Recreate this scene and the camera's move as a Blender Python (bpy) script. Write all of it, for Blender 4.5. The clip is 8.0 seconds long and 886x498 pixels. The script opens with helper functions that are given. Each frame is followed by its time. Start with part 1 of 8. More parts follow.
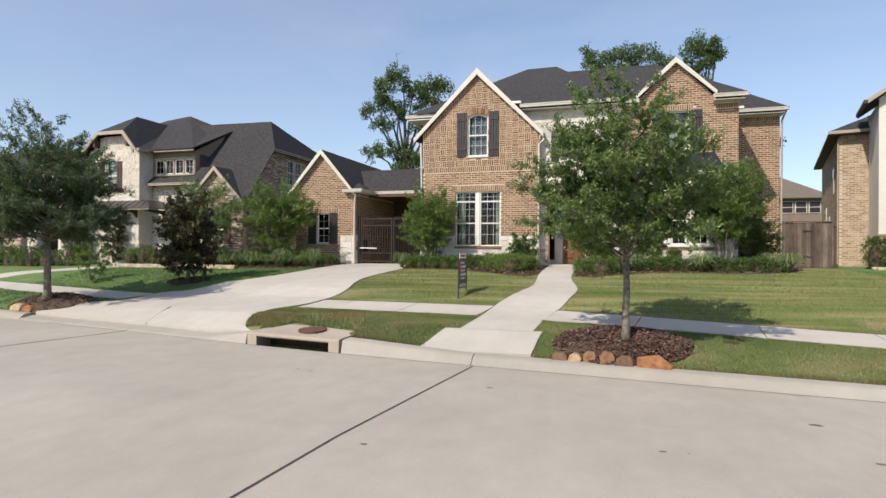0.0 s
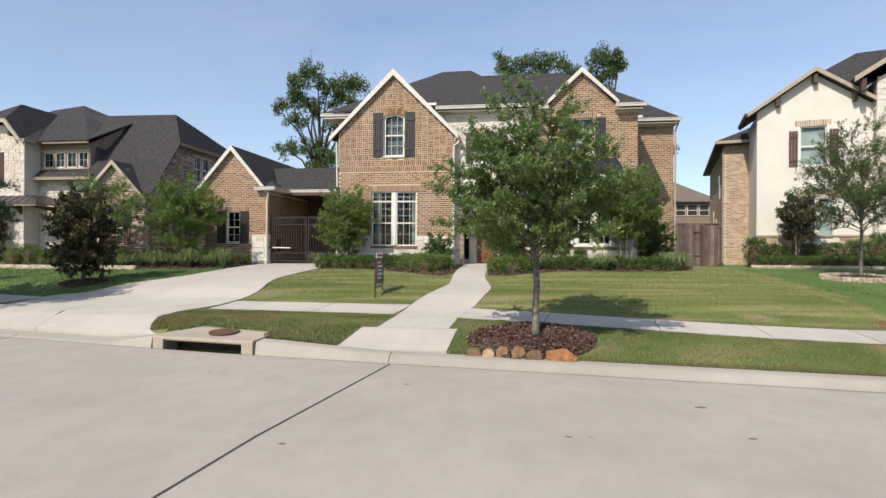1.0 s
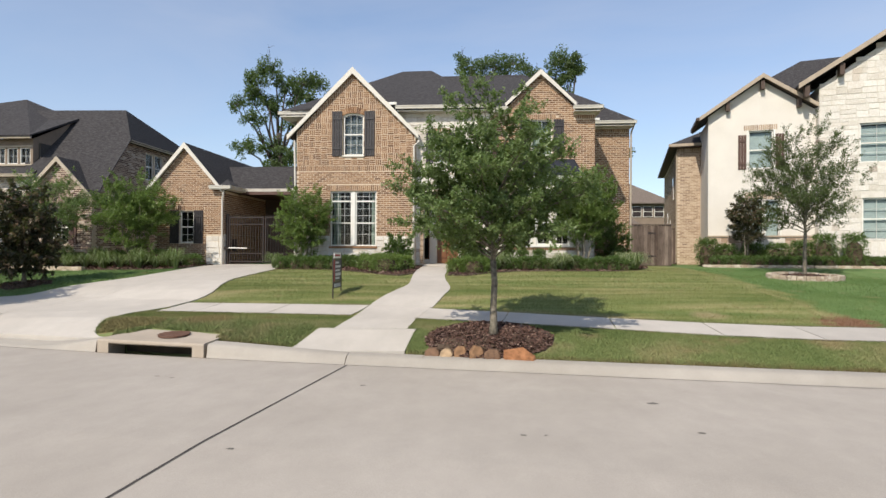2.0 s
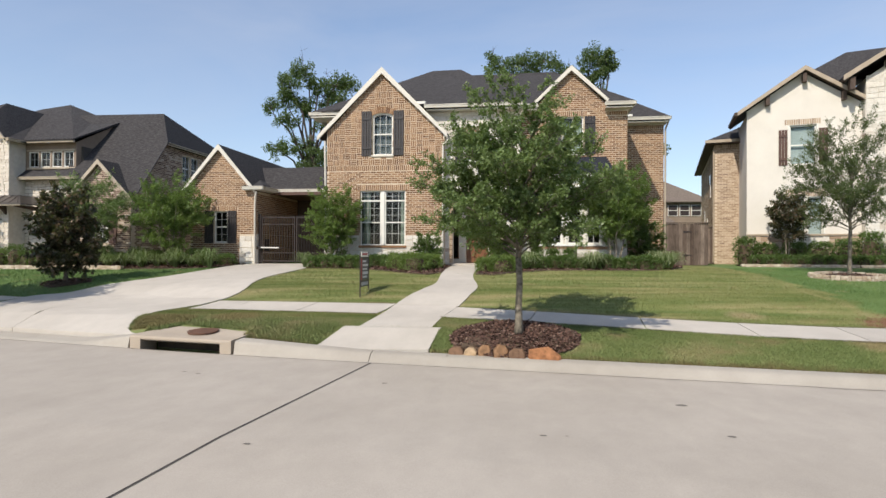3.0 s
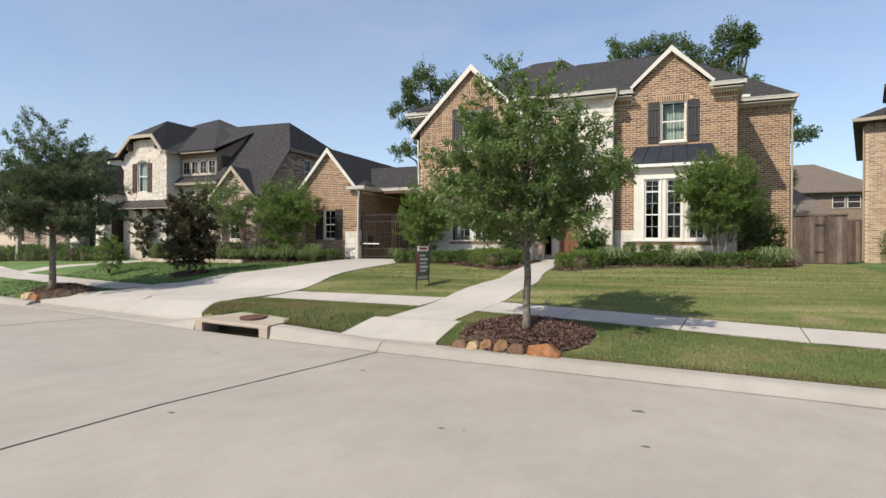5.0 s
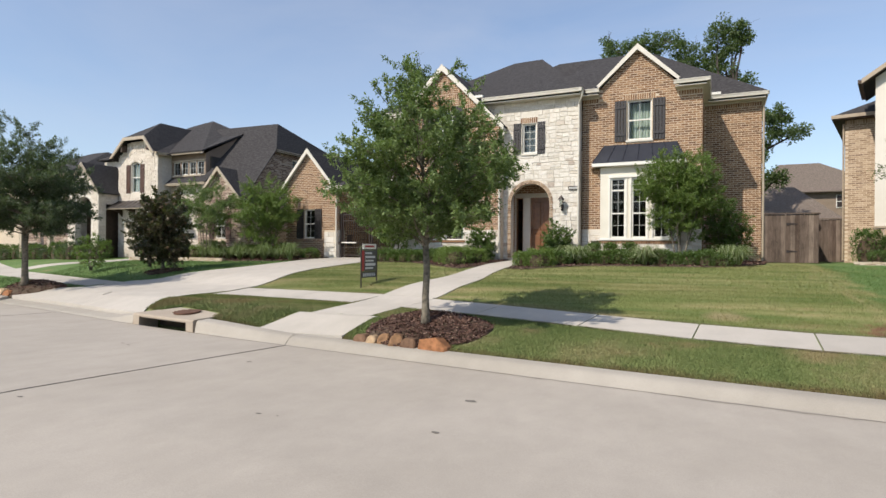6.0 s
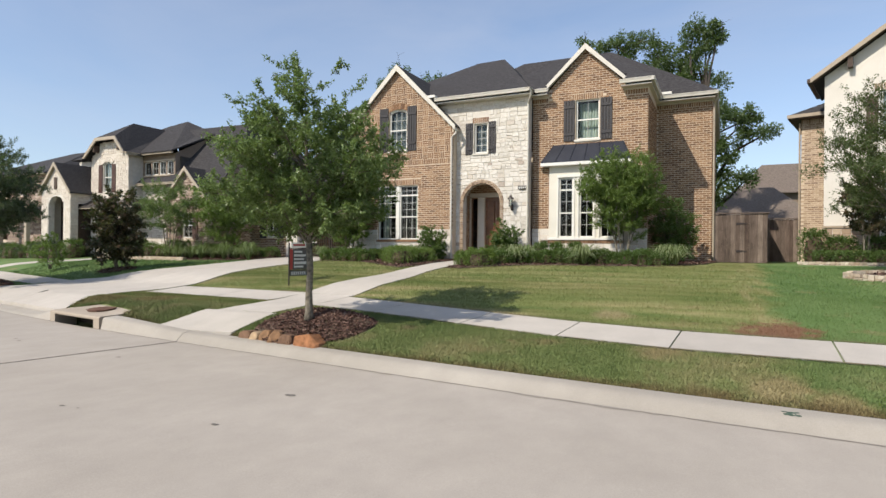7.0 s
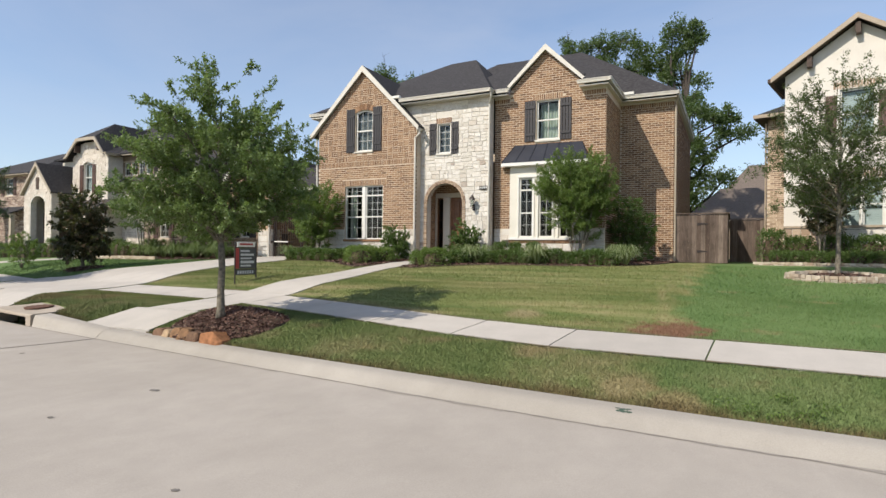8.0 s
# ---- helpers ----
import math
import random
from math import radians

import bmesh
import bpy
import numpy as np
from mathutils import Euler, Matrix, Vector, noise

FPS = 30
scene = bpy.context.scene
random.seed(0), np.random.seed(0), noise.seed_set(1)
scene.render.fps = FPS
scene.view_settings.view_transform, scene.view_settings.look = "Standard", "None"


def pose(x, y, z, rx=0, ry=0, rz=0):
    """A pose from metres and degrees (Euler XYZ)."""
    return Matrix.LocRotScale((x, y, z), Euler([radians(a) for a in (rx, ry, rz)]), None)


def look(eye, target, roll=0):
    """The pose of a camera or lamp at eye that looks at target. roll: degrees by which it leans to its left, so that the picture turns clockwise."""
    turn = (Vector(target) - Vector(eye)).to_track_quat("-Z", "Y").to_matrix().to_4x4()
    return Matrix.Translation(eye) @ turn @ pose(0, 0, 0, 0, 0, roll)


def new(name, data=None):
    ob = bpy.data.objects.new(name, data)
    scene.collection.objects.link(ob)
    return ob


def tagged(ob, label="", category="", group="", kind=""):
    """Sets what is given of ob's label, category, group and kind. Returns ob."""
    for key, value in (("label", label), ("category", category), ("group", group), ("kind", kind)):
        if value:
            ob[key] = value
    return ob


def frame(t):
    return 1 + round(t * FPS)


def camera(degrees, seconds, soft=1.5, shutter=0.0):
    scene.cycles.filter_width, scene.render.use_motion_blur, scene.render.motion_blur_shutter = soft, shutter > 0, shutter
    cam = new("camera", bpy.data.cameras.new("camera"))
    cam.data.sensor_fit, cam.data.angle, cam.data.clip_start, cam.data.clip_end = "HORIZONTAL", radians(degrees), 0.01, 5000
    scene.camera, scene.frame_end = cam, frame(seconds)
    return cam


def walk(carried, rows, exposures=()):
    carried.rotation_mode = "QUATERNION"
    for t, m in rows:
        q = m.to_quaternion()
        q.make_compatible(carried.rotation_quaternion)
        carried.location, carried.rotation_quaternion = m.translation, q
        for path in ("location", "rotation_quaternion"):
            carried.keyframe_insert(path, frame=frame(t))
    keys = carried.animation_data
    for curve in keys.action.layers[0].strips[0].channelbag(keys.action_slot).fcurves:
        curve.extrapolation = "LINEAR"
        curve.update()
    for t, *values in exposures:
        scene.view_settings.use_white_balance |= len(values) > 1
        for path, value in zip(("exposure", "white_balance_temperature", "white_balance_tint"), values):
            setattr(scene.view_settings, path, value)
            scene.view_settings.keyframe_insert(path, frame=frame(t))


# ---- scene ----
cam = camera(75.2, 8.0, soft=1.5)
PATH = [
    (0, (0.71, -0.321, 2.014), (0.119, 1.59, 2.019), 0.4),
    (0.5, (0.736, -0.414, 2.004), (0.348, 1.548, 2.01), 0.3),
    (1, (0.719, -0.496, 2.012), (0.414, 1.48, 2.018), 0.4),
    (1.5, (0.732, -0.48, 2.007), (0.447, 1.5, 2.014), 0.4),
    (1.7, (0.765, -0.457, 2.001), (0.541, 1.53, 2.009), 0.4),
    (2.25, (0.79, -0.377, 1.968), (0.622, 1.616, 1.978), 0.35),
    (2.8, (0.859, -0.297, 1.935), (0.61, 1.687, 1.948), 0.3),
    (3, (0.935, -0.295, 1.936), (0.647, 1.684, 1.947), 0.3),
    (3.5, (1.403, -0.208, 1.931), (0.962, 1.743, 1.937), 0.4),
    (4, (1.981, -0.067, 1.915), (1.279, 1.806, 1.917), 0.4),
    (4.5, (2.634, 0.18, 1.878), (1.849, 2.019, 1.88), 0.4),
    (4.7, (2.916, 0.26, 1.868), (2.131, 2.099, 1.87), 0.4),
    (5.8, (4.992, 0.915, 1.807), (4.152, 2.73, 1.808), 0.5),
    (6, (5.44, 1.075, 1.793), (4.581, 2.881, 1.796), 0.5),
    (6.5, (6.473, 1.498, 1.78), (5.593, 3.294, 1.784), 0.5),
    (7, (7.455, 1.955, 1.761), (6.576, 3.752, 1.766), 0.6),
    (7.5, (8.449, 2.389, 1.752), (7.555, 4.179, 1.759), 0.6),
    (8, (9.068, 2.635, 1.757), (8.169, 4.421, 1.763), 0.7),
]
walk(cam, [(t, look(eye, target, roll)) for t, eye, target, roll in PATH])

# ---- light ----
SUN = Vector((0.49, 1.0, -1.05)).normalized()
elev, rot = math.asin(-SUN.z), math.atan2(-SUN.x, -SUN.y)
world = bpy.data.worlds.new("sky")
scene.world = world
world.use_nodes = True
wn = world.node_tree.nodes
sky = wn.new("ShaderNodeTexSky")
sky.sky_type, sky.sun_disc, sky.sun_elevation, sky.sun_rotation = "NISHITA", False, elev, rot
sky.altitude, sky.air_density, sky.dust_density, sky.ozone_density = 10, 1.0, 0.6, 3.0
wn["Background"].inputs[1].default_value = 0.13
wl = world.node_tree.links
# thin high cloud all over the sky
wco = wn.new("ShaderNodeTexCoord")
wmap = wn.new("ShaderNodeMapping")
wmap.inputs["Scale"].default_value = (1.0, 1.0, 3.2)
cirrus = wn.new("ShaderNodeTexNoise")
cirrus.inputs["Scale"].default_value, cirrus.inputs["Detail"].default_value, cirrus.inputs["Roughness"].default_value, cirrus.inputs["Distortion"].default_value = 1.7, 7.0, 0.55, 0.6
thin = wn.new("ShaderNodeMapRange")
thin.inputs[1].default_value, thin.inputs[2].default_value, thin.inputs[3].default_value, thin.inputs[4].default_value = 0.35, 0.75, 0.16, 0.42
veil = wn.new("ShaderNodeMix")
veil.data_type = "RGBA"
veil.inputs[7].default_value = (4.0, 4.15, 4.7, 1)
wl.new(wco.outputs["Generated"], wmap.inputs[0])
wl.new(wmap.outputs[0], cirrus.inputs["Vector"])
wl.new(cirrus.outputs["Fac"], thin.inputs[0])
wl.new(thin.outputs[0], veil.inputs[0])
wl.new(sky.outputs[0], veil.inputs[6])
wl.new(veil.outputs[2], wn["Background"].inputs[0])
sun_lamp = new("sun", bpy.data.lights.new("sun", "SUN"))
sun_lamp.data.energy, sun_lamp.data.angle, sun_lamp.data.color = 3.7, radians(0.6), (1.0, 0.92, 0.80)
sun_lamp.matrix_world = look((0, 0, 40), Vector((0, 0, 40)) + SUN)
scene.view_settings.exposure = 0.40


# ---- mesh helpers ----
class M:
    """Vertices and faces of one mesh, in world metres."""

    def __init__(self):
        self.v, self.f = [], []

    def face(self, *pts):
        n = len(self.v)
        self.v += [tuple(p) for p in pts]
        self.f.append(tuple(range(n, n + len(pts))))
        return self

    def box(self, x0, x1, y0, y1, z0, z1):
        n = len(self.v)
        self.v += [(x, y, z) for z in (z0, z1) for x, y in ((x0, y0), (x1, y0), (x1, y1), (x0, y1))]
        self.f += [tuple(n + i for i in q) for q in ((3, 2, 1, 0), (4, 5, 6, 7), (0, 1, 5, 4), (1, 2, 6, 5), (2, 3, 7, 6), (3, 0, 4, 7))]
        return self

    def prism(self, poly, axis, lo, hi):
        """A polygon of (a, b) pairs drawn out along an axis: y keeps (x, z), x keeps (y, z), z keeps (x, y)."""
        put = {"y": lambda a, b, c: (a, c, b), "x": lambda a, b, c: (c, a, b), "z": lambda a, b, c: (a, b, c)}[axis]
        n, k = len(self.v), len(poly)
        self.v += [put(a, b, lo) for a, b in poly] + [put(a, b, hi) for a, b in poly]
        self.f += [tuple(n + i for i in range(k))[::-1], tuple(n + k + i for i in range(k))]
        self.f += [(n + i, n + (i + 1) % k, n + k + (i + 1) % k, n + k + i) for i in range(k)]
        return self

    def tube(self, pts, radii, sides=7):
        n = len(self.v)
        pts = [Vector(p) for p in pts]
        for i, p in enumerate(pts):
            way = (pts[min(i + 1, len(pts) - 1)] - pts[max(i - 1, 0)]).normalized()
            a = way.cross(Vector((0.3, 0.9, 0.1))).normalized()
            b = way.cross(a)
            r = radii[i] if hasattr(radii, "__len__") else radii
            self.v += [tuple(p + r * (math.cos(k * math.tau / sides) * a + math.sin(k * math.tau / sides) * b)) for k in range(sides)]
        for i in range(len(pts) - 1):
            for k in range(sides):
                u, w = n + i * sides, n + (i + 1) * sides
                self.f.append((u + k, u + (k + 1) % sides, w + (k + 1) % sides, w + k))
        self.f.append(tuple(n + k for k in range(sides))[::-1])
        self.f.append(tuple(len(self.v) - sides + k for k in range(sides)))
        return self

    def slab(self, pts, thick):
        """A sheet through pts with a thickness downward."""
        n, k = len(self.v), len(pts)
        self.v += [tuple(p) for p in pts] + [(p[0], p[1], p[2] - thick) for p in pts]
        self.f += [tuple(n + i for i in range(k)), tuple(n + k + i for i in range(k))[::-1]]
        self.f += [(n + i, n + k + i, n + k + (i + 1) % k, n + (i + 1) % k) for i in range(k)]
        return self

    def obj(self, name, mat, base=(0, 0, 0), smooth=False):
        me = bpy.data.meshes.new(name)
        bx, by_, bz = base
        me.from_pydata([(x - bx, y - by_, z - bz) for x, y, z in self.v], [], self.f)
        me.materials.append(mat)
        if smooth:
            me.polygons.foreach_set("use_smooth", [True] * len(me.polygons))
        me.update()
        ob = new(name, me)
        ob.location = base
        return ob


def origin(ob):
    p = Vector(ob.location)
    while ob.parent:
        ob = ob.parent
        p += ob.location
    return p


def islands(m):
    """The unconnected pieces of a mesh."""
    up = list(range(len(m.v)))
    def root(i):
        while up[i] != i:
            i = up[i]
        return i
    for f in m.f:
        for i in f[1:]:
            up[root(i)] = root(f[0])
    out = {}
    for f in m.f:
        out.setdefault(root(f[0]), []).append(f)
    for fs in out.values():
        one, num = M(), {}
        for f in fs:
            for i in f:
                if i not in num:
                    num[i] = len(one.v)
                    one.v.append(m.v[i])
            one.f.append(tuple(num[i] for i in f))
        yield one


def part(name, m, mat, parent, label="", smooth=False, kind=""):
    """One mesh object under a thing or a part; the slopes of a roof become a part each."""
    if name == "roof" and len(m.f) > 8:
        for one in islands(m):
            ob = part("roof_slope", one, mat, parent, label, smooth, kind)
        return ob
    base = origin(parent)
    ob = m.obj(name, mat, (0, 0, 0), smooth)
    for v in ob.data.vertices:
        v.co -= base
    ob.parent = parent
    return tagged(ob, label, kind=kind)


def thing(name, base, label, category, group="", kind=""):
    ob = new(name)
    ob.location = base
    ob.empty_display_size = 0.2
    return tagged(ob, label, category, group, kind)


def quads(name, verts, faces, mat, base=(0, 0, 0)):
    """A mesh from numpy arrays of vertices and equal-sided faces."""
    me = bpy.data.meshes.new(name)
    verts = np.asarray(verts, np.float32) - np.asarray(base, np.float32)
    faces = np.asarray(faces, np.int32)
    n, k = faces.shape
    me.vertices.add(len(verts))
    me.vertices.foreach_set("co", verts.ravel())
    me.loops.add(n * k)
    me.loops.foreach_set("vertex_index", faces.ravel())
    me.polygons.add(n)
    me.polygons.foreach_set("loop_start", np.arange(n, dtype=np.int32) * k)
    me.materials.append(mat)
    me.update(calc_edges=True)
    ob = new(name, me)
    ob.location = base
    return ob


# ---- materials ----
def mat_new(name):
    m = bpy.data.materials.new(name)
    m.use_nodes = True
    t = m.node_tree
    return m, t, t.nodes["Principled BSDF"]


def ramp(t, fac, stops):
    r = t.nodes.new("ShaderNodeValToRGB")
    el = r.color_ramp.elements
    while len(el) < len(stops):
        el.new(0.5)
    for e, (p, c) in zip(el, stops):
        e.position, e.color = p, (*c, 1)
    t.links.new(fac, r.inputs[0])
    return r.outputs[0]


def noise_out(t, scale, detail=4.0, rough=0.55, stretch=(1, 1, 1), turn=0.0):
    co = t.nodes.new("ShaderNodeTexCoord")
    geo = t.nodes.new("ShaderNodeNewGeometry")
    mp = t.nodes.new("ShaderNodeMapping")
    mp.inputs["Scale"].default_value = stretch
    mp.inputs["Rotation"].default_value = (0, 0, turn)
    t.links.new(geo.outputs["Position"], mp.inputs[0])
    t.nodes.remove(co)
    n = t.nodes.new("ShaderNodeTexNoise")
    n.inputs["Scale"].default_value, n.inputs["Detail"].default_value, n.inputs["Roughness"].default_value = scale, detail, rough
    t.links.new(mp.outputs[0], n.inputs["Vector"])
    return n.outputs["Fac"]


def mix(t, fac, a, b, mode="MIX"):
    n = t.nodes.new("ShaderNodeMix")
    n.data_type, n.blend_type = "RGBA", mode
    for sock, val in ((n.inputs[0], fac), (n.inputs[6], a), (n.inputs[7], b)):
        if isinstance(val, (int, float)):
            sock.default_value = val
        elif isinstance(val, tuple):
            sock.default_value = (*val, 1)
        else:
            t.links.new(val, sock)
    return n.outputs[2]


def bump(t, bsdf, height, strength=0.3, dist=0.01):
    b = t.nodes.new("ShaderNodeBump")
    b.inputs["Strength"].default_value, b.inputs["Distance"].default_value = strength, dist
    t.links.new(height, b.inputs["Height"])
    t.links.new(b.outputs[0], bsdf.inputs["Normal"])


def island(t):
    """A random value for each piece, whether joined or an object of its own."""
    g = t.nodes.new("ShaderNodeNewGeometry")
    o = t.nodes.new("ShaderNodeObjectInfo")
    a = t.nodes.new("ShaderNodeMath")
    a.operation = "ADD"
    f = t.nodes.new("ShaderNodeMath")
    f.operation = "FRACT"
    t.links.new(g.outputs["Random Per Island"], a.inputs[0])
    t.links.new(o.outputs["Random"], a.inputs[1])
    t.links.new(a.outputs[0], f.inputs[0])
    return f.outputs[0]


def plain(name, a, b, scale=6.0, rough=0.7, metal=0.0, bumpy=0.15, fine=60.0, spec=0.5):
    """A surface of two near colours with large stains and fine grain."""
    m, t, p = mat_new(name)
    c = ramp(t, noise_out(t, scale, 6), [(0.3, a), (0.7, b)])
    g = noise_out(t, fine, 3)
    c = mix(t, 0.25, c, ramp(t, g, [(0.3, (0.35,) * 3), (0.7, (0.65,) * 3)]), "OVERLAY")
    t.links.new(c, p.inputs["Base Color"])
    p.inputs["Roughness"].default_value, p.inputs["Metallic"].default_value = rough, metal
    p.inputs["Specular IOR Level"].default_value = spec
    if bumpy:
        bump(t, p, g, bumpy, 0.005)
    return m


def pieces(name, stops, rough=0.85, fine=40.0, bumpy=0.5, amount=0.35, dist=0.01):
    """Bricks, stones or shingles: a colour for each piece, with grain."""
    m, t, p = mat_new(name)
    c = ramp(t, island(t), stops)
    g = noise_out(t, fine, 6, 0.6)
    c = mix(t, amount, c, ramp(t, g, [(0.25, (0.2,) * 3), (0.75, (0.8,) * 3)]), "OVERLAY")
    big = noise_out(t, 0.7, 4)
    c = mix(t, 0.25, c, ramp(t, big, [(0.3, (0.38,) * 3), (0.7, (0.62,) * 3)]), "OVERLAY")
    t.links.new(c, p.inputs["Base Color"])
    p.inputs["Roughness"].default_value = rough
    p.inputs["Specular IOR Level"].default_value = 0.25
    bump(t, p, g, bumpy, dist)
    return m


def leafy(name, a, b, c, rough=0.5, trans=0.35):
    m, t, p = mat_new(name)
    col = ramp(t, island(t), [(0.0, a), (0.55, b), (1.0, c)])
    t.links.new(col, p.inputs["Base Color"])
    p.inputs["Roughness"].default_value = rough
    p.inputs["Specular IOR Level"].default_value = 0.35
    tr = t.nodes.new("ShaderNodeBsdfTranslucent")
    t.links.new(mix(t, 0.5, col, (0.16, 0.26, 0.02)), tr.inputs[0])
    mx = t.nodes.new("ShaderNodeMixShader")
    mx.inputs[0].default_value = trans
    t.links.new(p.outputs[0], mx.inputs[1])
    t.links.new(tr.outputs[0], mx.inputs[2])
    t.links.new(mx.outputs[0], t.nodes["Material Output"].inputs[0])
    return m


def concrete(name, a, b, joint=None):
    m, t, p = mat_new(name)
    big = noise_out(t, 0.35, 5, 0.6)
    mid = noise_out(t, 2.6, 6, 0.65, (1, 0.6, 1))
    fine = noise_out(t, 90, 4, 0.7)
    c = ramp(t, big, [(0.3, a), (0.7, b)])
    c = mix(t, 0.22, c, ramp(t, mid, [(0.3, (0.36,) * 3), (0.7, (0.62,) * 3)]), "OVERLAY")
    c = mix(t, 0.25, c, ramp(t, fine, [(0.3, (0.3,) * 3), (0.7, (0.7,) * 3)]), "OVERLAY")
    isl = ramp(t, island(t), [(0.0, (0.46, 0.46, 0.46)), (1.0, (0.54, 0.54, 0.54))])
    c = mix(t, 0.5, c, isl, "OVERLAY")
    t.links.new(c, p.inputs["Base Color"])
    p.inputs["Roughness"].default_value = 0.9
    p.inputs["Specular IOR Level"].default_value = 0.25
    bump(t, p, fine, 0.25, 0.004)
    return m


MAT_ROAD = concrete("road_concrete", (0.345, 0.305, 0.26), (0.41, 0.365, 0.315))
MAT_WALK = concrete("walk_concrete", (0.42, 0.38, 0.332), (0.495, 0.452, 0.398))
MAT_KERB = concrete("kerb_concrete", (0.30, 0.27, 0.23), (0.37, 0.336, 0.29))
MAT_INLET = concrete("inlet_concrete", (0.315, 0.262, 0.205), (0.40, 0.338, 0.27))
MAT_GREEN_MARK = plain("green_survey_paint", (0.03, 0.06, 0.04), (0.07, 0.10, 0.07), 18, 0.8)
MAT_STAIN = plain("stained_concrete", (0.24, 0.212, 0.18), (0.335, 0.297, 0.252), 5, 0.9)
MAT_SPOT = plain("dark_street_spot", (0.11, 0.098, 0.085), (0.19, 0.17, 0.145), 30, 0.9)
MAT_JOINT = plain("tar_joint", (0.035, 0.03, 0.027), (0.07, 0.06, 0.05), 8, 0.9)
MAT_BRICK = pieces("brown_brick", [(0.0, (0.135, 0.074, 0.043)), (0.2, (0.20, 0.11, 0.061)), (0.6, (0.262, 0.152, 0.084)), (0.88, (0.34, 0.212, 0.124)), (1.0, (0.15, 0.088, 0.056))])
MAT_BRICK_TAN = pieces("tan_brick", [(0.0, (0.27, 0.185, 0.125)), (0.4, (0.38, 0.28, 0.195)), (0.8, (0.48, 0.37, 0.27)), (1.0, (0.22, 0.15, 0.11))])
MAT_MORTAR = plain("mortar", (0.52, 0.425, 0.315), (0.61, 0.51, 0.39), 5, 0.95)
MAT_STONE = pieces("limestone", [(0.0, (0.54, 0.495, 0.425)), (0.2, (0.61, 0.57, 0.505)), (0.85, (0.69, 0.65, 0.585)), (0.97, (0.56, 0.50, 0.425)), (1.0, (0.36, 0.30, 0.25))], fine=14, bumpy=0.8, dist=0.03)
MAT_STONE_CREAM = pieces("cream_limestone", [(0.0, (0.57, 0.505, 0.43)), (0.5, (0.63, 0.565, 0.485)), (1.0, (0.67, 0.61, 0.53))], fine=14, bumpy=0.6, dist=0.02)
MAT_GROUT = plain("stone_grout", (0.54, 0.50, 0.435), (0.66, 0.615, 0.55), 5, 0.95)
MAT_GROUT_CREAM = plain("smeared_cream_mortar", (0.56, 0.50, 0.425), (0.66, 0.60, 0.52), 5, 0.95)
MAT_TRIM = plain("cream_paint", (0.57, 0.535, 0.465), (0.63, 0.595, 0.52), 3, 0.55, fine=120, bumpy=0.05)
MAT_WHITE = plain("white_paint", (0.68, 0.66, 0.605), (0.73, 0.71, 0.655), 3, 0.45, fine=120, bumpy=0.05)
MAT_GRID = plain("dull_white_grid", (0.50, 0.50, 0.47), (0.56, 0.56, 0.53), 3, 0.5, bumpy=0.02)
MAT_BAY = plain("pale_cream_paint", (0.63, 0.595, 0.505), (0.69, 0.65, 0.56), 2, 0.6, bumpy=0.05)
MAT_SHUT = plain("dark_shutter_paint", (0.022, 0.019, 0.020), (0.035, 0.03, 0.03), 4, 0.5, bumpy=0.1)
MAT_SHUT_BROWN = plain("brown_shutter_paint", (0.07, 0.035, 0.025), (0.10, 0.05, 0.035), 4, 0.55)
MAT_METAL_ROOF = plain("dark_metal_roof", (0.035, 0.037, 0.047), (0.05, 0.052, 0.063), 2, 0.38, 0.6, 0.03)
MAT_METAL_HOOD = plain("bronze_metal_hood", (0.075, 0.064, 0.056), (0.105, 0.09, 0.08), 3, 0.45, 0.4, 0.05)
MAT_IRON = plain("black_iron", (0.02, 0.014, 0.012), (0.035, 0.022, 0.018), 8, 0.5)
MAT_STUCCO = plain("cream_stucco", (0.62, 0.575, 0.51), (0.68, 0.635, 0.565), 1.2, 0.95, fine=70, bumpy=0.3)
MAT_TAN = plain("tan_trim", (0.36, 0.30, 0.225), (0.44, 0.37, 0.285), 3, 0.6)
MAT_TAUPE = plain("taupe_trim", (0.32, 0.255, 0.185), (0.39, 0.315, 0.235), 3, 0.6)
MAT_DARKWOOD = plain("dark_bracket_wood", (0.05, 0.03, 0.02), (0.08, 0.05, 0.035), 5, 0.7)
# soil, and also the dark colour inside the inlet slot and shrub cores
MAT_SOIL_AND_SHADE = plain("soil", (0.06, 0.04, 0.025), (0.10, 0.07, 0.045), 4, 1.0)
MAT_EDGE = plain("dry_soil_edge", (0.10, 0.075, 0.04), (0.17, 0.13, 0.07), 9, 1.0)
# dark colour that makes the boxes behind the windows look unlit
MAT_DARK = plain("room_shade", (0.05, 0.045, 0.04), (0.08, 0.07, 0.06), 2, 0.9, bumpy=0)
MAT_BARK = plain("bark", (0.07, 0.06, 0.044), (0.235, 0.205, 0.155), 16, 0.95, fine=30, bumpy=1.0)
MAT_BARK_DARK = plain("dark_bark", (0.045, 0.036, 0.03), (0.085, 0.07, 0.058), 9, 0.95, fine=30, bumpy=1.0)
MAT_POLE = plain("galvanised_pole", (0.20, 0.20, 0.20), (0.27, 0.27, 0.27), 3, 0.6, 0.4, 0.02)
MAT_RUST = plain("rusty_lid", (0.10, 0.052, 0.034), (0.155, 0.08, 0.052), 10, 0.85, 0.2, 0.5)
MAT_DOOR = plain("stained_door_wood", (0.12, 0.05, 0.02), (0.19, 0.08, 0.032), 5, 0.4)
MAT_CURTAIN = plain("pale_green_curtain", (0.35, 0.42, 0.36), (0.50, 0.56, 0.50), 6, 0.9)
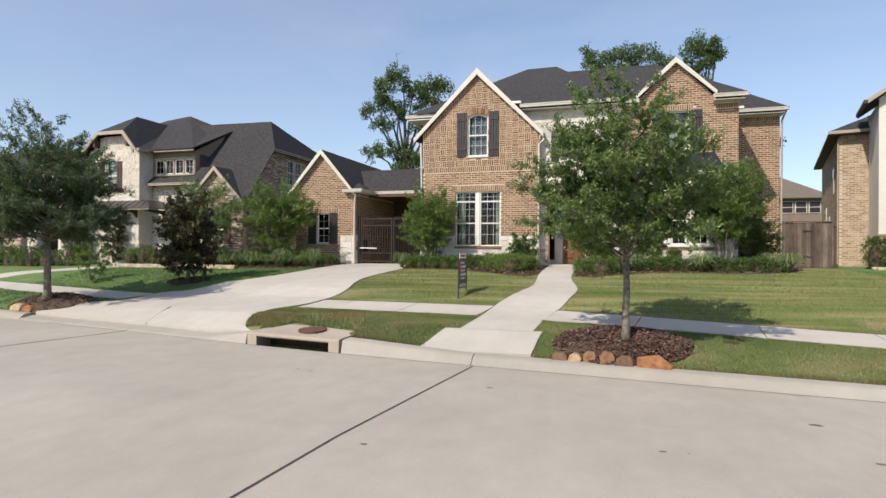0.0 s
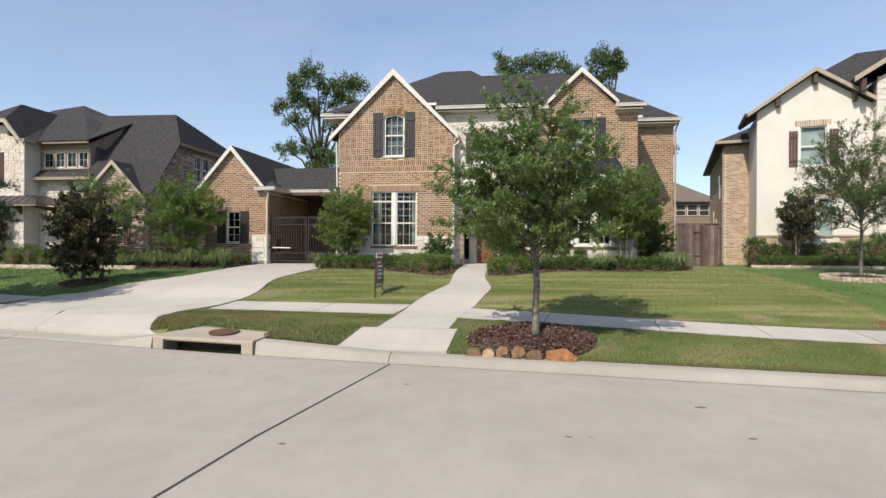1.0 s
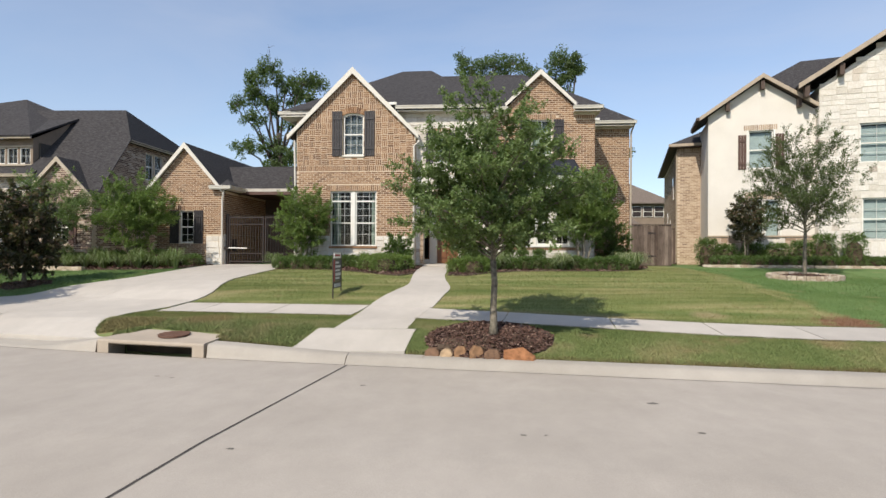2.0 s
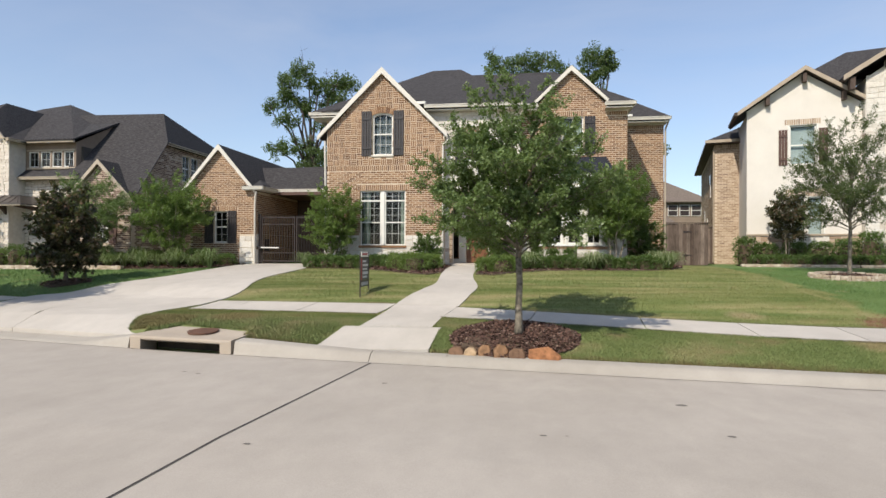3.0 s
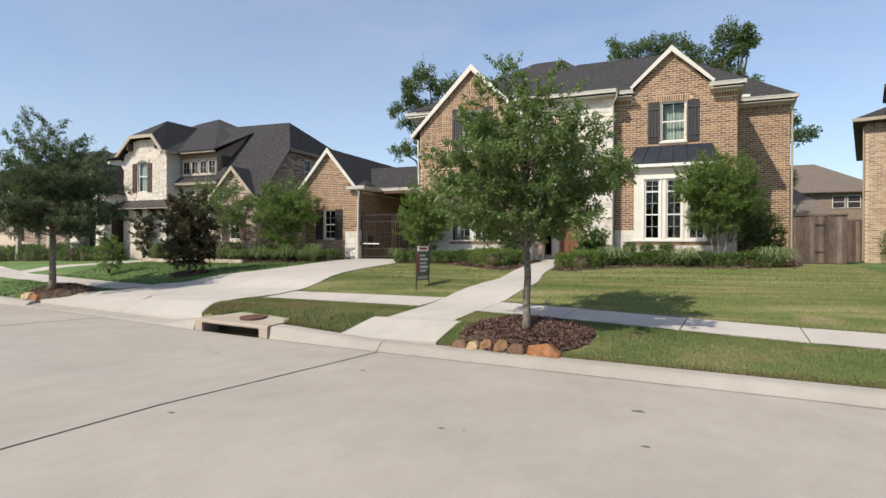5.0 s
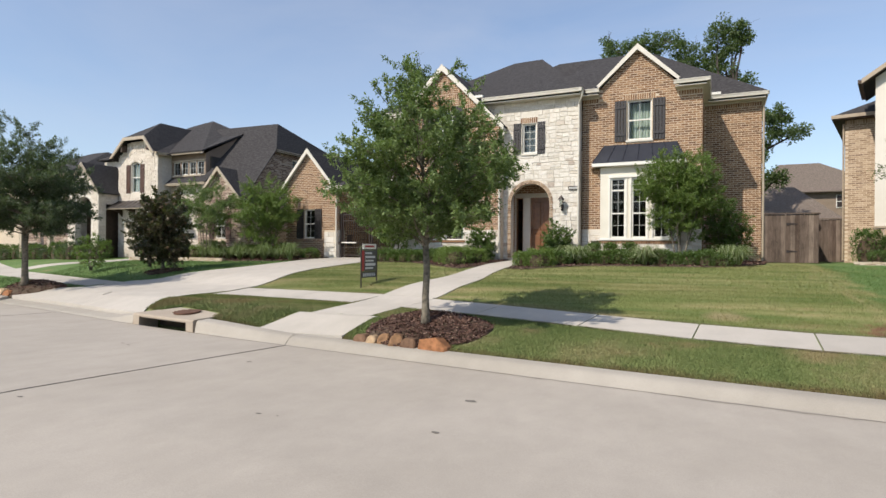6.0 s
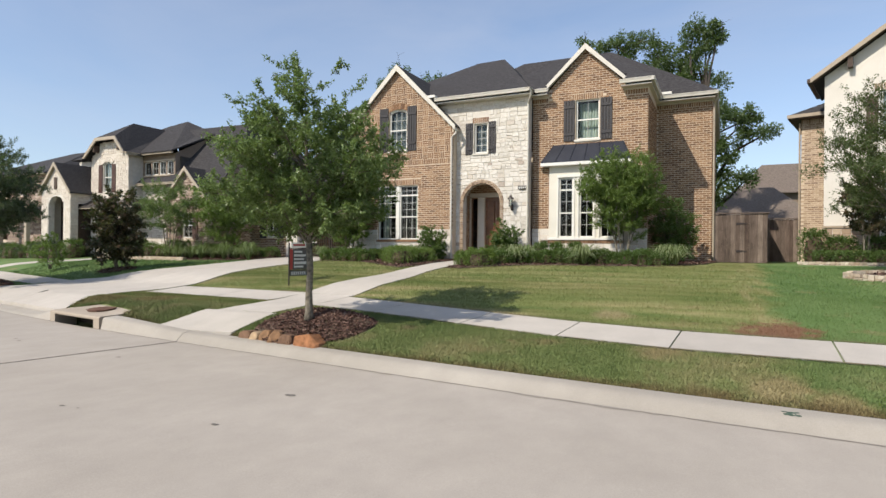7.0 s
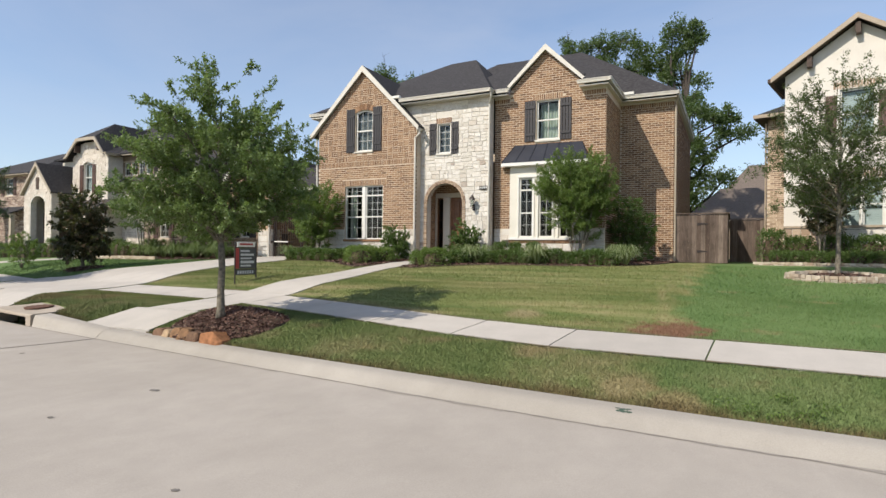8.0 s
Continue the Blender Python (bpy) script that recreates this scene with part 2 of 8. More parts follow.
# grey-blue of slats that stand for sky mirrored in two upper windows
MAT_SKY_SLATS = plain("grey_sky_slats", (0.10, 0.125, 0.14), (0.15, 0.18, 0.195), 3, 0.7)
MAT_BLIND = plain("white_blind", (0.36, 0.43, 0.44), (0.45, 0.52, 0.53), 3, 0.7)


def shingle(name, a, b, c):
    m, t, p = mat_new(name)
    col = ramp(t, noise_out(t, 9, 2, 0.5, (0.8, 2.5, 2.5)), [(0.3, a), (0.5, b), (0.72, c)])
    g = noise_out(t, 160, 3)
    col = mix(t, 0.35, col, ramp(t, g, [(0.3, (0.25,) * 3), (0.7, (0.75,) * 3)]), "OVERLAY")
    t.links.new(col, p.inputs["Base Color"])
    p.inputs["Roughness"].default_value = 0.95
    p.inputs["Specular IOR Level"].default_value = 0.3
    wv = t.nodes.new("ShaderNodeTexWave")
    wv.wave_type, wv.bands_direction, wv.wave_profile = "BANDS", "Z", "SAW"
    wv.inputs["Scale"].default_value, wv.inputs["Distortion"].default_value = 2.2, 0.3
    geo = t.nodes.new("ShaderNodeNewGeometry")
    t.links.new(geo.outputs["Position"], wv.inputs["Vector"])
    bump(t, p, wv.outputs["Fac"], 0.5, 0.02)
    return m


MAT_ROOF = shingle("charcoal_shingle", (0.024, 0.022, 0.023), (0.043, 0.040, 0.041), (0.070, 0.066, 0.066))
MAT_ROOF_BROWN = shingle("brown_shingle", (0.115, 0.092, 0.076), (0.155, 0.125, 0.104), (0.195, 0.16, 0.135))


def glass_mat():
    m, t, p = mat_new("window_glass")
    gl = t.nodes.new("ShaderNodeBsdfGlossy")
    gl.inputs["Roughness"].default_value = 0.02
    tr = t.nodes.new("ShaderNodeBsdfTransparent")
    tr.inputs[0].default_value = (0.72, 0.77, 0.75, 1)
    fr = t.nodes.new("ShaderNodeFresnel")
    fr.inputs[0].default_value = 1.45
    mx = t.nodes.new("ShaderNodeMixShader")
    t.links.new(fr.outputs[0], mx.inputs[0])
    t.links.new(tr.outputs[0], mx.inputs[1])
    t.links.new(gl.outputs[0], mx.inputs[2])
    t.links.new(mx.outputs[0], t.nodes["Material Output"].inputs[0])
    return m


MAT_GLASS = glass_mat()


def wood_boards(name, stops):
    m, t, p = mat_new(name)
    c = ramp(t, t.nodes.new("ShaderNodeObjectInfo").outputs["Random"], stops)
    damp = noise_out(t, 1.1, 5, 0.7, (1.5, 1.5, 1))
    c = mix(t, 0.7, c, ramp(t, damp, [(0.35, (0.3,) * 3), (0.65, (0.66,) * 3)]), "OVERLAY")
    g = noise_out(t, 9, 6, 0.65, (3, 3, 0.22))
    c = mix(t, 0.7, c, ramp(t, g, [(0.3, (0.25,) * 3), (0.7, (0.72,) * 3)]), "OVERLAY")
    t.links.new(c, p.inputs["Base Color"])
    p.inputs["Roughness"].default_value = 0.9
    p.inputs["Specular IOR Level"].default_value = 0.2
    bump(t, p, g, 0.4, 0.01)
    return m


MAT_FENCE = wood_boards("weathered_cedar", [(0.0, (0.075, 0.052, 0.041)), (0.3, (0.15, 0.112, 0.09)), (0.6, (0.105, 0.078, 0.063)), (1.0, (0.20, 0.155, 0.125))])
MAT_SIDING_PORCH = plain("brown_porch_boards", (0.16, 0.11, 0.07), (0.22, 0.155, 0.10), 3, 0.7)
MAT_MULCH = pieces("bark_mulch", [(0.0, (0.05, 0.028, 0.022)), (0.5, (0.095, 0.052, 0.04)), (0.88, (0.155, 0.09, 0.068)), (1.0, (0.27, 0.19, 0.15))], 0.95, 60, 0.3)


def lawn_mat(name, blades):
    """Mown turf in bands, greener on the neighbouring plot, with straw-coloured worn patches."""
    m, t, p = mat_new(name)
    geo = t.nodes.new("ShaderNodeNewGeometry")
    sep = t.nodes.new("ShaderNodeSeparateXYZ")
    t.links.new(geo.outputs["Position"], sep.inputs[0])
    bands = noise_out(t, 1.6, 3, 0.6, (0.16, 1.5, 0.0), 0.10)
    patch = noise_out(t, 0.55, 5, 0.65)
    base = ramp(t, bands, [(0.32, (0.12, 0.158, 0.047)), (0.5, (0.185, 0.205, 0.072)), (0.68, (0.31, 0.275, 0.135))])
    rich = ramp(t, patch, [(0.3, (0.095, 0.16, 0.048)), (0.7, (0.145, 0.21, 0.075))])
    side = t.nodes.new("ShaderNodeMath")
    side.operation = "MULTIPLY_ADD"
    side.inputs[1].default_value, side.inputs[2].default_value = 0.10, 0.0
    t.links.new(patch, side.inputs[0])
    # the boundary of the two plots: x = 8.25 + 0.02 * (y - 12), blurred by noise
    lin = t.nodes.new("ShaderNodeMath")
    lin.operation = "MULTIPLY_ADD"
    lin.inputs[1].default_value, lin.inputs[2].default_value = -0.02, -8.06
    t.links.new(sep.outputs[1], lin.inputs[0])
    dx = t.nodes.new("ShaderNodeMath")
    dx.operation = "ADD"
    t.links.new(lin.outputs[0], dx.inputs[0])
    t.links.new(sep.outputs[0], dx.inputs[1])
    wob = t.nodes.new("ShaderNodeMath")
    wob.operation = "MULTIPLY_ADD"
    wob.inputs[1].default_value = 1.6
    t.links.new(noise_out(t, 1.3, 4), wob.inputs[0])
    t.links.new(dx.outputs[0], wob.inputs[2])
    right = ramp(t, wob.outputs[0], [(0.55, (0, 0, 0)), (0.95, (1, 1, 1))])
    lw = t.nodes.new("ShaderNodeMath")
    lw.operation = "LESS_THAN"
    lw.inputs[1].default_value = -9.5
    t.links.new(sep.outputs[0], lw.inputs[0])
    verge = t.nodes.new("ShaderNodeMapRange")
    verge.inputs[1].default_value, verge.inputs[2].default_value, verge.inputs[3].default_value, verge.inputs[4].default_value = 11.6, 12.3, 1.0, 0.0
    t.links.new(sep.outputs[1], verge.inputs[0])
    strip_c = ramp(t, patch, [(0.30, (0.115, 0.16, 0.052)), (0.52, (0.172, 0.205, 0.076)), (0.70, (0.29, 0.255, 0.13))])
    # straw-coloured stripe where the two plots meet
    seam = ramp(t, wob.outputs[0], [(0.0, (0, 0, 0)), (0.28, (0.75, 0.75, 0.75)), (0.62, (0.75, 0.75, 0.75)), (0.8, (0, 0, 0))])
    streak = ramp(t, noise_out(t, 3.0, 4, 0.6, (1.6, 0.25, 1)), [(0.42, (0, 0, 0)), (0.62, (1, 1, 1))])
    base = mix(t, mix(t, 1.0, seam, streak, "MULTIPLY"), base, (0.28, 0.25, 0.12))
    c = mix(t, right, base, rich)
    strip_c = mix(t, mix(t, 0.75, (0, 0, 0), right), strip_c, rich)
    c = mix(t, verge.outputs[0], c, strip_c)
    c = mix(t, lw.outputs[0], c, rich)
    earth = t.nodes.new("ShaderNodeVectorMath")
    earth.operation = "DISTANCE"
    flat_p = t.nodes.new("ShaderNodeVectorMath")
    flat_p.operation = "MULTIPLY"
    flat_p.inputs[1].default_value = (0.72, 0.75, 0)
    t.links.new(geo.outputs["Position"], flat_p.inputs[0])
    t.links.new(flat_p.outputs[0], earth.inputs[0])
    earth.inputs[1].default_value = (8.22 * 0.72, 12.3 * 0.75, 0)
    edge = t.nodes.new("ShaderNodeMath")
    edge.operation = "ADD"
    t.links.new(earth.outputs["Value"], edge.inputs[0])
    t.links.new(noise_out(t, 5, 4), edge.inputs[1])
    c = mix(t, ramp(t, edge.outputs[0], [(0.80, (1, 1, 1)), (1.0, (0, 0, 0))]), c, (0.21, 0.115, 0.07))
    worn = ramp(t, noise_out(t, 0.9, 5, 0.7, (0.8, 1.4, 1)), [(0.59, (0, 0, 0)), (0.72, (0.85, 0.85, 0.85))])
    c = mix(t, worn, c, (0.27, 0.21, 0.11))
    # dry brown fringe beside the kerb, whose line is 9.27 - 0.1035 x + 0.0025 x x
    def calc(op, a, b):
        nd = t.nodes.new("ShaderNodeMath")
        nd.operation = op
        for i, v in enumerate((a, b)):
            if isinstance(v, float):
                nd.inputs[i].default_value = v
            else:
                t.links.new(v, nd.inputs[i])
        return nd.outputs[0]
    X, Y = sep.outputs[0], sep.outputs[1]
    line = calc("ADD", calc("MULTIPLY", X, calc("ADD", calc("MULTIPLY", X, 0.0025), -0.1035)), 9.27)
    for px_, py_, size, dry in ((8.0, 9.4, 0.50, (0.33, 0.265, 0.145)), (8.55, 9.15, 0.44, (0.30, 0.24, 0.125)), (6.7, 10.25, 0.50, (0.31, 0.25, 0.135)), (10.9, 9.5, 0.4, (0.27, 0.225, 0.12)), (5.6, 12.9, 0.5, (0.30, 0.245, 0.135)), (-7.0, 11.5, 0.95, (0.22, 0.175, 0.08)), (-5.6, 11.95, 0.75, (0.24, 0.19, 0.09)), (-4.2, 12.2, 0.35, (0.22, 0.18, 0.08)), (2.6, 10.6, 0.35, (0.27, 0.22, 0.115))):
        dx_, dy_ = calc("SUBTRACT", X, px_), calc("SUBTRACT", Y, py_)
        far = calc("ADD", calc("SQRT", calc("ADD", calc("MULTIPLY", dx_, dx_), calc("MULTIPLY", dy_, dy_)), 0.0), calc("MULTIPLY", noise_out(t, 4.0, 5, 0.75), 0.6))
        c = mix(t, ramp(t, far, [(size, (0.8, 0.8, 0.8)), (size + 0.25, (0, 0, 0))]), c, dry)
    off = calc("SUBTRACT", calc("SUBTRACT", Y, line), calc("MULTIPLY", noise_out(t, 2.2, 5, 0.7), 0.6))
    fringe = ramp(t, off, [(0.10, (0.85, 0.85, 0.85)), (0.34, (0, 0, 0))])
    c = mix(t, fringe, c, (0.15, 0.105, 0.05))
    fine = noise_out(t, 45, 4, 0.7)
    c = mix(t, 0.42, c, ramp(t, fine, [(0.25, (0.22,) * 3), (0.75, (0.75,) * 3)]), "OVERLAY")
    if blades:
        isl = ramp(t, island(t), [(0.0, (0.40,) * 3), (1.0, (0.60,) * 3)])
        c = mix(t, 0.5, c, isl, "OVERLAY")
    t.links.new(c, p.inputs["Base Color"])
    p.inputs["Roughness"].default_value = 0.8
    p.inputs["Specular IOR Level"].default_value = 0.15
    bump(t, p, fine, 0.6, 0.03)
    return m


MAT_LAWN = lawn_mat("turf", False)
MAT_BLADE = lawn_mat("grass_blades", True)
MAT_OAK = leafy("oak_leaf", (0.10, 0.148, 0.048), (0.168, 0.232, 0.08), (0.24, 0.31, 0.13), 0.4, 0.42)
MAT_OAK_GREY = leafy("grey_green_leaf", (0.052, 0.074, 0.046), (0.085, 0.112, 0.07), (0.13, 0.16, 0.105), 0.45, 0.4)
MAT_DARKLEAF = leafy("magnolia_leaf", (0.042, 0.048, 0.026), (0.07, 0.066, 0.038), (0.15, 0.092, 0.062), 0.36, 0.25)
MAT_ELM = leafy("elm_leaf", (0.055, 0.075, 0.028), (0.085, 0.11, 0.042), (0.13, 0.16, 0.07), 0.45, 0.35)
MAT_MYRTLE = leafy("myrtle_leaf", (0.105, 0.165, 0.04), (0.165, 0.24, 0.06), (0.235, 0.31, 0.10), 0.45, 0.45)
MAT_HEDGE = leafy("hedge_leaf", (0.055, 0.095, 0.026), (0.10, 0.16, 0.042), (0.165, 0.235, 0.078), 0.45, 0.4)
MAT_FARLEAF = leafy("far_tree_leaf", (0.07, 0.105, 0.045), (0.105, 0.15, 0.062), (0.15, 0.20, 0.09), 0.5, 0.45)
MAT_STRAP_PALE = leafy("pale_strap_leaf", (0.12, 0.17, 0.06), (0.24, 0.29, 0.13), (0.46, 0.49, 0.30))
MAT_STRAP = leafy("strap_leaf", (0.08, 0.12, 0.04), (0.15, 0.20, 0.075), (0.30, 0.34, 0.19))

# ---- ground ----
KERB_X = [-90, -60, -40, -25, -18, -14.5, -11, -8.4, -6.6, -4.4, -1.8, 1, 3.7, 6, 8.5, 14, 25, 60, 90]
KERB_Y = [40, 27, 18.9, 13.7, 12.0, 11.4, 10.85, 10.36, 10.05, 9.75, 9.46, 9.2, 8.93, 8.72, 8.53, 8.33, 8.35, 10, 12]
RISE_D = [-8.8, -4.4, 0, 0.12, 0.3, 0.45, 1.4, 2.2, 3.4, 4.3, 5.2, 6, 8.7, 11, 14, 16]
RISE_Z = [0, 0.075, 0, 0.1, 0.15, 0.17, 0.42, 0.47, 0.53, 0.63, 0.85, 0.95, 1.15, 1.3, 1.40, 1.42]


def kerb_y(x):
    x = np.asarray(x, float)
    return sum(np.interp(x + o, KERB_X, KERB_Y) for o in (-1.6, -0.8, 0, 0.8, 1.6)) / 5


def gz(x, y):
    """The height of the ground."""
    d = np.asarray(y, float) - kerb_y(x)
    dip = 0.2 * np.clip((np.asarray(x, float) - 8) / 2.5, 0, 1) * np.interp(d, [4.5, 8, 12.5, 15], [0, 1, 1, 0])
    swell = 0.085 * np.interp(d, [0.36, 0.55, 0.8, 1.3], [0, 1, 1, 0]) * np.interp(np.asarray(x, float), [-7.5, -6.9, -4.6, -3.8], [0, 1, 1, 0])
    return np.interp(d, RISE_D, RISE_Z) - dip + swell


def inside(poly, x, y):
    """Which of the points lie in a polygon."""
    hit = np.zeros(np.shape(x), bool)
    for (ax, ay), (bx, by_) in zip(poly, poly[1:] + poly[:1]):
        cross = (ay > y) != (by_ > y)
        with np.errstate(divide="ignore", invalid="ignore"):
            hit ^= cross & (x < (bx - ax) * (y - ay) / (by_ - ay + 1e-12) + ax)
    return hit


def sheet(name, poly, mat, lift=0.0, thick=0.12, step=0.5, group="", label="", kind="structure", category=""):
    """A paved piece that follows the ground: the polygon is cut into strips and laid on it."""
    bm = bmesh.new()
    bm.faces.new([bm.verts.new((x, y, 0)) for x, y in poly])
    bmesh.ops.triangulate(bm, faces=bm.faces[:])
    xs, ys = [p[0] for p in poly], [p[1] for p in poly]
    for axis, lo, hi in ((0, min(xs), max(xs)), (1, min(ys), max(ys))):
        k = lo + step
        while k < hi:
            co, no = [0, 0, 0], [0, 0, 0]
            co[axis], no[axis] = k, 1
            bmesh.ops.bisect_plane(bm, geom=bm.verts[:] + bm.edges[:] + bm.faces[:], plane_co=co, plane_no=no)
            k += step
    for v in bm.verts:
        v.co.z = float(gz(v.co.x, v.co.y)) + lift
    bmesh.ops.recalc_face_normals(bm, faces=bm.faces[:])
    if sum(f.normal.z for f in bm.faces) < 0:
        bmesh.ops.reverse_faces(bm, faces=bm.faces[:])
    ex = bmesh.ops.extrude_face_region(bm, geom=bm.faces[:])
    for v in [g for g in ex["geom"] if isinstance(g, bmesh.types.BMVert)]:
        v.co.z -= thick
    bmesh.ops.recalc_face_normals(bm, faces=bm.faces[:])
    me = bpy.data.meshes.new(name)
    bm.to_mesh(me)
    bm.free()
    me.materials.append(mat)
    ob = new(name, me)
    return tagged(ob, label, category, group, kind)


def smooth_line(pts, n=6):
    """A rounded line through points."""
    out = []
    P = [pts[0], *pts, pts[-1]]
    for i in range(1, len(P) - 2):
        p0, p1, p2, p3 = (Vector(q) for q in P[i - 1:i + 3])
        for k in range(n):
            u = k / n
            out.append(tuple(0.5 * ((2 * p1) + (p2 - p0) * u + (2 * p0 - 5 * p1 + 4 * p2 - p3) * u * u + (3 * p1 - p0 - 3 * p2 + p3) * u ** 3)))
    return out + [tuple(pts[-1])]


# the ground: one sheet to the horizon, fine near the walk
def ground_sheet():
    xs = np.unique(np.r_[np.linspace(-1500, -120, 12), np.linspace(-120, -30, 46), np.arange(-30, 20, 0.5), -6.8, -6.6, -4.72, -4.55, np.linspace(20, 120, 50), np.linspace(120, 1500, 12)])
    offs = np.unique(np.r_[-1500, -600, -200, -60, -30, -14, -10, -8.8, -6, -4.4, -3, -1.5, -0.4, 0.0, 0.12, 0.3, 0.45, np.arange(0.6, 16.5, 0.4), 18, 22, 30, 50, 90, 200, 600, 1500])
    X, D = np.meshgrid(xs, offs)
    Y = kerb_y(X) + D
    Z = gz(X, Y) - 0.022 - np.where(D < 0.5, 0.1, 0)
    Z = np.where(D < -9.2, 0.05, Z)
    Z = np.where((X > -6.62) & (X < -4.7) & (D > 0.05) & (D < 0.5), -0.7, Z)  # the pit under the storm inlet
    n, k = X.shape
    idx = np.arange(n * k).reshape(n, k)
    F = np.stack([idx[:-1, :-1], idx[:-1, 1:], idx[1:, 1:], idx[1:, :-1]], -1).reshape(-1, 4)
    ob = quads("ground", np.stack([X, Y, Z], -1).reshape(-1, 3), F, MAT_LAWN)
    return tagged(ob, "green turf ground sloping up from the street", "ground", kind="structure")


ground_sheet()

# sidewalk lines
WALK_X = [-60, -40, -25, -18, -13.3, -7.2, -2.3, -0.7, 2.5, 3.7, 5.2, 6.8, 8.8, 10.8, 15, 40, 60]
WALK_Y = [31.5, 23.8, 17.6, 15.7, 14.7, 14.2, 13.85, 13.5, 12.8, 12.47, 12.14, 11.85, 11.77, 11.69, 11.6, 11.9, 13.5]


def walk_back(x):
    return float(np.interp(x, WALK_X, WALK_Y))


def kerb_line(x, d):
    return (x, float(kerb_y(x)) + d)


CONC = []  # every paved outline, where no grass grows


def paved(name, poly, mat, **kw):
    CONC.append(poly)
    return sheet(name, poly, mat, **kw)


# road slabs: joints across the street
def road():
    cuts = [-90, -62, -48, -36, -27, -19.6, -10.8, -1.74, 12.1, 21, 30, 42, 60, 90]
    for a, b in zip(cuts, cuts[1:]):
        lean = 0.08
        xs = np.linspace(a + 0.008, b - 0.008, max(2, int((b - a) / 1.5)))
        rows = [-9.1, -6.6, -4.4, -2.2, -0.7, 0.0]
        V, F = [], []
        for x in xs:
            for d in rows:
                xx = x + lean * d
                V.append((xx, float(kerb_y(xx)) + d, float(np.interp(d, RISE_D, RISE_Z))))
        k = len(rows)
        for i in range(len(xs) - 1):
            for j in range(k - 1):
                F.append((i * k + j, (i + 1) * k + j, (i + 1) * k + j + 1, i * k + j + 1))
        m = M()
        m.v, m.f = V, F
        ob = m.obj("road", MAT_ROAD)
        sol = ob.modifiers.new("depth", "SOLIDIFY")
        sol.thickness, sol.offset = 0.05, -1
        tagged(ob, "pale tan concrete street slab with worn stains", "road", "street slabs", "structure")
    # sealed joint and the bed of the street
    m = M()
    for c in cuts[1:-1]:
        pts = [(c + 0.08 * d, float(kerb_y(c + 0.08 * d)) + d, float(np.interp(d, RISE_D, RISE_Z))) for d in (-9.0, -6.6, -4.4, -2.2, -0.7, -0.02)]
        for p, q in zip(pts, pts[1:]):
            m.face((p[0] - 0.016, p[1], p[2] + 0.0045), (p[0] + 0.016, p[1], p[2] + 0.0045), (q[0] + 0.016, q[1], q[2] + 0.0045), (q[0] - 0.016, q[1], q[2] + 0.0045))
    tagged(m.obj("road_joint", MAT_JOINT), "dark tar joints across the concrete street", "joint", kind="structure")


road()


def kerb_run(x0, x1, name="kerb", high=True):
    """A rolled concrete kerb between two joints."""
    tall = [(-0.01, -0.12), (-0.01, 0.0), (0.025, 0.012), (0.07, 0.05), (0.15, 0.115), (0.20, 0.138), (0.27, 0.148), (0.365, 0.157), (0.38, 0.158), (0.386, 0.154), (0.388, 0.145), (0.39, -0.12)]
    low = [(-0.01, -0.12), (-0.01, 0.0), (0.025, 0.012), (0.07, 0.034), (0.15, 0.045), (0.20, 0.05), (0.27, 0.062), (0.40, 0.087), (0.412, 0.089), (0.417, 0.086), (0.419, 0.08), (0.42, -0.12)]
    m = M()
    xs = np.linspace(x0 + 0.007, x1 - 0.007, max(2, int((x1 - x0) / 0.35)))
    k = len(tall)
    for x in xs:
        up = 1.0 if high else min(1.0, max(0.0, (x + 8.3) / 1.3))
        # the kerb rises and steepens to the storm inlet from both sides
        swell = 1.0 + 0.68 * max(0.0, min(1.0, (-1.9 - x) / 2.4)) * (-4.6 < x < -1.8) + 0.6 * max(0.0, min(1.0, (x + 8.6) / 1.7)) ** 2 * (x < -6.8)
        near = max(0.0, 1.0 - min(abs(x + 6.86), abs(x + 4.48)) / 1.3)
        for (d0, z0), (d1, z1) in zip(low, tall):
            d = d0 + (d1 - d0) * up
            m.v.append((x, float(kerb_y(x)) + (d * (1 - 0.72 * near) if 0 < d < 0.3 else d), (z0 + (z1 - z0) * up) * (swell if z1 > 0 else 1.0)))
    for i in range(len(xs) - 1):
        for j in range(k - 1):
            m.f.append((i * k + j, i * k + j + 1, (i + 1) * k + j + 1, (i + 1) * k + j))
    m.face(*m.v[:k]).face(*m.v[(len(xs) - 1) * k:len(xs) * k][::-1])
    ob = m.obj(name, MAT_KERB, smooth=True)
    return tagged(ob, "pale rolled concrete kerb along the street", "kerb", "street kerbs", "structure")


for a, b, hi in ((-60, -40, 1), (-40, -27, 1), (-27, -19.6, 1), (-19.6, -15.4, 1), (-15.4, -10.8, 0), (-10.8, -6.885, 0), (-4.48, -1.8, 1), (-1.8, 12.1, 1), (12.1, 21, 1), (21, 42, 1)):
    kerb_run(a, b, high=bool(hi))
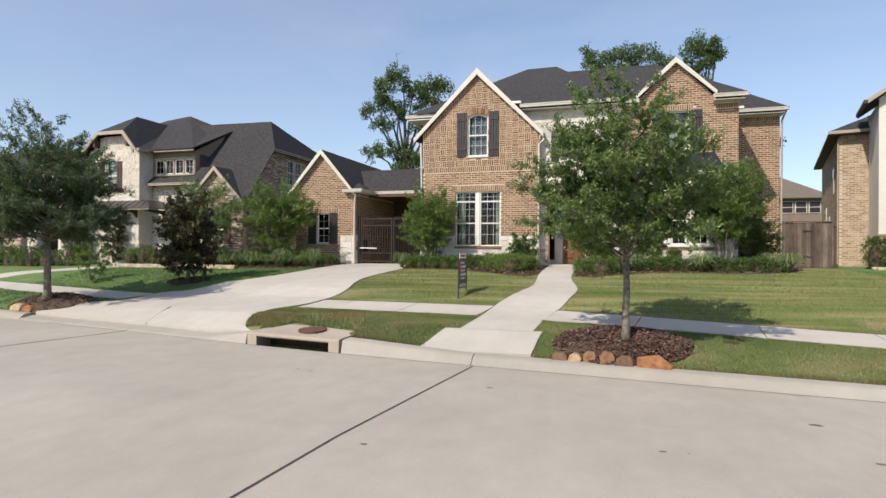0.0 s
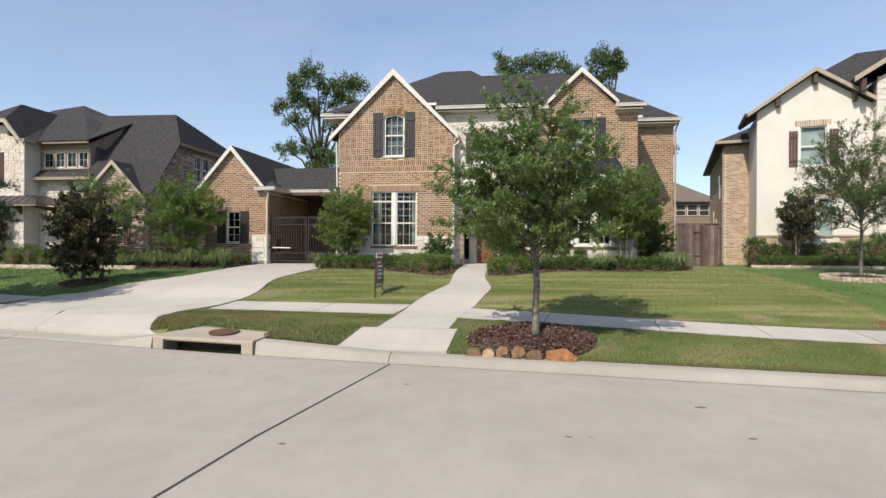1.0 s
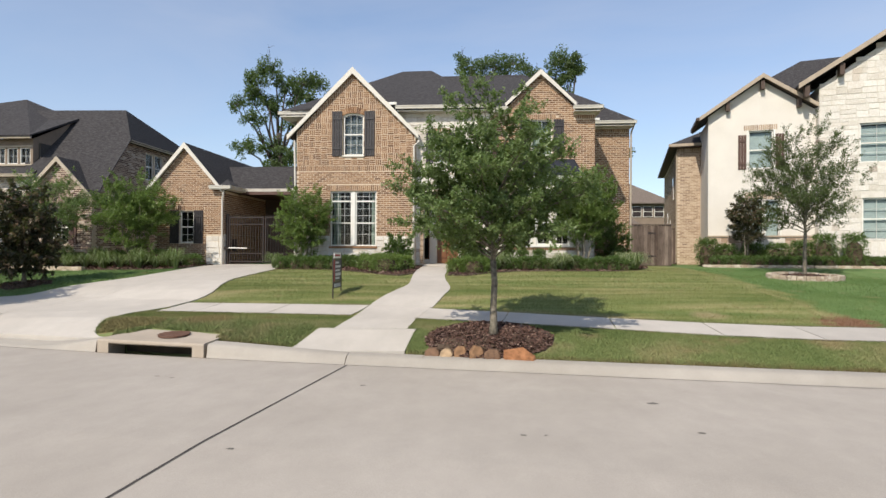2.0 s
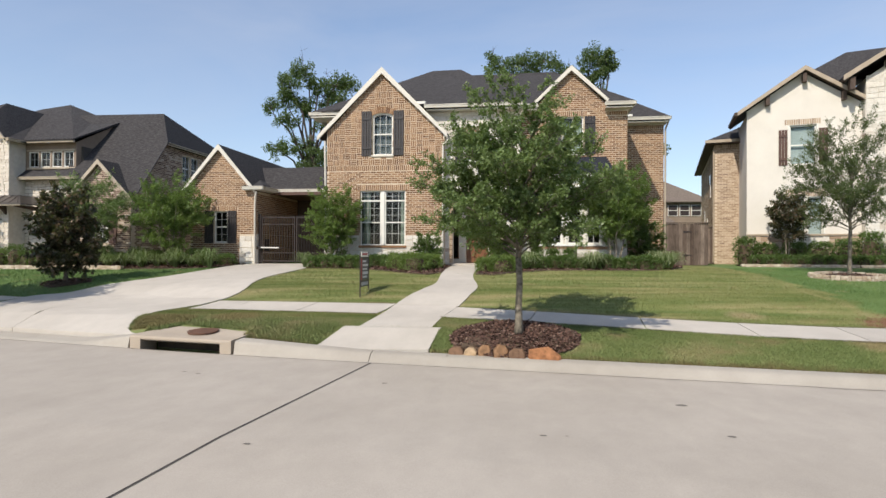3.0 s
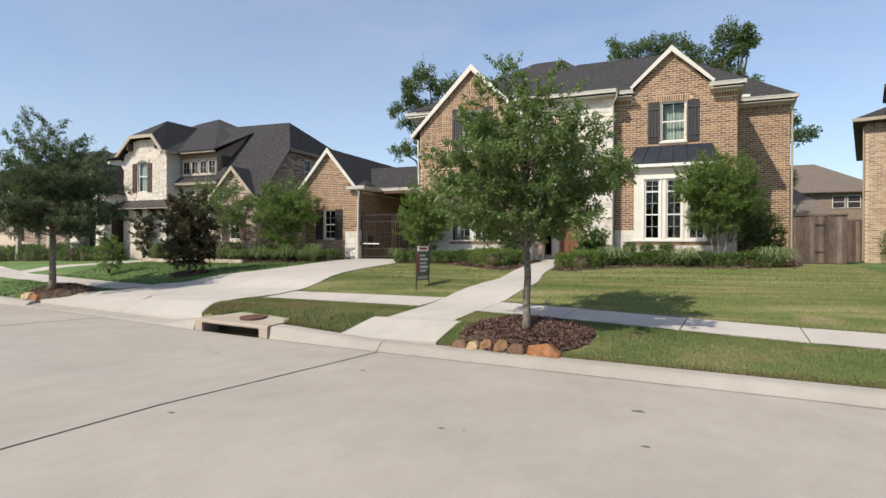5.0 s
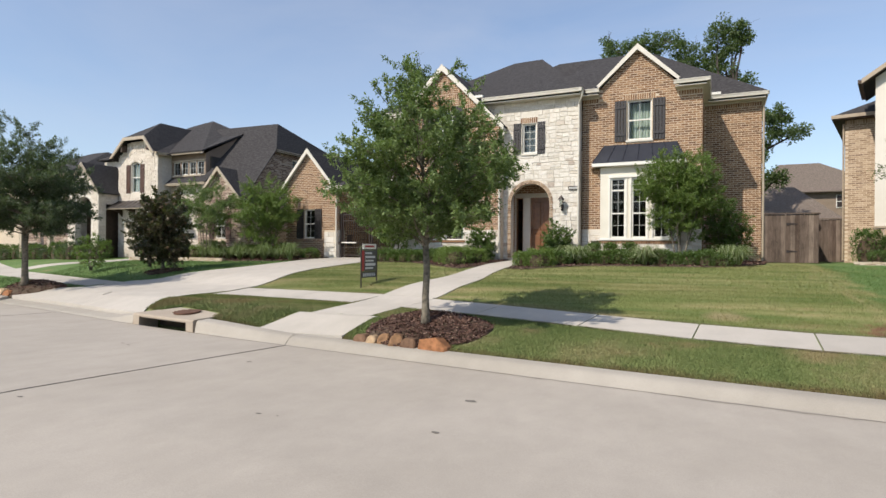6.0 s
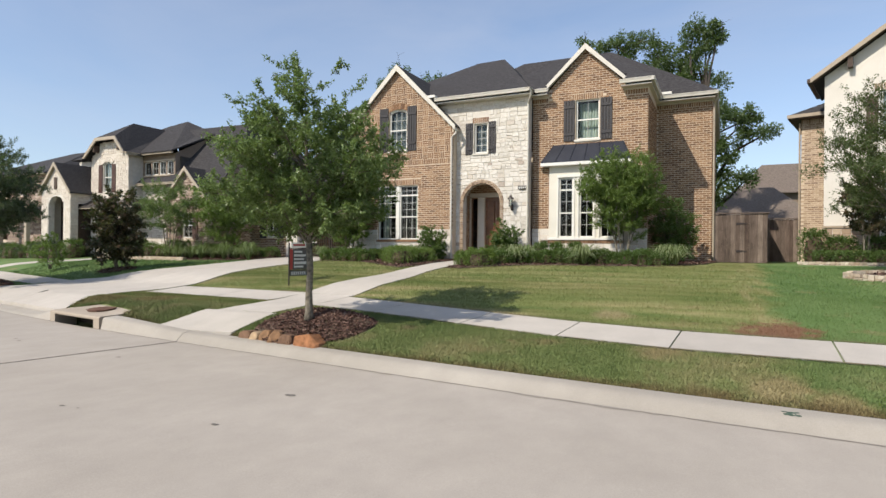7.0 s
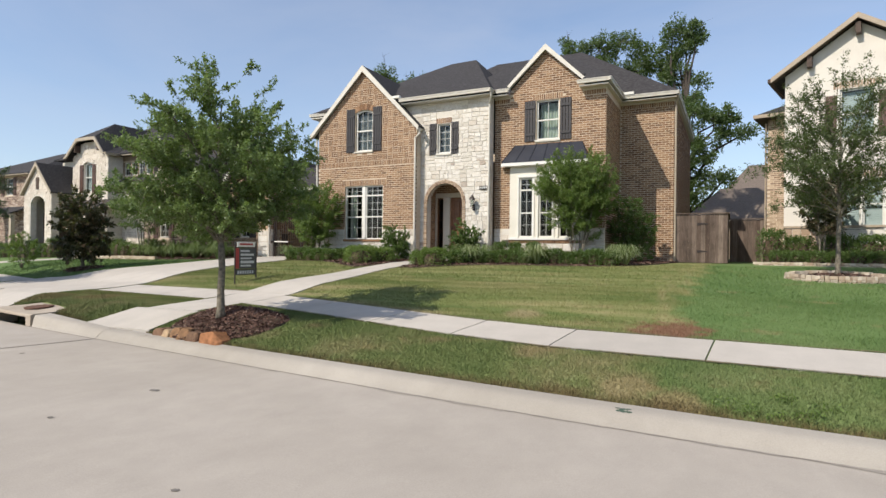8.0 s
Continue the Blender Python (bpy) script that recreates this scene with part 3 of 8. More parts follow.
# dark dirt line in the joint between kerb and street
rng = random.Random(12)
x = -14.0
while x < 24:
    L = rng.uniform(0.5, 1.4)
    m = M()
    n = 5
    wide = rng.choice((0.012, 0.02, 0.05)) if x < 5 else rng.choice((0.03, 0.05, 0.09))
    P = [(x + L * i / n, rng.uniform(0.15, 1.0) * wide) for i in range(n + 1)]
    low_side = [(a, float(kerb_y(a)) - 0.028 - w, float(gz(a, float(kerb_y(a)) - 0.03)) + 0.006) for a, w in P]
    up_side = [(a, float(kerb_y(a)) - 0.013, float(gz(a, float(kerb_y(a)) - 0.03)) + 0.006) for a, w in P]
    for i in range(n):
        m.face(low_side[i], low_side[i + 1], up_side[i + 1], up_side[i])
    tagged(m.obj("gutter_dirt", MAT_STAIN), "dark dirt line along the kerb joint", "stain", "gutter dirt", "structure")
    x += L
m = M()
for i, (x, d, rx, ry) in enumerate(((8.08, 0.2, 0.045, 0.04), (8.02, 0.225, 0.03, 0.012), (8.14, 0.175, 0.03, 0.012), (8.13, 0.23, 0.025, 0.012), (8.03, 0.175, 0.025, 0.012))):
    m.face(*[(x + rx * math.cos(k * math.tau / 9), float(kerb_y(x)) + d + ry * math.sin(k * math.tau / 9), float(np.interp(d + ry * math.sin(k * math.tau / 9), [0.07, 0.15, 0.20, 0.27, 0.40], [0.05, 0.115, 0.138, 0.148, 0.158])) + 0.004 + 0.001 * i) for k in range(9)])
tagged(m.obj("kerb_mark", MAT_GREEN_MARK), "smudged green painted mark on the kerb", "mark", kind="structure")



def stain(x, y, rx, ry, seed, mat, lift=0.004, label="dark stain on the concrete street"):
    rng = random.Random(seed)
    pts = []
    for i in range(14):
        a, r = i * math.tau / 14, 1 + rng.uniform(-0.35, 0.3)
        px, py = x + rx * r * math.cos(a), y + ry * r * math.sin(a)
        pts.append((px, py, float(gz(px, py)) + lift))
    ob = M().face(*pts).obj("street_stain", mat)
    tagged(ob, label, "stain", "street stains", "structure")


for i, (x, y, rx, ry) in enumerate(((2.87, 7.28, 0.11, 0.06), (3.03, 6.0, 0.07, 0.035), (-1.1, 7.86, 0.07, 0.04), (-4.4, 8.1, 0.07, 0.03), (-4.1, 8.0, 0.06, 0.03), (-1.73, 4.94, 0.06, 0.03), (1.12, 5.7, 0.06, 0.025), (1.35, 5.72, 0.03, 0.015), (5.6, 5.4, 0.05, 0.03))):
    stain(x, y, rx * 0.62, ry * 0.8, 60 + i, MAT_SPOT)

# driveway, apron, walk and sidewalk slabs
DRIVE_L = smooth_line([(-15.3, 12.1), (-14.3, 12.7), (-13.5, 13.35), (-13.7, 14.9), (-12.9, 15.5), (-11.9, 16.8), (-11.45, 18.3), (-11.3, 20.3), (-11.3, 22.6), (-10.95, 24.0)])
DRIVE_R = smooth_line([(-6.95, 10.45), (-7.5, 10.95), (-7.8, 11.6), (-7.85, 12.5), (-7.55, 13.3), (-7.3, 14.25), (-7.1, 15.2), (-7.4, 16.4), (-7.65, 17.8), (-7.55, 20.5), (-7.5, 24.0)])


def at_y(line, y):
    return float(np.interp(y, [p[1] for p in line], [p[0] for p in line]))


def drive():
    gap = 0.006
    ys = [None, 12.75, 14.55, 17.3, 20.4, 24.2]
    mids = lambda y: 0.5 * (at_y(DRIVE_L, y) + at_y(DRIVE_R, y))
    for i in range(1, len(ys)):
        lo = ys[i - 1] if ys[i - 1] else 0
        hi = ys[i] - gap
        for side in (0, 1):
            L = [p for p in (DRIVE_L if side == 0 else DRIVE_R) if lo + 0.05 < p[1] < hi - 0.05]
            if ys[i - 1] is None:
                if side == 0:
                    bottom = [kerb_line(-10.6, 0.45), kerb_line(-13, 0.45), kerb_line(-15.3, 0.45)]
                    poly = bottom + L + [(at_y(DRIVE_L, hi), hi), (mids(hi) - gap, hi)]
                else:
                    bottom = [kerb_line(-7.0, 0.45), kerb_line(-9, 0.45), kerb_line(-10.6 + 2 * gap, 0.45)]
                    poly = bottom + [(mids(hi) + gap, hi), (at_y(DRIVE_R, hi), hi)] + L[::-1]
            elif side == 0:
                poly = [(mids(lo) - gap, lo), (at_y(DRIVE_L, lo), lo)] + L + [(at_y(DRIVE_L, hi), hi), (mids(hi) - gap, hi)]
            else:
                poly = [(at_y(DRIVE_R, lo), lo), (mids(lo) + gap, lo), (mids(hi) + gap, hi), (at_y(DRIVE_R, hi), hi)] + L[::-1]
            paved("driveway_slab", poly, MAT_WALK, lift=0.012, group="driveway slabs", label="pale concrete driveway slab", category="driveway")


drive()


def walk_wide(x):
    return float(np.interp(x, [1, 5], [1.22, 1.4]))


def walk_lean(x):
    return float(np.interp(x, [1, 5], [0.195, 0.07]))


def strip(x0, x1):
    """A sidewalk slab between two joints."""
    b0, b1 = walk_back(x0), walk_back(x1)
    w0, w1 = walk_wide(x0), walk_wide(x1)
    return [(x0 - walk_lean(x0), b0 - w0), (x1 - walk_lean(x1), b1 - w1), (x1, b1), (x0, b0)]


SIDE = [(-40, -36), (-36, -32), (-32, -28.5), (-28.5, -25), (-25, -22), (-22, -19.5), (-19.5, -17), (-17, -13.75), (-7.25, -6.3), (-6.3, -4.4), (-4.4, -2.3), (-0.75, 1.15), (1.15, 3.35), (3.35, 5.18), (5.18, 6.85), (6.85, 8.85), (8.85, 10.9), (10.9, 12.9), (12.9, 14.9), (14.9, 18), (18, 22), (22, 30), (30, 40)]
for a, b in SIDE:
    CONC.append(strip(a - 0.02, b + 0.02))
    paved("sidewalk_slab", strip(a + 0.012, b - 0.012), MAT_WALK, group="sidewalk slabs", label="pale concrete sidewalk slab", category="sidewalk")

for a, b in SIDE:
    if -8 < a < 16:
        rng = random.Random(int(a * 100))
        n = max(3, int((b - a) / 0.18))
        xs = [a + (b - a) * i / n for i in range(n + 1)]
        for side in (0, 1):
            back = [walk_back(x) - (walk_wide(x) if side else 0.0) for x in xs]
            lean = walk_lean(a) if side else 0.0
            out = [rng.uniform(0.015, 0.06) * (-1 if side else 1) for _ in xs]
            m = M()
            for i in range(n):
                P = lambda k, o: (xs[k] - lean, back[k] + o, float(gz(xs[k] - lean, back[k] + o)) + 0.012)
                m.face(P(i, 0.0), P(i + 1, 0.0), P(i + 1, out[i + 1]), P(i, out[i]))
            tagged(m.obj("soil_edge", MAT_EDGE), "dark bare soil edge beside the sidewalk", "soil", "soil edges", "structure")

WALK_L = smooth_line([(-2.95, 9.95), (-2.75, 11.03), (-2.4, 11.4), (-2.35, 12.3), (-2.3, 13.8), (-1.95, 15.0), (-1.72, 16.4), (-1.85, 18.2), (-2.0, 20.0), (-2.1, 23.3)])
WALK_R = smooth_line([(-0.8, 9.75), (-0.72, 11.02), (-0.92, 11.5), (-0.9, 12.5), (-0.72, 13.5), (-0.5, 14.6), (-0.42, 15.8), (-0.75, 18.0), (-0.85, 20.0), (-0.6, 23.3)])
CONC.append([(-3.1, 9.3), (-0.7, 9.3), (-0.75, 9.95), (-3.05, 9.95)])
for lo, hi in ((9.9, 11.03), (11.03, 13.7), (13.7, 16.2), (16.2, 18.9), (18.9, 23.3)):
    l2, h2 = lo + 0.006, hi - 0.006
    poly = [(at_y(WALK_R, l2), l2)] + [p for p in WALK_R if l2 + 0.04 < p[1] < h2 - 0.04] + [(at_y(WALK_R, h2), h2), (at_y(WALK_L, h2), h2)] + [p for p in WALK_L if l2 + 0.04 < p[1] < h2 - 0.04][::-1] + [(at_y(WALK_L, l2), l2)]
    if lo < 10:
        poly = [(-0.8, 9.88), (-0.74, h2), (-2.72, h2), (-2.98, 9.88)]
    if 11 < lo < 12:
        poly = [(-0.93, l2), (-0.9, 12.4), (at_y(WALK_R, 13.1), 13.1), (at_y(WALK_R, h2), h2), (at_y(WALK_L, h2), h2), (at_y(WALK_L, 13.1), 13.1), (-2.37, 12.2), (-2.42, l2)]
    paved("front_walk_slab", poly, MAT_WALK, lift=0.004, group="front walk slabs", label="pale concrete front walk slab", category="footpath")
paved("neighbour_path", [(-26.6, 17.9), (-24.2, 19.3), (-22.6, 20.6), (-22.0, 22.6), (-23.4, 22.9), (-24.0, 21.4), (-25.6, 20.0), (-28.0, 18.9)], MAT_WALK, label="pale concrete path to the neighbouring front door", category="footpath")

# ---- building helpers ----
def spans(lo, hi, holes):
    """The stretches of lo..hi that no hole covers."""
    out, a = [], lo
    for h0, h1 in sorted(holes):
        if h0 > a:
            out.append((a, min(h0, hi)))
        a = max(a, h1)
    if a < hi:
        out.append((a, hi))
    return [(p, q) for p, q in out if q - p > 0.015]


class Face:
    """A wall's outer face: u runs along it, z up, and out() gives the place d metres proud of it."""

    def __init__(self, axis, at, sign):
        self.axis, self.at, self.sign = axis, at, sign

    def out(self, u, z, d):
        p = self.at + self.sign * d
        return (u, p, z) if self.axis == "y" else (p, u, z)

    def lay(self, m, u0, u1, z0, z1, d0, d1, chamfer=0.0, jit=None):
        """A block on the face from depth d0 to d1, its outer edges chamfered."""
        c = chamfer
        n = len(m.v)
        j = jit or (lambda: 0.0)
        back = [(u0, z0), (u1, z0), (u1, z1), (u0, z1)]
        front = [(u0 + c + j(), z0 + c + j()), (u1 - c + j(), z0 + c + j()), (u1 - c + j(), z1 - c + j()), (u0 + c + j(), z1 - c + j())]
        m.v += [self.out(u, z, d0) for u, z in back] + [self.out(u, z, d1) for u, z in front]
        m.f += [(n + 4, n + 5, n + 6, n + 7)] + [(n + i, n + (i + 1) % 4, n + 4 + (i + 1) % 4, n + 4 + i) for i in range(4)]


def wall_boxes(m, face, u0, u1, z0, z1, holes, thick=0.25):
    """A thick wall with rectangular holes (u0, u1, z0, z1) through it."""
    holes = [h for h in holes if h[1] > u0 and h[0] < u1 and h[3] > z0 and h[2] < z1]
    us = sorted({u0, u1, *[min(max(h[k], u0), u1) for h in holes for k in (0, 1)]})
    zs = sorted({z0, z1, *[min(max(h[k], z0), z1) for h in holes for k in (2, 3)]})
    nu, nz = len(us), len(zs)
    base = len(m.v)
    for d in (0.0, -thick):
        m.v += [face.out(u, z, d) for z in zs for u in us]
    at = lambda i, j, k: base + k * nu * nz + j * nu + i
    def solid(i, j):
        if not (0 <= i < nu - 1 and 0 <= j < nz - 1):
            return False
        u, z = (us[i] + us[i + 1]) / 2, (zs[j] + zs[j + 1]) / 2
        return not any(h[0] < u < h[1] and h[2] < z < h[3] for h in holes)
    for i in range(nu - 1):
        for j in range(nz - 1):
            if not solid(i, j):
                continue
            quads_ = [((i, j), (i + 1, j), (i + 1, j + 1), (i, j + 1), 0), ((i, j + 1), (i + 1, j + 1), (i + 1, j), (i, j), 1)]
            for *q, k in quads_:
                m.f.append(tuple(at(*c, k) for c in q))
            for di, dj, p, q in ((-1, 0, (i, j), (i, j + 1)), (1, 0, (i + 1, j + 1), (i + 1, j)), (0, -1, (i + 1, j), (i, j)), (0, 1, (i, j + 1), (i + 1, j + 1))):
                if not solid(i + di, j + dj):
                    m.f.append((at(*p, 0), at(*q, 0), at(*q, 1), at(*p, 1)))


BL, BH, BG, PROUD = 0.240, 0.068, 0.017, 0.008


def brick_courses(face, lo_hi, z0, z1, holes, rng):
    """Running bond: rows of (u0, u1, z0, z1) between the wall's edges, which lo_hi(z) gives."""
    rows, z, k = [], z0, 0
    while z + BH <= z1 + 0.02:
        lo, hi = lo_hi(z + BH / 2)
        for a, b in spans(lo, hi, [(h[0], h[1]) for h in holes if h[2] < z + BH * 0.6 and h[3] > z + BH * 0.4]):
            start = math.floor(a / (BL + BG)) * (BL + BG) + (0.5 * (BL + BG) if k % 2 else 0)
            u = start
            while u < b:
                p, q = max(u, a), min(u + BL, b)
                if q - p > 0.035:
                    rows.append((p, q, z, z + BH))
                u += BL + BG
        z += BH + BG
        k += 1
    return rows


def weave(lo_hi, z0, z1, holes, skip=None):
    """Basketweave: squares of three flat bricks and of three upright ones by turns."""
    S = 3 * (BH + BG)
    rows = []
    for j in range(int((z1 - z0) / S) + 1):
        for i in range(-80, 60):
            u, z = i * S, z0 + j * S
            for k in range(3):
                r = (u, u + S - BG, z + k * S / 3, z + k * S / 3 + BH) if (i + j) % 2 else (u + k * S / 3, u + k * S / 3 + BH, z, z + S - BG)
                mu, mz = (r[0] + r[1]) / 2, (r[2] + r[3]) / 2
                lo, hi = lo_hi(mz)
                a, b = max(r[0], lo), min(r[1], hi)
                if mz < z1 and b - a > 0.03 and not (skip and skip(mu, mz)) and not any(h[0] - 0.02 < mu < h[1] + 0.02 and h[2] - 0.02 < mz < h[3] + 0.02 for h in holes):
                    rows.append((a, b, r[2], r[3]))
    return rows


def soldiers(u0, u1, z0, z1):
    n = max(1, round((u1 - u0) / (BH + BG)))
    w = (u1 - u0) / n
    return [(u0 + i * w, u0 + (i + 1) * w - BG, z0, z1) for i in range(n)]


def brickwork(parent, face, rows, single=None, mat=None):
    """Bricks on a wall: those whole ones in the stretch `single` as parts of their own, the rest joined."""
    mat = mat or MAT_BRICK
    rest, n = M(), 0
    unit = M()
    face0 = Face(face.axis, 0.0, face.sign)
    face0.lay(unit, 0, BL, 0, BH, -0.004, PROUD, 0.004)
    me = None
    for a, b, c, d in rows:
        if single and n < 300 and single[0] < a and b < single[1] and single[2] < c < single[3] and abs(b - a - BL) < 1e-3 and abs(d - c - BH) < 1e-3:
            if me is None:
                first = unit.obj("brick", mat)
                me = first.data
                bpy.data.objects.remove(first)
            ob = new("brick", me)
            ob.parent = parent
            ob.location = Vector(face.out(a, c, 0)) - origin(parent)
            n += 1
        else:
            face.lay(rest, a, b, c, d, -0.004, PROUD + random.uniform(-0.002, 0.002), 0.004)
    if rest.f:
        part("brickwork", rest, mat, parent, kind="stuff")


def stonework(parent, face, lo_hi, z0, z1, holes, singles=False, mat=None, big=1.0, seed=3, keep=None):
    """Irregular limestone: bands cut into columns, and the columns into one to three stones."""
    rng = random.Random(seed)
    mat = mat or MAT_STONE
    rest, z, n = M(), z0, 0
    jit = lambda: rng.uniform(-0.016, 0.016)
    while z < z1 - 0.05:
        h = min(rng.uniform(0.36, 0.56) * big, z1 - z)
        if z1 - (z + h) < 0.2:
            h = z1 - z
        lo, hi = lo_hi(z + h / 2)
        for a, b in spans(lo, hi, [(q[0], q[1]) for q in holes if q[2] < z + h * 0.8 and q[3] > z + h * 0.2]):
            u = a
            while u < b - 0.01:
                w = rng.uniform(0.24, 0.66) * big
                if b - (u + w) < 0.16:
                    w = b - u
                k = 1 if h < 0.24 * big else rng.choice((2, 2, 2, 3)) if w > 0.3 * big else rng.choice((1, 2, 2))
                cuts = [0.0] + sorted((i + rng.uniform(-0.22, 0.22)) / k for i in range(1, k)) + [1.0]
                for c0, c1 in zip(cuts, cuts[1:]):
                    c0, c1 = z + h * c0, z + h * c1
                    halves = [(u, u + w)]
                    if w > 0.42 * big and rng.random() < 0.4:
                        q = u + w * rng.uniform(0.35, 0.65)
                        halves = [(u, q), (q, u + w)]
                    for p0, p1 in halves:
                        if keep and not keep((p0 + p1) / 2, (c0 + c1) / 2):
                            continue
                        one = M() if singles and n < 300 else rest
                        face.lay(one, p0 + 0.005, p1 - 0.005, c0 + 0.005, c1 - 0.005, -0.004, 0.012 + rng.uniform(0, 0.014), 0.010, jit)
                        if one is not rest:
                            part("stone", one, mat, parent)
                            n += 1
                u += w
        z += h
    if rest.f:
        part("stonework", rest, mat, parent, kind="stuff")


def window(house, face, u0, u1, z0, z1, cols=2, rows=4, sash=True, arch=0.0, transom=0.0, depth=0.09, frame=None, room=True, drape=None, blind=False):
    """A window set back in its wall: frame, glass panes, bars, sill and a dark-coloured box for the dim room behind."""
    fm = frame or MAT_WHITE
    w = 0.045
    win = M()
    d0, d1 = -depth - 0.05, -depth + 0.02
    def slot(m, a, b, c, d, p=d0, q=d1):
        x, y = face.out(a, c, p), face.out(b, d, q)
        m.box(min(x[0], y[0]), max(x[0], y[0]), min(x[1], y[1]), max(x[1], y[1]), c, d)
    slot(win, u0, u0 + w, z0, z1)
    slot(win, u1 - w, u1, z0, z1)
    slot(win, u0 + w, u1 - w, z0, z0 + w)
    top = z1 - w
    if not arch:
        slot(win, u0 + w, u1 - w, top, z1)
    else:
        k = 8
        for i in range(k):
            a, b = u0 + w + (u1 - u0 - 2 * w) * i / k, u0 + w + (u1 - u0 - 2 * w) * (i + 1) / k
            t_ = ((a + b) / 2 - (u0 + u1) / 2) / ((u1 - u0) / 2)
            slot(win, a, b, z1 - w - arch * t_ * t_, z1 + 0.02)
    holder = part("window", win, fm, house, "white framed window" if fm is MAT_WHITE else "")
    zt = top - transom if transom else top
    zm = z0 + w + (zt - z0 - w) * 0.5
    if sash:
        m = M()
        slot(m, u0 + w, u1 - w, zm - 0.025, zm + 0.025, d0 + 0.01, d1 + 0.004)
        part("meeting_rail", m, fm, holder)
    if transom:
        m = M()
        slot(m, u0 + w, u1 - w, zt - 0.03, zt + 0.03, d0, d1 + 0.004)
        part("transom_bar", m, fm, holder)
    m = M()
    t_ = 0.007
    uu = [u0 + w + (u1 - u0 - 2 * w) * i / cols for i in range(1, cols)]
    for u in uu:
        slot(m, u - t_, u + t_, z0 + w, top, d0 + 0.015, d1 - 0.02)
    zones = [(z0 + w, zm - 0.025), (zm + 0.025, zt - (0.03 if transom else 0))] if sash else [(z0 + w, zt - (0.03 if transom else 0))]
    if transom:
        z = (zt + 0.03 + top) / 2
        slot(m, u0 + w, u1 - w, z - t_, z + t_, d0 + 0.014, d1 - 0.021)
    for lower, (a, b) in enumerate(zones):
        per = max(1, (rows + lower) // len(zones))
        for i in range(1, per):
            z = a + (b - a) * i / per
            slot(m, u0 + w, u1 - w, z - t_, z + t_, d0 + 0.014, d1 - 0.021)
    if m.f:
        part("glazing_grid", m, MAT_GRID if fm is MAT_WHITE else fm, holder)
    for a, b in zones + ([(zt + 0.03, top)] if transom else []):
        m = M()
        m.face(face.out(u0 + w, a, -depth - 0.018), face.out(u1 - w, a, -depth - 0.018), face.out(u1 - w, b, -depth - 0.018), face.out(u0 + w, b, -depth - 0.018))
        pane = part("pane", m, MAT_GLASS, holder)
        pane.visible_shadow = False
    # shallow dark box stands in for the unlit room
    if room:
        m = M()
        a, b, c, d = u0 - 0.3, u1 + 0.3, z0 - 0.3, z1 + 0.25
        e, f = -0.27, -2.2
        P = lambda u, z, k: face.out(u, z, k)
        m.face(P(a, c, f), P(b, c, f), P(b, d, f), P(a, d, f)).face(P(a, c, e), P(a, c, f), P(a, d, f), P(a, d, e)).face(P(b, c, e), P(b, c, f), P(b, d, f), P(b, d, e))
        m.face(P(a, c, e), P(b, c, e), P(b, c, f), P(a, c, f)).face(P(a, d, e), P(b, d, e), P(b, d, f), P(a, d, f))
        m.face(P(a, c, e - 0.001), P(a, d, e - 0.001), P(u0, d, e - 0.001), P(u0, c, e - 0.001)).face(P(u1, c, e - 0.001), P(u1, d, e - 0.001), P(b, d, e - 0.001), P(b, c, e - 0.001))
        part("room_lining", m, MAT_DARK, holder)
    if drape:
        for a, b in drape:
            m = M()
            n = max(6, int((b - a) / 0.03))
            for i in range(n):
                p, q = a + (b - a) * i / n, a + (b - a) * (i + 1) / n
                k0, k1 = -0.36 - 0.03 * math.sin(i * 1.7), -0.36 - 0.03 * math.sin((i + 1) * 1.7)
                m.face(face.out(p, z0 + 0.02, k0), face.out(q, z0 + 0.02, k1), face.out(q, z1 - 0.05, k1), face.out(p, z1 - 0.05, k0))
            part("curtain", m, MAT_CURTAIN, holder, "pale green curtain")
    # True lays a pale blind; a material lays slats coloured as mirrored sky
    if blind:
        n = int((z1 - z0 - 0.1) / 0.075)
        m = M()
        for i in range(n):
            z = z0 + 0.07 + i * 0.075
            m.face(face.out(u0 + w, z, -0.21), face.out(u1 - w, z, -0.21), face.out(u1 - w, z + 0.074, -0.225), face.out(u0 + w, z + 0.074, -0.225))
        part("blind", m, MAT_BLIND if blind is True else blind, holder, "pale slatted blind" if blind is True else "grey slats coloured for the sky mirrored in the glass")
    return holder


def shutter(house, face, u0, u1, z0, z1, mat=None, planks=4):
    """A plank shutter with two battens."""
    m = M()
    w = (u1 - u0) / planks
    for i in range(planks):
        face.lay(m, u0 + i * w + 0.004, u0 + (i + 1) * w - 0.004, z0, z1, 0.012, 0.045, 0.006)
    ob = part("shutter", m, mat or MAT_SHUT, house)
    for z in (z0 + 0.17 * (z1 - z0), z0 + 0.83 * (z1 - z0)):
        b = M()
        face.lay(b, u0 + 0.02, u1 - 0.02, z - 0.05, z + 0.05, 0.04, 0.07, 0.006)
        part("batten", b, mat or MAT_SHUT, ob)
    return ob


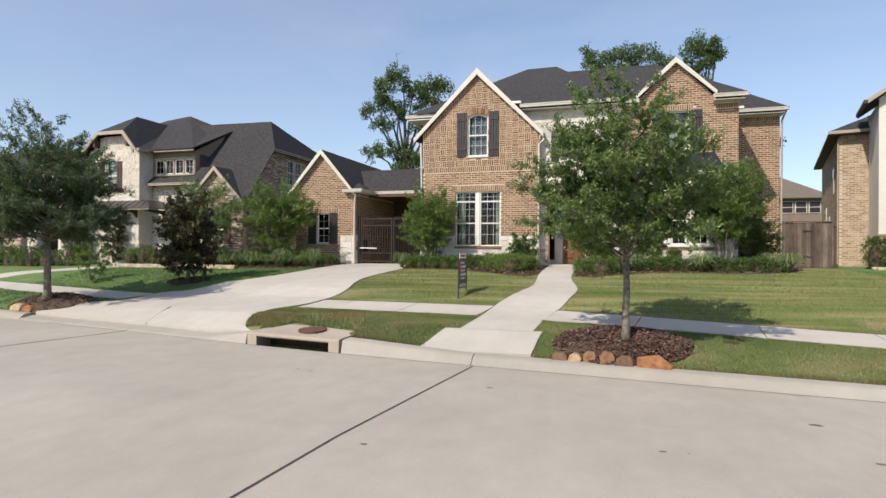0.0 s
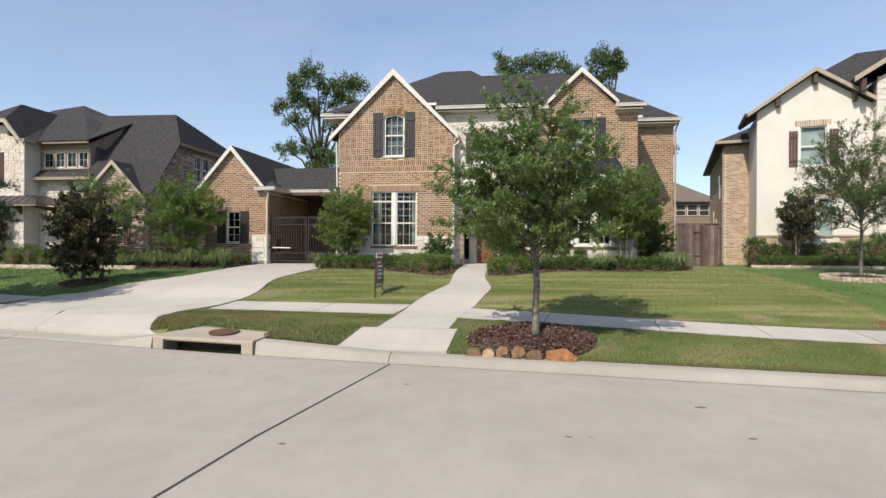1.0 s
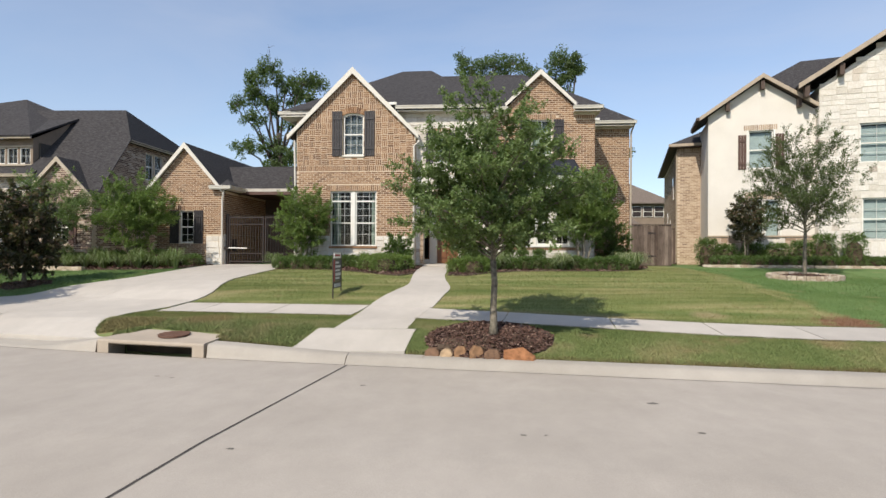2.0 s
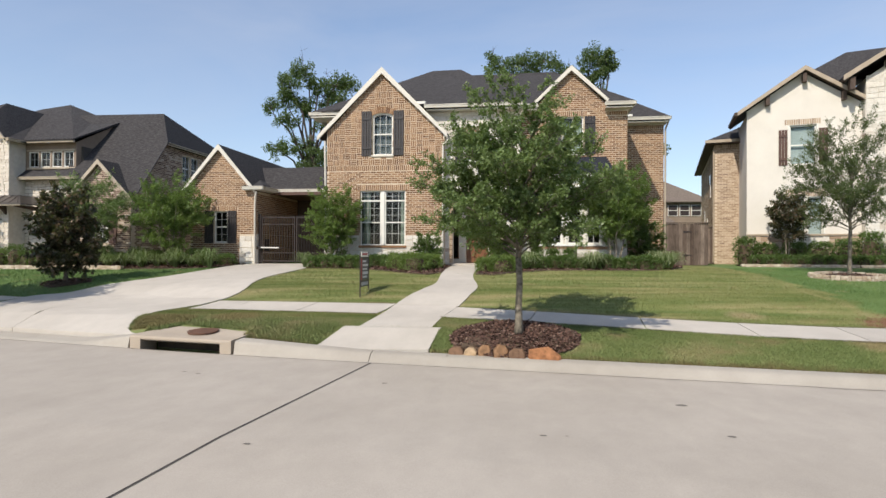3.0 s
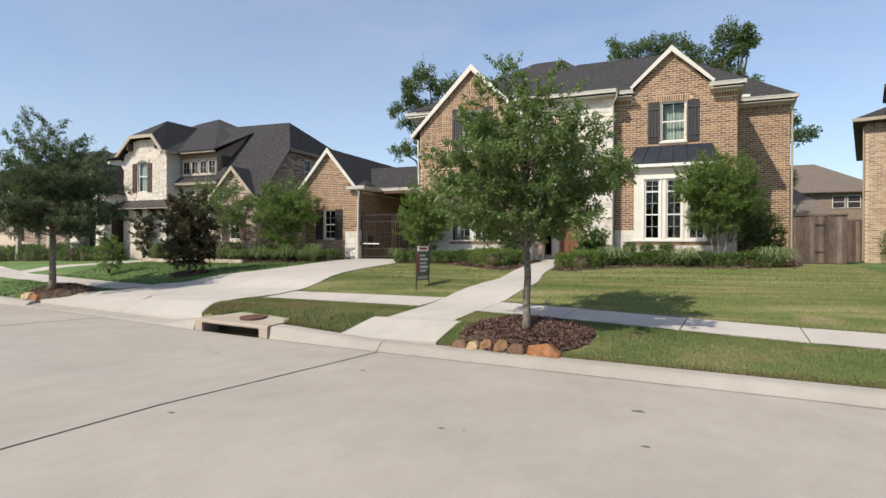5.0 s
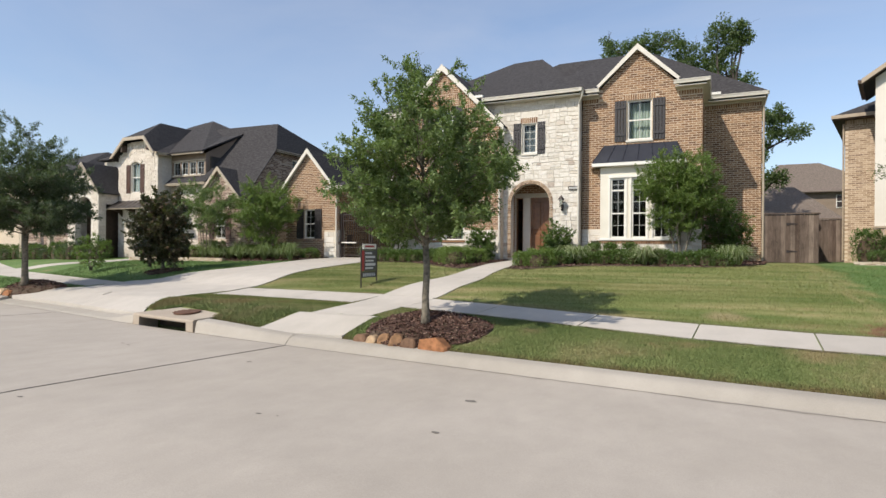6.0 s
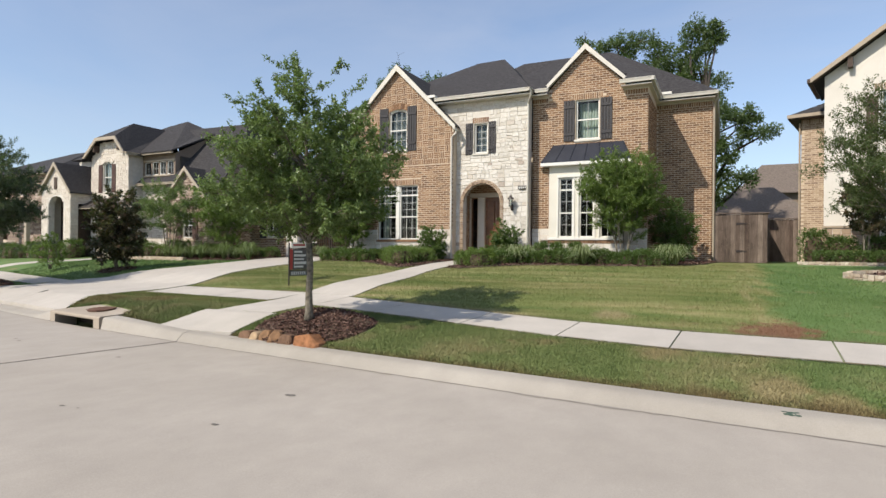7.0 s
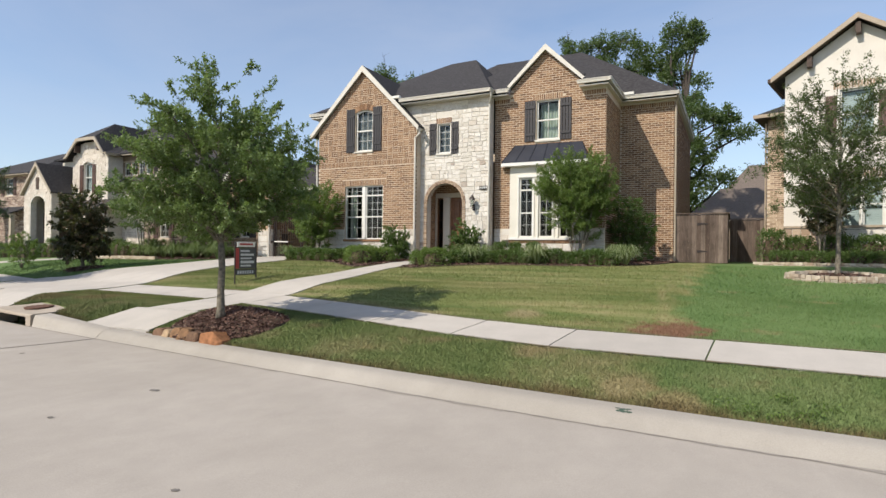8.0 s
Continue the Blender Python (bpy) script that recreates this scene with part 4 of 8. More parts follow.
def gutter(house, pts, mat=None, face_h=0.13, wide=0.13):
    """A gutter along an eave: pts are its outer top edge, in plan order, with the house on the right-hand side seen from above turned left."""
    m = M()
    for p, q in zip(pts, pts[1:]):
        p, q = Vector(p), Vector(q)
        way = (q - p).normalized()
        inn = Vector((-way.y, way.x, 0))
        prof = [(0, 0), (0.0, -0.02), (0.02, -0.035), (0.035, -face_h), (wide, -face_h), (wide, 0.0), (wide - 0.012, 0.0), (wide - 0.012, -0.05), (0.012, -0.05), (0.012, 0)]
        k = len(prof)
        n = len(m.v)
        a, b = p - way * 0.0, q + way * 0.0
        for o in (a, b):
            m.v += [tuple(o + inn * d + Vector((0, 0, z))) for d, z in prof]
        m.f += [(n + i, n + (i + 1) % k, n + k + (i + 1) % k, n + k + i) for i in range(k)] + [tuple(n + i for i in range(k))[::-1], tuple(n + k + i for i in range(k))]
    return part("gutter", m, mat or MAT_TRIM, house)


def downspout(house, path, mat=None, r=0.04):
    return part("downspout", M().tube(path, r, 6), mat or MAT_TRIM, house, smooth=False)


def gable_roof(house, cx, half, z_eave, apex, y0, y1, mat, trim, barge=0.2, over=0.0, half_l=None):
    """Two slopes with their ridge along y and barge boards at the front."""
    hl = half_l or half
    roof = M()
    roof.slab([(cx - hl, y0, z_eave), (cx, y0, apex), (cx, y1, apex), (cx - hl, y1, z_eave)], 0.07)
    roof.slab([(cx, y0, apex), (cx + half, y0, z_eave), (cx + half, y1, z_eave), (cx, y1, apex)], 0.07)
    part("roof", roof, mat, house)
    for s, h in ((-1, hl), (1, half)):
        b = M()
        k = barge
        b.prism([(cx, apex + 0.012), (cx + s * h, z_eave + 0.012), (cx + s * h, z_eave - k + 0.03), (cx, apex - k * 1.25)], "y", y0 - 0.035, y0 + 0.015)
        part("barge_board", b, trim, house)
        b = M()
        b.prism([(cx, apex - 0.075), (cx + s * h, z_eave - 0.075), (cx + s * h, z_eave - 0.11), (cx, apex - 0.115)], "y", y0 + 0.016, y0 + 0.19)
        part("soffit", b, trim, house)


# ---- the brick house ----
def main_house():
    H = thing("house", (-1, 23.4, 1.4), "two-storey brown brick house with limestone entry and charcoal roof", "house")
    G = 1.3
    # left gable block
    fa = Face("y", 23.0, -1)
    cx, apex, slope = -5.04, 9.58, 1.035
    xl, xr = -7.43, -2.42
    low = [(-5.97, -4.03, 2.2, 4.48)]
    up = [(-5.46, -4.58, 5.96, 7.72)]
    w = M()
    wall_boxes(w, fa, xl, xr, G, 6.6, low + [(-5.46, -4.58, 5.96, 6.6)])
    top = lambda x: apex - 0.17 - slope * abs(x - cx)
    w.prism([(xl, 6.6), (-5.46, 6.6), (-5.46, top(-5.46)), (xl, top(xl))], "y", 23.0, 23.25)
    w.prism([(-4.58, 6.6), (xr, 6.6), (xr, top(xr)), (-4.58, top(-4.58))], "y", 23.0, 23.25)
    w.prism([(-5.46, 7.72), (-4.58, 7.72), (-4.58, top(-4.58)), (cx, apex - 0.17), (-5.46, top(-5.46))], "y", 23.0, 23.25)
    wall = part("wall", w, MAT_MORTAR, H, "brown brick gable wall")
    full = lambda z: (xl, xr)
    gab = lambda z: (max(xl, cx - (apex - 0.2 - z) / slope), min(xr, cx + (apex - 0.2 - z) / slope))
    rng = random.Random(1)
    sill_z = 2.62
    head = [(-6.14, -3.86, 4.49, 4.73)]
    rows = brick_courses(fa, full, 2.74, 5.28, low + head, rng)
    rows += soldiers(-6.15, -3.85, 4.49, 4.73)
    rows += soldiers(xl, -6.0, 2.63, 2.73) + soldiers(-4.0, xr, 2.63, 2.73)
    rows += soldiers(xl, xr, 5.31, 5.53)
    upx = (-5.5, -4.54, 5.90, 7.76)
    rows += weave(gab, 5.545, apex - 0.1, [upx], lambda u, z: z > 7.3 and math.hypot(u + 5.02, z - 6.72) < 1.2 and abs(u + 5.02) < 0.76)
    brickwork(wall, fa, rows, (-7.4, -6.2, 2.75, 5.2))
    # the segmental brick arch over the upper window
    m = M()
    for i in range(15):
        t0, t1 = -0.62 + i * 1.24 / 15, -0.62 + (i + 1) * 1.24 / 15 - 0.012
        c, r0, r1 = (-5.02, 6.72), 1.0, 1.24
        P = lambda t, r, d: fa.out(c[0] + r * math.sin(t), c[1] + r * math.cos(t), d)
        n = len(m.v)
        m.v += [P(t0, r0, 0), P(t1, r0, 0), P(t1, r1, 0), P(t0, r1, 0), P(t0, r0, 0.016), P(t1, r0, 0.016), P(t1, r1, 0.016), P(t0, r1, 0.016)]
        m.f += [(n + 4, n + 5, n + 6, n + 7)] + [(n + k, n + (k + 1) % 4, n + 4 + (k + 1) % 4, n + 4 + k) for k in range(4)]
    part("brick_arch", m, MAT_BRICK, wall, kind="stuff")
    stonework(wall, fa, full, 1.3, 2.62, [(-5.97, -4.03, 2.1, 2.7)], seed=5)
    m = M()
    fa.lay(m, -6.02, -3.98, 2.10, 2.2, 0.0, 0.06, 0.01)
    part("window_sill", m, MAT_BRICK, wall)
    window(H, fa, -5.96, -5.08, 2.21, 4.47, 3, 5, True, transom=0.36, drape=[(-5.92, -5.62)])
    window(H, fa, -4.92, -4.04, 2.21, 4.47, 3, 5, True, transom=0.36, drape=[(-4.3, -4.08)])
    m = M()
    fa.lay(m, -5.08, -4.92, 2.21, 4.47, -0.14, -0.03, 0.01)
    part("mullion", m, MAT_WHITE, H)
    # the slats are added: their grey-blue stands for mirrored sky
    window(H, fa, -5.44, -4.60, 5.97, 7.70, 3, 4, True, arch=0.13, blind=MAT_SKY_SLATS)
    m = M()
    fa.lay(m, -5.5, -4.54, 5.89, 5.96, 0, 0.05, 0.008)
    part("window_sill", m, MAT_TRIM, H)
    shutter(H, fa, -5.92, -5.48, 5.93, 7.80)
    shutter(H, fa, -4.56, -4.12, 5.93, 7.80)
    gable_roof(H, cx, 2.76, apex - 2.76 * 1.012, apex, 22.85, 30.0, MAT_ROOF, MAT_TRIM, 0.21)
    # side and rear walls
    for b in ((-7.43, -7.2, 23.25, 35.75, G, 6.7), (-7.9, -7.44, 24.3, 35.75, 6.75, 7.75), (-8.3, 7.0, 35.75, 36, G, 7.8)):
        part("wall", M().box(*b), MAT_MORTAR, H)
    fl = Face("x", -7.43, -1)
    lw = part("wall", M().box(-7.44, -7.43, 23.0, 23.2, G, 1.4), MAT_MORTAR, H)
    brickwork(lw, fl, brick_courses(fl, lambda z: (23.02, 28.3), 1.42, 6.4, [], rng))
    # right-hand return of the gable block
    m = M()
    m.box(-2.66, -2.42, 23.25, 23.4, G, 6.75)
    ret = part("wall", m, MAT_MORTAR, H)
    # limestone entry
    fs = Face("y", 23.35, -1)
    sx0, sx1, ac, sp, ri, ro = -2.60, 0.65, -1.31, 3.68, 0.79, 0.91
    sw = (-1.66, -1.08, 5.68, 6.88)
    w = M()
    wall_boxes(w, fs, sx0, ac - ri, G, 7.78, [], 0.3)
    wall_boxes(w, fs, ac + ri, sx1, G, 7.78, [], 0.3)
    wall_boxes(w, fs, ac - ri, ac + ri, sp + ri + 0.04, 7.78, [sw], 0.3)
    for i in range(20):
        a, b = ac - ri + 2 * ri * i / 20, ac - ri + 2 * ri * (i + 1) / 20
        z = sp + math.sqrt(max(0, ri * ri - min(abs(a - ac), abs(b - ac)) ** 2))
        w.box(a, b, 23.35, 23.65, z, sp + ri + 0.04)
    w.box(-3.3, sx0, 23.35, 23.65, 6.85, 7.78)
    swall = part("wall", w, MAT_GROUT, H, "pale limestone entry wall")
    holes = [(ac - ro, ac + ro, G, sp), sw, (-1.72, -1.02, 6.88, 7.12)]
    stonework(swall, fs, lambda z: (min(sx0, cx + (apex - z) / 1.012), sx1), 1.3, 7.76, holes, True, seed=11, big=0.72, keep=lambda u, z: not (z > sp - 0.05 and (u - ac) ** 2 + (z - sp) ** 2 < (ro + 0.05) ** 2))
    m = M()
    for i in range(34):
        t0, t1 = -math.pi / 2 + i * math.pi / 34, -math.pi / 2 + (i + 1) * math.pi / 34 - 0.012
        for r0, r1 in ((ri, ri + 0.055), (ri + 0.065, ro + 0.02)):
            P = lambda t, r, d: fs.out(ac + r * math.sin(t), sp + r * math.cos(t), d)
            n = len(m.v)
            m.v += [P(t0, r0, -0.05), P(t1, r0, -0.05), P(t1, r1, -0.05), P(t0, r1, -0.05), P(t0, r0, 0.05), P(t1, r0, 0.05), P(t1, r1, 0.05), P(t0, r1, 0.05)]
            m.f += [(n + 4, n + 5, n + 6, n + 7)] + [(n + k, n + (k + 1) % 4, n + 4 + (k + 1) % 4, n + 4 + k) for k in range(4)]
    z = 1.42
    while z < sp - 0.03:
        for s in (-1, 1):
            a, b = sorted((ac + s * ri, ac + s * (ro + 0.02)))
            fs.lay(m, a, b, z, z + BH, -0.05, 0.05, 0.004)
        z += BH + BG
    part("brick_arch", m, MAT_BRICK_TAN, swall, "buff brick arch round the entry", kind="stuff")
    brickwork(swall, fs, soldiers(-1.72, -1.02, 6.90, 7.12))
    # same added slats, coloured for sky mirrored in the panes
    window(H, fs, -1.65, -1.09, 5.70, 6.87, 2, 4, False, blind=MAT_SKY_SLATS)
    m = M()
    fs.lay(m, -1.72, -1.02, 5.60, 5.69, 0.0, 0.07, 0.01)
    part("window_sill", m, MAT_TRIM, H)
    shutter(H, fs, -2.03, -1.70, 5.64, 6.92, planks=3)
    shutter(H, fs, -1.04, -0.71, 5.64, 6.92, planks=3)
    # porch behind the arch
    for f2, b in ((Face("x", -2.35, 1), (-2.6, -2.35)), (Face("x", -0.55, -1), (-0.55, -0.3))):
        porch = part("wall", M().box(*b, 23.65, 25.0, G, 4.75), MAT_MORTAR, H, "brick side wall of the porch")
        brickwork(porch, f2, brick_courses(f2, lambda z: (23.66, 24.98), 1.5, 4.6, [], rng))
    m = M()
    m.box(-2.6, -0.3, 23.6, 25.2, 4.62, 4.75)
    part("porch_ceiling", m, MAT_SIDING_PORCH, H)
    m = M()
    m.box(-2.35, -0.55, 23.2, 25.0, 1.3, 1.47)
    part("porch_floor", m, MAT_WALK, H)
    fd = Face("y", 24.6, -1)
    m = M()
    wall_boxes(m, fd, -2.6, -0.3, G, 4.7, [(-1.66, -0.72, 1.47, 4.02), (-2.3, -2.0, 1.65, 4.02)], 0.2)
    dw_ = part("door_wall", m, MAT_MORTAR, H, "brick wall round the front door")
    brickwork(dw_, fd, brick_courses(fd, lambda z: (-2.35, -0.56), 1.5, 4.6, [(-2.36, -0.5, 1.3, 4.2)], rng))
    for a, b, c, d in ((-1.98, -1.66, 1.47, 4.02), (-0.72, -0.56, 1.47, 4.02), (-2.36, -0.56, 4.02, 4.2), (-2.36, -2.3, 1.47, 4.02), (-2.3, -1.98, 1.47, 1.65)):
        m = M()
        fd.lay(m, a, b, c, d, 0, 0.05, 0.01)
        part("door_casing", m, MAT_TRIM, H)
    m = M()
    fd.lay(m, -1.66, -0.72, 1.48, 4.02, -0.12, -0.05, 0.004)
    for a, b, c, d in ((-1.54, -1.23, 1.7, 2.5), (-1.15, -0.84, 1.7, 2.5), (-1.54, -1.23, 2.65, 3.85), (-1.15, -0.84, 2.65, 3.85)):
        fd.lay(m, a, b, c, d, -0.05, -0.025, 0.025)
    door = part("front_door", m, MAT_DOOR, H, "brown stained wooden front door")
    m = M()
    m.tube([(-1.58, 24.62, 2.45), (-1.58, 24.56, 2.47), (-1.58, 24.56, 2.75), (-1.58, 24.62, 2.77)], 0.012, 6)
    part("door_handle", m, MAT_IRON, door)
    window(H, fd, -2.29, -1.99, 1.66, 4.01, 1, 5, False, frame=MAT_DOOR, room=True)
    # right block
    fc = Face("y", 23.80, -1)
    cx0, cx1, gx, ga = 0.65, 4.95, 2.71, 9.58
    cw = (2.34, 3.22, 6.02, 7.52)
    w = M()
    bay_hole = (1.6, 4.1, 2.25, 4.9)
    wall_boxes(w, fc, cx0, cx1, G, 7.78, [cw, bay_hole])
    hw = 1.42
    w.prism([(gx - hw - 0.05, 7.78), (gx + hw + 0.05, 7.78), (gx + hw, 8.0), (gx, ga - 0.15), (gx - hw, 8.0)], "y", 23.80, 24.05)
    cwall = part("wall", w, MAT_MORTAR, H, "brown brick wall with a small gable")
    edge = lambda z: (cx0, cx1) if z < 7.6 else (gx - min(hw, (ga - 0.18 - z) / 0.98), gx + min(hw, (ga - 0.18 - z) / 0.98))
    holes = [(2.3, 3.26, 5.94, 7.56), (2.2, 3.36, 7.52, 7.76), (1.38, 4.14, 1.3, 5.05), (1.5, 4.1, 5.0, 5.5)]
    rows = brick_courses(fc, edge, 2.76, 9.45, holes + [(cx0, gx - hw, 7.5, 7.8), (gx + hw, cx1, 7.5, 7.8)], rng)
    rows += soldiers(2.2, 3.36, 7.53, 7.75) + soldiers(cx0, gx - hw - 0.02, 7.54, 7.75) + soldiers(gx + hw + 0.02, cx1, 7.54, 7.75) + soldiers(cx0, 1.4, 2.65, 2.75) + soldiers(4.14, cx1, 2.65, 2.75)
    brickwork(cwall, fc, rows, (3.75, 4.95, 5.1, 7.5))
    stonework(cwall, fc, lambda z: (cx0, cx1), 1.3, 2.64, [(1.4, 4.12, 1.3, 2.7)], seed=8)
    window(H, fc, 2.35, 3.21, 6.03, 7.51, 2, 2, True, drape=[(2.4, 3.16)])
    m = M()
    fc.lay(m, 2.28, 3.28, 5.93, 6.02, 0, 0.055, 0.01)
    part("window_sill", m, MAT_TRIM, H)
    shutter(H, fc, 1.87, 2.31, 5.97, 7.53)
    shutter(H, fc, 3.25, 3.69, 5.97, 7.53)
    gable_roof(H, gx, 1.5, ga - 1.5 * 0.965, ga, 23.62, 27.0, MAT_ROOF, MAT_TRIM, 0.17)
    # painted bay
    fb = Face("y", 23.5, -1)
    bx0, bx1 = 1.41, 4.13
    wins = [(1.80, 2.33), (2.57, 3.10), (3.34, 3.87)]
    w = M()
    wall_boxes(w, fb, bx0, bx1, 2.2, 5.0, [(a, b, 2.31, 4.54) for a, b in wins], 0.12)
    w.box(bx0, bx0 + 0.1, 23.62, 23.8, 2.2, 5.0).box(bx1 - 0.1, bx1, 23.62, 23.8, 2.2, 5.0)
    bay = part("bay", w, MAT_BAY, H, "cream painted box bay")
    for a, b in ((1.72, 1.79), (2.34, 2.40), (2.50, 2.56), (3.11, 3.17), (3.27, 3.33), (3.88, 3.95)):
        m = M()
        fb.lay(m, a, b, 2.29, 4.56, 0, 0.03, 0.008)
        part("window_casing", m, MAT_WHITE, bay)
    for a, b, c, d in ((1.72, 3.95, 4.56, 4.66), (bx0 - 0.02, bx1 + 0.02, 2.2, 2.29)):
        m = M()
        fb.lay(m, a, b, c, d, 0, 0.045, 0.01)
        part("trim_board", m, MAT_WHITE, bay)
    for a, b in wins:
        window(bay, fb, a, b, 2.31, 4.54, 2, 4, True, transom=0.40, depth=0.05, room=False)
    # one dark box gives the bay windows their unlit inside
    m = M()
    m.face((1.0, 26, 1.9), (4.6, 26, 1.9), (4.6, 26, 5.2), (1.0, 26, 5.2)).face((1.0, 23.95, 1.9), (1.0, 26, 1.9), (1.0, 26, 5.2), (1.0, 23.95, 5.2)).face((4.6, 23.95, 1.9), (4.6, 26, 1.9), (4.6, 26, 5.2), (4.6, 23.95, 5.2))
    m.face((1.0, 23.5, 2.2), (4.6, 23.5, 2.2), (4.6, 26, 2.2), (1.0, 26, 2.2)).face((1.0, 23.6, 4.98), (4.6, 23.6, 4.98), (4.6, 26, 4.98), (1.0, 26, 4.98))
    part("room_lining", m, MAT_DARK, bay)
    m = M()
    m.box(bx0 + 0.01, bx1 - 0.01, 23.52, 23.78, G, 2.1)
    base = part("bay_base", m, MAT_GROUT, H)
    stonework(base, Face("y", 23.52, -1), lambda z: (bx0, bx1), 1.3, 2.06, [], seed=21)
    brickwork(base, Face("y", 23.5, -1), soldiers(bx0 - 0.03, bx1 + 0.03, 2.08, 2.19))
    m = M()
    e0, e1, t0, t1 = (1.15, 23.28, 5.16), (4.41, 23.28, 5.16), (1.5, 23.79, 5.86), (4.09, 23.79, 5.86)
    m.slab([e0, e1, t1, t0], 0.04).slab([e0, t0, (1.15, 23.79, 5.16)], 0.03).slab([e1, (4.41, 23.79, 5.16), t1], 0.03)
    br = part("bay_roof", m, MAT_METAL_ROOF, H, "dark standing-seam metal roof over the bay")
    for i in range(7):
        a = i / 6
        p = Vector(e0).lerp(Vector(e1), a)
        q = Vector(t0).lerp(Vector(t1), a)
        part("seam", M().tube([p + Vector((0, 0, 0.012)), q + Vector((0, 0, 0.012))], 0.014, 4), MAT_METAL_ROOF, br)
    m = M()
    m.box(1.13, 4.43, 23.25, 23.79, 5.0, 5.115)
    part("fascia", m, MAT_WHITE, H)
    # side of the right block and the wing
    m = M()
    m.box(4.70, 4.95, 24.05, 26.7, G, 7.78)
    side = part("wall", m, MAT_MORTAR, H)
    fx = Face("x", 4.95, 1)
    brickwork(side, fx, brick_courses(fx, lambda z: (23.82, 26.66), 1.42, 7.52, [], rng))
    fw = Face("y", 26.68, -1)
    m = M()
    wall_boxes(m, fw, 4.95, 7.0, G, 7.78, [])
    wing = part("wall", m, MAT_MORTAR, H, "brown brick wing wall, partly in shade")
    rows = brick_courses(fw, lambda z: (4.96, 7.0), 1.42, 7.52, [], rng) + soldiers(4.97, 7.0, 7.54, 7.75)
    brickwork(wing, fw, rows, (4.97, 7.0, 5.2, 7.5))
    m = M()
    m.box(6.75, 7.0, 26.93, 36, G, 7.78)
    end = part("wall", m, MAT_MORTAR, H)
    fe = Face("x", 7.0, 1)
    brickwork(end, fe, brick_courses(fe, lambda z: (26.7, 35.9), 1.42, 7.7, [], rng))
    # roofs
    R, L = (-2.43, 28.9, 11.28), (-3.94, 29.2, 11.36)
    m = M()
    m.slab([(-3.45, 22.90, 7.98), (0.80, 22.90, 7.98), R, L, (-4.6, 23.32, 8.21)], 0.06)
    m.slab([(0.80, 22.90, 7.98), (0.80, 34.5, 7.98), R], 0.06)
    m.slab([R, (0.8, 34.5, 7.98), (-8.8, 35.6, 7.98), L], 0.06)
    m.slab([(-8.45, 23.6, 7.98), (-4.6, 23.32, 8.21), L], 0.06)
    m.slab([(-8.8, 35.6, 7.98), (-8.45, 23.6, 7.98), L], 0.06)
    part("roof", m, MAT_ROOF, H, "charcoal shingle hip roof")
    m = M()
    A, B = (-2.1, 31.0, 11.62), (2.35, 31.0, 11.62)
    m.slab([(-7.0, 26.16, 7.98), (7.2, 26.16, 7.98), B, A], 0.06)
    m.slab([(7.2, 26.16, 7.98), (7.2, 36.4, 7.98), B], 0.06)
    m.slab([(7.2, 36.4, 7.98), (-7.0, 36.4, 7.98), A, B], 0.06)
    part("roof", m, MAT_ROOF, H, "charcoal shingle hip roof")
    m = M()
    C = (2.45, 27.9, 10.55)
    m.slab([(-1.0, 23.30, 7.98), (1.25, 23.30, 7.98), (1.25, 24.06, 8.405), (-1.0, 24.06, 8.405)], 0.06)
    m.slab([(4.17, 23.30, 7.98), (5.20, 23.30, 7.98), (4.746, 24.06, 8.405), (4.17, 24.06, 8.405)], 0.06)
    m.slab([(-1.0, 24.06, 8.405), (4.746, 24.06, 8.405), C, (0.5, 27.9, 10.55)], 0.06)
    m.slab([(5.20, 23.30, 7.98), (5.20, 30, 7.98), (2.45, 30, 10.55), C], 0.06)
    part("roof", m, MAT_ROOF, H, "charcoal shingle hip roof")
    # soffits
    for b in ((-3.2, 0.75, 22.98, 23.4, 7.76, 7.80), (0.65, 1.32, 23.38, 23.85, 7.76, 7.80), (4.05, 5.1, 23.38, 23.85, 7.76, 7.80), (4.9, 5.1, 23.85, 26.24, 7.76, 7.80), (4.95, 7.1, 26.24, 26.7, 7.765, 7.805), (6.98, 7.12, 26.7, 36.2, 7.76, 7.80), (-8.4, -6.9, 23.62, 24.6, 7.76, 7.8)):
        part("soffit", M().box(*b), MAT_TRIM, H)
    for b in ((0.64, 1.3, 23.76, 23.795, 7.70, 7.76), (4.1, 4.97, 23.76, 23.795, 7.70, 7.76), (4.97, 7.02, 26.62, 26.675, 7.70, 7.765)):
        part("frieze", M().box(*b), MAT_TRIM, H)
    gutter(H, [(-3.25, 22.86, 7.98), (0.82, 22.86, 7.98)])
    gutter(H, [(0.82, 22.86, 7.98), (0.82, 23.4, 7.98)])
    gutter(H, [(0.86, 23.27, 7.98), (1.36, 23.27, 7.98)])
    gutter(H, [(4.0, 23.27, 7.98), (5.22, 23.27, 7.98), (5.22, 26.1, 7.98)])
    gutter(H, [(5.1, 26.13, 7.985), (7.22, 26.13, 7.985), (7.22, 36, 7.985)])
    gutter(H, [(-8.48, 23.56, 7.98), (-7.0, 23.56, 7.98)])
    gutter(H, [(-8.78, 33.0, 7.98), (-8.48, 23.56, 7.98)])
    gutter(H, [(-2.29, 22.9, 6.78), (-2.29, 23.36, 6.78)])
    # pale returns where the gables die into the gutters
    for x0, x1, y, z in ((-3.6, -3.2, 22.84, 8.06), (1.0, 1.3, 23.6, 8.06), (5.14, 5.55, 26.1, 8.05)):
        part("roof_flashing", M().box(x0, x1, y, y + 0.16, z - 0.05, z + 0.05), MAT_WHITE, H)
